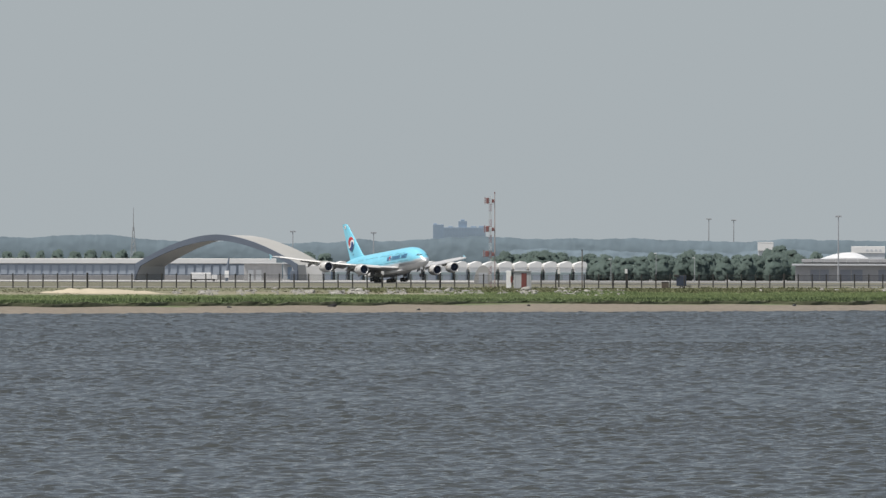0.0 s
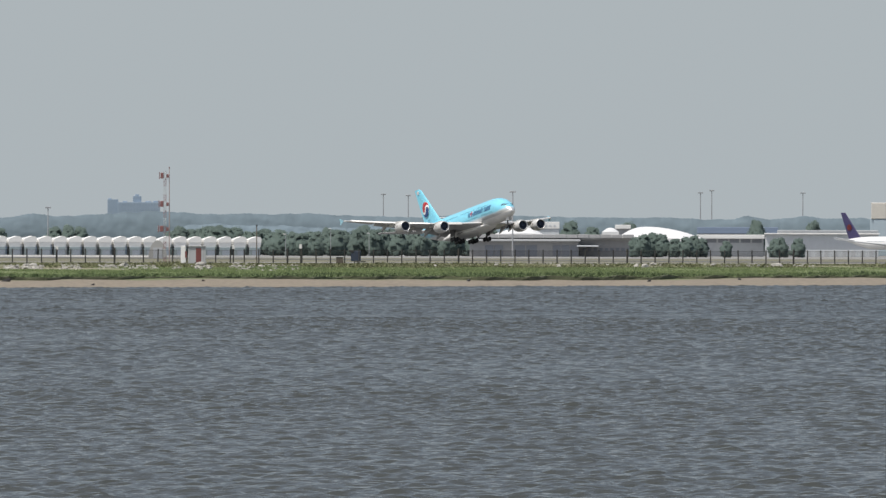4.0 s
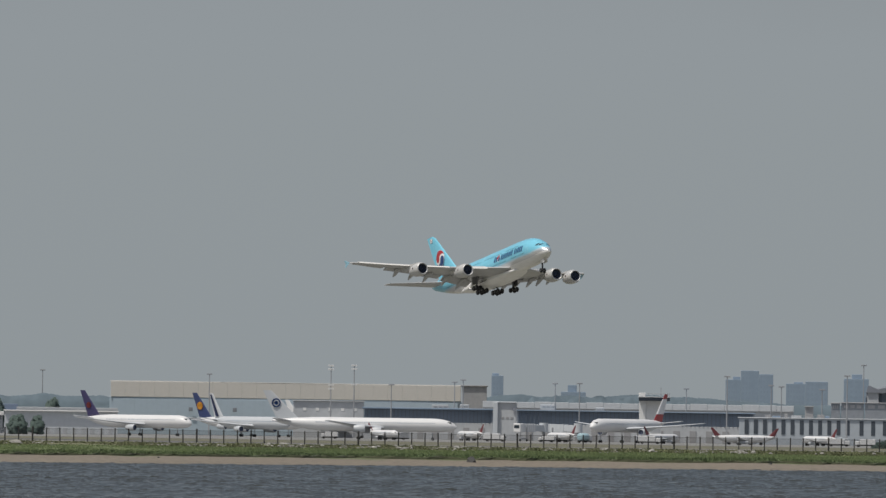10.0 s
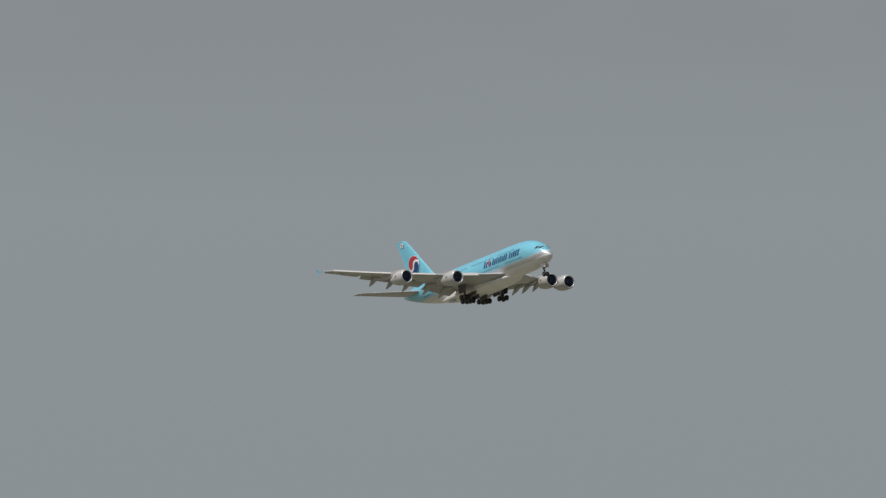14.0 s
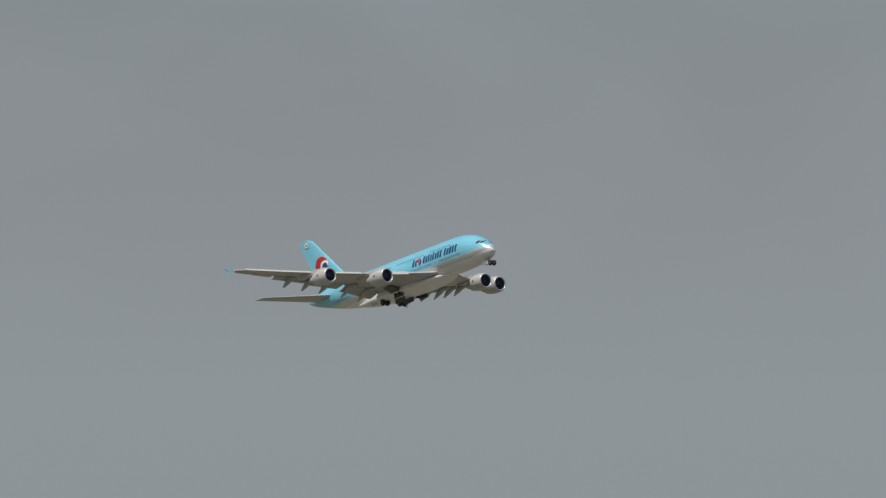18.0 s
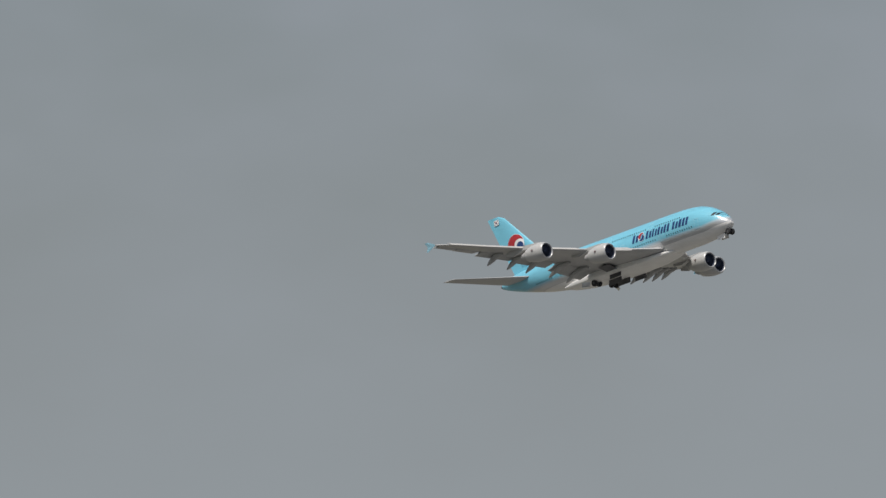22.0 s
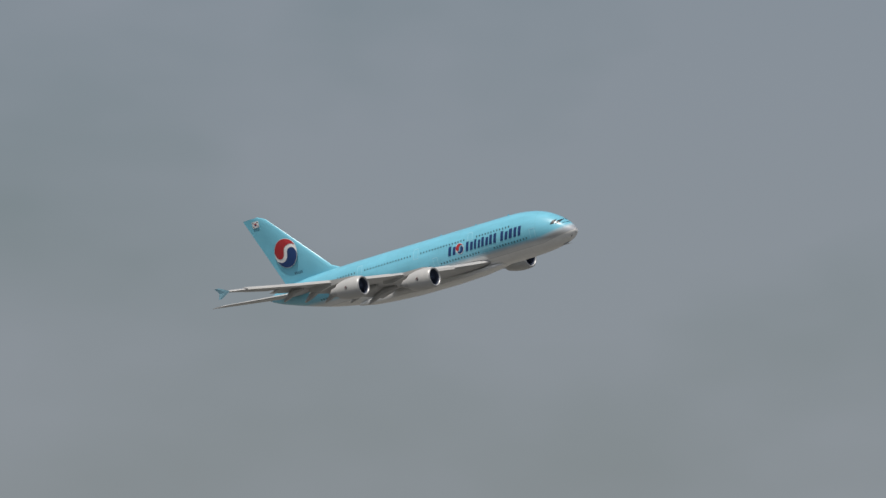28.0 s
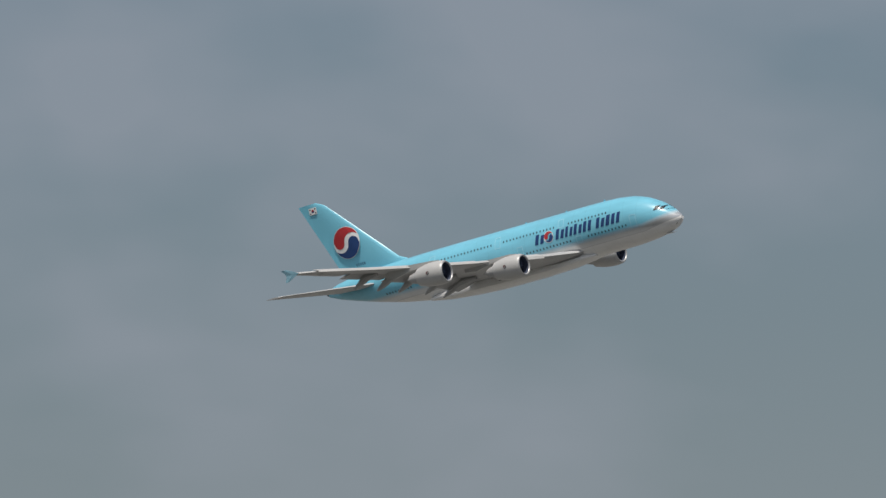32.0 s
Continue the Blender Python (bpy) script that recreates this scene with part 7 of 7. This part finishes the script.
def jet_bridge(a, d, turn, label, skin):
    """A boarding bridge: rotunda, two telescoped tunnels, cab and a wheeled lift column."""
    t = tagged(empty("jet_bridge", facing(a, d, GZ + 0.06, turn)), label, "jet bridge", "boarding bridges")
    part("rotunda", tube([(-9.5, 0, 0), (-9.5, 0, 4.2), (-9.5, 0, 7.6)], [0.7, 0.7, 0.7], 12), M_STEEL, t, "", True)
    part("rotunda_drum", tube([(-9.5, 0, 4.0), (-9.5, 0, 7.9)], [1.9, 1.9], 16), M_PALEWALL, t)
    part("inner_tunnel", box(-8.6, 1.5, -1.2, 1.2, 4.3, 7.0, 0.08), M_PALEWALL, t)
    outer = part("outer_tunnel", box(-1.5, 8.0, -1.45, 1.45, 4.0, 7.35, 0.08), skin, t)
    for k in range(7):
        part("tunnel_rib", box(-1.2 + k * 1.5, -1.05 + k * 1.5, -1.52, 1.52, 3.95, 7.42), M_PALEWALL, outer)
    cab = part("cab", box(8.0, 10.6, -1.8, 1.8, 3.8, 7.5, 0.25), skin, t)
    part("cab_window", box(10.58, 10.68, -1.3, 1.3, 5.5, 6.8), M_GLASS, cab)
    for y in (-1.7, 1.7):
        leg = part("lift_column", tube([(5.5, y, 0.7), (5.5, y, 6.0)], 0.22, 8), M_STEEL, t)
        part("wheel", wheel_mesh(0.55, 0.4), M_BLACK, leg, "", True, pose(5.5, y, 0.55))
    part("axle", box(5.2, 5.8, -1.8, 1.8, 0.9, 1.4, 0.05), M_STEEL, t)


jet_bridge(2076, 4030, 236, "white boarding bridge on a wheeled lift column", M_JETWHITE)
jet_bridge(2134, 4090, 130, "light grey boarding bridge standing before the terminal", M_PALEWALL)


def fuel_tanker(a, d, turn):
    t = tagged(empty("fuel_tanker", facing(a, d, GZ + 0.06, turn)), "pale blue fuel tanker truck on the apron", "truck", "apron service vehicles")
    part("tank", loft([[Vector((x, rr * math.cos(q), 2.35 + rr * math.sin(q))) for q in (2 * math.pi * j / 18 for j in range(18))] for x, rr in ((-4.2, 0.5), (-4.0, 1.25), (-3.6, 1.5), (1.6, 1.5), (2.0, 1.25), (2.15, 0.5))]), M_TANKBLUE, t, "", True)
    cab = part("cab", box(2.4, 4.4, -1.2, 1.2, 0.7, 2.9, 0.2), M_JETWHITE, t)
    part("windscreen", box(4.36, 4.43, -1.0, 1.0, 1.8, 2.6), M_GLASS, cab)
    part("chassis", box(-4.2, 4.2, -0.8, 0.8, 0.45, 0.9), M_BLACK, t)
    for x in (-3.0, -1.8, 3.3):
        for y in (-1.1, 1.1):
            part("wheel", wheel_mesh(0.5, 0.35), M_BLACK, t, "", True, pose(x, y, 0.5))


M_TANKBLUE = mat("pale_blue_tank_paint", (0.36, 0.50, 0.54), 0.4, var=0.08)
fuel_tanker(2171, 3880, 60)


# --- things by the fence
def guidance_mast():
    d = 2030
    base = 3.9
    h = up(130, d) - base
    m = tagged(empty("guidance_mast", facing(83, d, base)), "thin red and white lattice guidance mast with three antenna clusters", "antenna mast")
    n = 12
    for k in range(n):
        z0, z1 = h * 0.985 * k / n, h * 0.985 * (k + 1) / n
        mt = M_MASTRED if k % 2 == 0 else M_GREYWALL
        for x, y in ((-0.30, -0.2), (0.22, -0.2), (-0.04, 0.3)):
            part("mast_leg", tube([(x, y, z0), (x, y, z1)], 0.034, 5), mt, m)
        for q in range(2):
            za, zb = z0 + (z1 - z0) * q / 2, z0 + (z1 - z0) * (q + 1) / 2
            part("lattice_bar", tube([(-0.30, -0.2, za), (0.22, -0.2, zb)], 0.02, 4), mt, m)
            part("lattice_bar", tube([(0.22, -0.2, za), (-0.04, 0.3, zb)], 0.02, 4), mt, m)
    part("rear_pole", tube([(0.92, 0.2, 0), (0.90, 0.2, h * 0.5), (0.86, 0.2, h * 1.01)], [0.11, 0.10, 0.07], 8), M_MASTROSE, m, "slim pinkish pole", True)
    for q in (0.28, 0.62, 0.9):
        part("tie_bar", tube([(0.0, 0, h * q), (0.9, 0.2, h * q)], 0.035, 5), M_STEEL, m)
    for u, wide in ((119, 1.0), (69, 1.1), (25, 1.2)):
        z = up(u, d) - base
        p = part("antenna_panel", box(-0.95 * wide, -0.36, -0.30, 0.05, z - 0.62, z + 0.62, 0.05), M_MASTRED, m, "dark red antenna panel")
        for dz in (-0.38, 0.0, 0.38):
            part("dipole", tube([(-1.42 * wide, -0.12, z + dz), (-0.2, -0.12, z + dz)], 0.055, 5), M_STEEL, p)
        part("reflector_bar", box(-1.25 * wide, -1.1 * wide, -0.22, -0.1, z - 0.75, z + 0.75), M_MASTRED, p)
        part("bracket", box(0.2, 0.75, -0.18, 0.1, z - 0.45, z + 0.30, 0.03), M_MASTRED, p)
    part("obstruction_light", tube([(0.86, 0.2, h * 1.01), (0.86, 0.2, h * 1.01 + 0.35)], 0.12, 8), M_MASTRED, m)


M_MASTRED = mat("faded_dark_red_mast_paint", (0.22, 0.10, 0.10), 0.6, var=0.12)
M_MASTROSE = mat("weathered_pinkish_pole_paint", (0.42, 0.33, 0.32), 0.6, var=0.15)
guidance_mast()


def equipment_shed():
    d, z = 1996, 4.15
    w, h = 4.9, 3.6
    s = tagged(empty("equipment_shed", facing(134, d, z)), "small white equipment shed with a brick-red door", "shed")
    part("wall", box(-w / 2 + 1.3, w / 2, 0, 3.6, 0.2, h, 0.05), M_GREYWALL, s)
    part("roof", box(-w / 2 + 1.15, w / 2 + 0.15, -0.2, 3.8, h, h + 0.18, 0.04), M_GREYWALL, s)
    part("door", box(0.42, 1.52, -0.06, 0.05, 0.25, 3.3, 0.03), M_SHEDRED, s, "brick-red door")
    for x in (-0.9, 2.0):
        part("wall_seam", box(x, x + 0.06, -0.03, 0.02, 0.25, h - 0.1), M_STEEL, s)
    cab = part("side_cabinet", box(-w / 2 - 0.25, -w / 2 + 0.75, 0.2, 1.6, 0.2, 3.75, 0.06), M_SHEDWHITE, s, "white side cabinet")
    part("sign_panel", box(-w / 2 + 0.62, -w / 2 + 1.0, 0.1, 0.22, 1.3, 2.6), M_SHEDRED, cab, "red sign panel")
    part("plinth", box(-w / 2 - 0.4, w / 2 + 0.2, -0.3, 4.0, 0, 0.2), M_CONCRETE, s)


equipment_shed()


M_GENSET = mat("dark_navy_steel_paint", (0.035, 0.05, 0.085), 0.6, var=0.2)


def fence_clutter():
    d, z = 2035, 4.0
    b = tagged(empty("generator_trailer", facing(421, d, z)), "dark blue-black generator trailer with a raised lid", "generator")
    part("casing", box(-1.1, 1.0, 0, 1.6, 0.7, 2.9, 0.08), M_GENSET, b)
    part("lid", box(-1.9, -0.8, -0.1, 1.7, 2.5, 3.0, 0.06), M_POST, b, "dark raised lid", False, pose(0, 0, 0, 0, 6, 0))
    part("drawbar", box(1.0, 2.1, 0.6, 0.9, 0.6, 0.8), M_POST, b)
    for y in (-0.1, 1.6):
        part("tyre", wheel_mesh(0.45, 0.3), M_BLACK, b, "", True, pose(0, y, 0.45))
    c = tagged(empty("equipment_box", facing(392, d, z)), "low dark red-brown equipment box", "box")
    part("casing", box(-0.75, 0.75, 0, 1.2, 0.1, 1.45, 0.06), M_BARK, c)
    part("lid", box(-0.8, 0.8, -0.05, 1.25, 1.45, 1.6, 0.04), M_POST, c)
    for a, u in ((323, -2), (204, -3), (-108, -6)):
        p = tagged(empty("marker_post", facing(a, d + 6, z)), "dark marker post with a small white plate by the fence", "post", "marker posts")
        part("post", tube([(0, 0, 0), (0, 0, up(u, d + 6) - z)], 0.14, 7), M_POST, p, "", True)
        part("plate", box(-0.28, 0.28, -0.25, -0.15, up(u, d + 6) - z - 0.9, up(u, d + 6) - z, 0.03), M_WHITE_ROOF, p)
    p = tagged(empty("tall_post", facing(245, d + 4, z)), "tall dark red post beside the fence", "post")
    part("post", tube([(0, 0, 0), (0, 0, up(31, d) - z)], 0.11, 7), M_BARK, p, "", True)
    part("cap", box(-0.2, 0.2, -0.2, 0.2, up(31, d) - z, up(31, d) - z + 0.2), M_POST, p)


fence_clutter()


def beach_bits():
    rng = random.Random(31)
    src = None
    for a, p, size in ((-199, 1738, 1.3), (-46, 1722, 0.8), (-380, 1736, 0.7), (150, 1737, 0.9), (620, 1736, 0.9), (940, 1735, 0.8), (1972, 1736, 2.4), (1100, 1738, 0.9), (2500, 1738, 1.2), (1420, 1737, 0.8)):
        ob = new("dark_rock", src.data) if src else part("dark_rock", rock_mesh(9), M_POST, None)
        src = src or ob
        ob.matrix_basis = Matrix.Translation(shore(*spot(a, p), bank_z(p) - 0.08)) @ pose(0, 0, 0, 0, 0, rng.uniform(0, 360)) @ Matrix.Diagonal((size * 1.5, size, size, 1))
        tagged(ob, "dark wet rock at the edge of the sand", "rock", "dark rocks on the beach")


beach_bits()


# --- channel buoy in the bay
def channel_buoy():
    b = tagged(empty("channel_buoy", facing(2900, 1070, 0.25, 25)), "rusty round buoy with white tower and dark lantern, afloat", "buoy")
    rust = mat("rusty_orange_buoy_paint", (0.27, 0.17, 0.11), 0.8, var=0.35, scale=0.8, fine=5, bump=0.2)
    white = mat("chalky_white_buoy_paint", (0.66, 0.64, 0.60), 0.7, var=0.15, scale=0.8, fine=5)
    red = mat("faded_red_buoy_paint", (0.34, 0.07, 0.06), 0.65, var=0.2, scale=0.8, fine=5)
    bm = loft([[Vector((r * math.cos(q), r * math.sin(q), z)) for q in (2 * math.pi * k / 24 for k in range(24))] for r, z in ((0.7, -0.6), (1.2, -0.4), (1.3, 0.0), (1.3, 0.42), (1.15, 0.62), (0.5, 0.68))])
    fl = part("float", bm, rust, b, "rusty orange float", True)
    part("fender_ring", loft([[Vector(((1.31 + 0.07 * math.cos(p)) * math.cos(q), (1.31 + 0.07 * math.cos(p)) * math.sin(q), 0.3 + 0.07 * math.sin(p))) for p in (2 * math.pi * j / 6 for j in range(6))] for q in (2 * math.pi * k / 24 for k in range(25))], False), M_DARKBAY, fl, "dark rubber fender", True)
    for k in range(4):
        q = math.pi / 4 + k * math.pi / 2
        part("tower_leg", tube([(0.72 * math.cos(q), 0.72 * math.sin(q), 0.6), (0.36 * math.cos(q), 0.36 * math.sin(q), 3.1)], 0.055, 7), white, b, "", True)
        q2 = q + math.pi / 2
        for h0, h1 in ((0.7, 1.5), (1.5, 2.3)):
            f0, f1 = 0.72 - 0.36 * (h0 - 0.6) / 2.5, 0.72 - 0.36 * (h1 - 0.6) / 2.5
            part("tower_brace", tube([(f0 * math.cos(q), f0 * math.sin(q), h0), (f1 * math.cos(q2), f1 * math.sin(q2), h1)], 0.035, 6), red, b)
    for k in range(4):
        part("daymark_panel", box(-0.40, 0.40, -0.03, 0.0, 1.25, 2.95, 0.02), white, b, "chalky white panel", False, pose(0, 0, 0, 0, 0, k * 90) @ pose(0, -0.44, 0))
    for k in range(4):
        part("number_plate", box(-0.2, 0.2, -0.02, 0.0, 1.7, 2.1, 0.01), red, b, "faded red plate", False, pose(0, 0, 0, 0, 0, k * 90) @ pose(0, -0.475, 0))
    part("platform", tube([(0, 0, 3.05), (0, 0, 3.14)], 0.5, 14), white, b, "", True)
    lamp = part("lantern", tube([(0, 0, 3.14), (0, 0, 3.3), (0, 0, 3.62), (0, 0, 3.72)], [0.2, 0.17, 0.17, 0.05], 12), M_DARKBAY, b, "dark lantern", True)
    part("aerial", tube([(0.3, 0, 3.14), (0.3, 0, 4.1)], 0.025, 5), M_STEEL, lamp)


channel_buoy()


# ---- gulls ----
M_GULLWHITE = mat("white_feathers", (0.72, 0.72, 0.72), 0.8, var=0.06, fine=20)
M_GULLPALE = mat("pale_grey_feathers", (0.52, 0.50, 0.50), 0.8, var=0.10, fine=20)
M_GULLBROWN = mat("brown_grey_feathers", (0.13, 0.115, 0.105), 0.8, var=0.15, fine=20)


def build_gull(label, plumage):
    """A gull about 42 cm long with its beak along +x; returns it and its two wings."""
    g = tagged(empty("gull", Matrix.Identity(4)), label, "bird", "gulls over the bay")
    rings = []
    for x, r, z in ((0.13, 0.028, 0.012), (0.10, 0.042, 0.006), (0.04, 0.056, 0), (-0.04, 0.052, 0), (-0.12, 0.032, 0.008), (-0.17, 0.014, 0.012)):
        rings.append([Vector((x, r * math.cos(q), z + r * 0.92 * math.sin(q))) for q in (2 * math.pi * k / 12 for k in range(12))])
    part("body", loft(rings), M_GULLWHITE, g, "white body", True)
    rings = [[Vector((x, r * math.cos(q), 0.022 + r * math.sin(q))) for q in (2 * math.pi * k / 10 for k in range(10))] for x, r in ((0.10, 0.022), (0.135, 0.034), (0.165, 0.031), (0.19, 0.014))]
    head = part("head", loft(rings), M_GULLWHITE, g, "white head", True)
    part("beak", tube([(0.188, 0, 0.018), (0.232, 0, 0.008)], [0.009, 0.003], 6), M_SHEDRED, head)
    part("tail", loft([[Vector((-0.14, -0.02, 0.012)), Vector((-0.14, 0.02, 0.012)), Vector((-0.14, 0.02, 0.020)), Vector((-0.14, -0.02, 0.020))], [Vector((-0.27, -0.055, 0.012)), Vector((-0.27, 0.055, 0.012)), Vector((-0.27, 0.055, 0.016)), Vector((-0.27, -0.055, 0.016))]]), M_GULLWHITE, g, "white tail")
    wings = []
    for side in (-1, 1):
        rows = []
        for y, le, te, z in ((0.0, 0.075, -0.075, 0.0), (0.12, 0.095, -0.055, 0.018), (0.22, 0.10, -0.04, 0.022)):
            rows.append([Vector((le, side * y, z)), Vector((le * 0.5 + te * 0.5, side * y, z + 0.014)), Vector((te, side * y, z)), Vector((le * 0.5 + te * 0.5, side * y, z + 0.003))])
        w = part("wing", loft(rows), plumage, g, "", True, pose(0, side * 0.035, 0.03))
        rows = []
        for y, le, te, z in ((0.22, 0.10, -0.04, 0.022), (0.33, 0.055, -0.045, 0.012), (0.42, 0.0, -0.062, -0.004), (0.50, -0.085, -0.10, -0.018)):
            rows.append([Vector((le, side * y, z)), Vector((le * 0.5 + te * 0.5, side * y, z + 0.010)), Vector((te, side * y, z)), Vector((le * 0.5 + te * 0.5, side * y, z + 0.002))])
        part("wing_tip", loft(rows), plumage, w, "", True)
        wings.append((w, side))
    return g, wings


GULLS = [(build_gull("brown and white gull gliding over the bay", M_GULLBROWN), GULL_A, 4.95, 6.4, 0.25, 3, 9, 3), (build_gull("small white gull flying low over the water", M_GULLWHITE), GULL_B, 4.9, 6.6, 0.15, 12, 34, 14), (build_gull("pale gull in flight against the sky", M_GULLPALE), GULL_C, 12.6, 13.7, 0.0, 12, 34, 14)]

# ---- moving things ----
AIRLINER, GEAR = build_airliner()


def fly(x, y, z, heading, pitch, roll):
    return pose(x, y, z, roll, -pitch, 90 - heading)


def swing(base, rows, axis):
    """Rows of (seconds, degrees, lift) about an axis through the hinge at base, which folds up by the lift."""
    return [(t, Matrix.Translation(Vector(base) + Vector((0, 0, sum(lift)))) @ Matrix.Rotation(radians(a), 4, axis)) for t, a, *lift in rows]


def motions():
    walk(AIRLINER, [(t, fly(*r)) for t, *r in FLIGHT_ROWS])
    walk(WATER, [(0, pose(0, 0, 0.3)), (16, pose(-6.0, -4.0, 0.3)), (32, pose(-12.0, -8.0, 0.3))])
    walk(GEAR["nose"], swing((28.6, 0, -2.9), [(0, 0), (12.2, 0), (13.6, -16), (17, -54), (19, -76), (20, -80), (22.5, -90), (24.5, -112), (32, -112)], "Y"))
    for side in (-1, 1):
        walk(GEAR["wing", side], swing((0.4, side * 6.0, -2.3), [(0, 0), (13.2, 0), (16, side * -36), (17, side * -58), (20, side * -66), (22, side * -71), (24, side * -78), (26.5, side * -92), (32, side * -92)], "X"))
        walk(GEAR["body", side], swing((-3.0, side * 2.5, -2.1), [(0, 0), (13.2, 0), (16, 52), (17, 64), (20, 71), (23, 76), (26, 98), (32, 98)], "Y"))
        walk(GEAR["door", side], swing((-3.3, side * 1.25, -4.62), [(0, side * 88, 0.9), (11.5, side * 88, 0.9), (13.0, 0), (25.8, 0), (28.2, side * 88, 0.9), (32, side * 88, 0.9)], "X"))
        walk(GEAR["bay", side], [(t, pose(-7.5, side * y, z, side * 38, 0, side * -33)) for t, y, z in ((0, 2.2, -2.6), (9.5, 2.2, -2.6), (10.5, 4.15, -4.35), (26, 4.15, -4.35), (28.2, 2.2, -2.6), (32, 2.2, -2.6))])
        walk(GEAR["wdoor", side], swing((0.8, side * 3.6, -4.3), [(0, side * 60, 0.9), (12.0, side * 60, 0.9), (14, side * 10), (25.8, side * 10), (28.2, side * 80, 1.0), (32, side * 80, 1.0)], "X"))
        walk(GEAR["ndoor", side], swing((29.7, side * 0.55, -3.25), [(0, 0), (23.5, 0), (25.3, side * -88), (32, side * -88)], "X"))
    # the taxiing airliner creeps to the right
    walk(BLUE_JET, [(t, facing(BLUE_JET_AT[0] + 5.7 * t, BLUE_JET_AT[1], GZ + 0.06, BLUE_JET_AT[2])) for t in (0, 8, 16, 24, 32)])
    for (gull, wings), path, t0, t1, phase, mid, beat, bank in GULLS:
        rows = []
        for k, (t, *q) in enumerate(path):
            a, b = path[max(k - 1, 0)], path[min(k + 1, len(path) - 1)]
            v = Vector(b[1:]) - Vector(a[1:])
            head = math.degrees(math.atan2(v.y, v.x))
            climb = math.degrees(math.atan2(v.z, math.hypot(v.x, v.y)))
            rows.append((t, pose(q[0], q[1], max(q[2], 1.2), bank if t > 5.5 else 16, -climb, head)))
        walk(gull, rows)
        for wing, side in wings:
            beats = [(0.0, 0.0)]
            n = int((t1 - t0) / 0.1)
            for k in range(n + 1):
                t = t0 + k * 0.1
                span = beat if t > 5.45 else 34
                beats.append((t, mid + span * math.sin(2 * math.pi * (t - t0) / 0.62 + phase * 6.28)))
            beats.append((32.0, 0.0))
            walk(wing, swing((0, side * 0.035, 0.03), [(t, side * a) for t, a in beats], "X"))


motions()
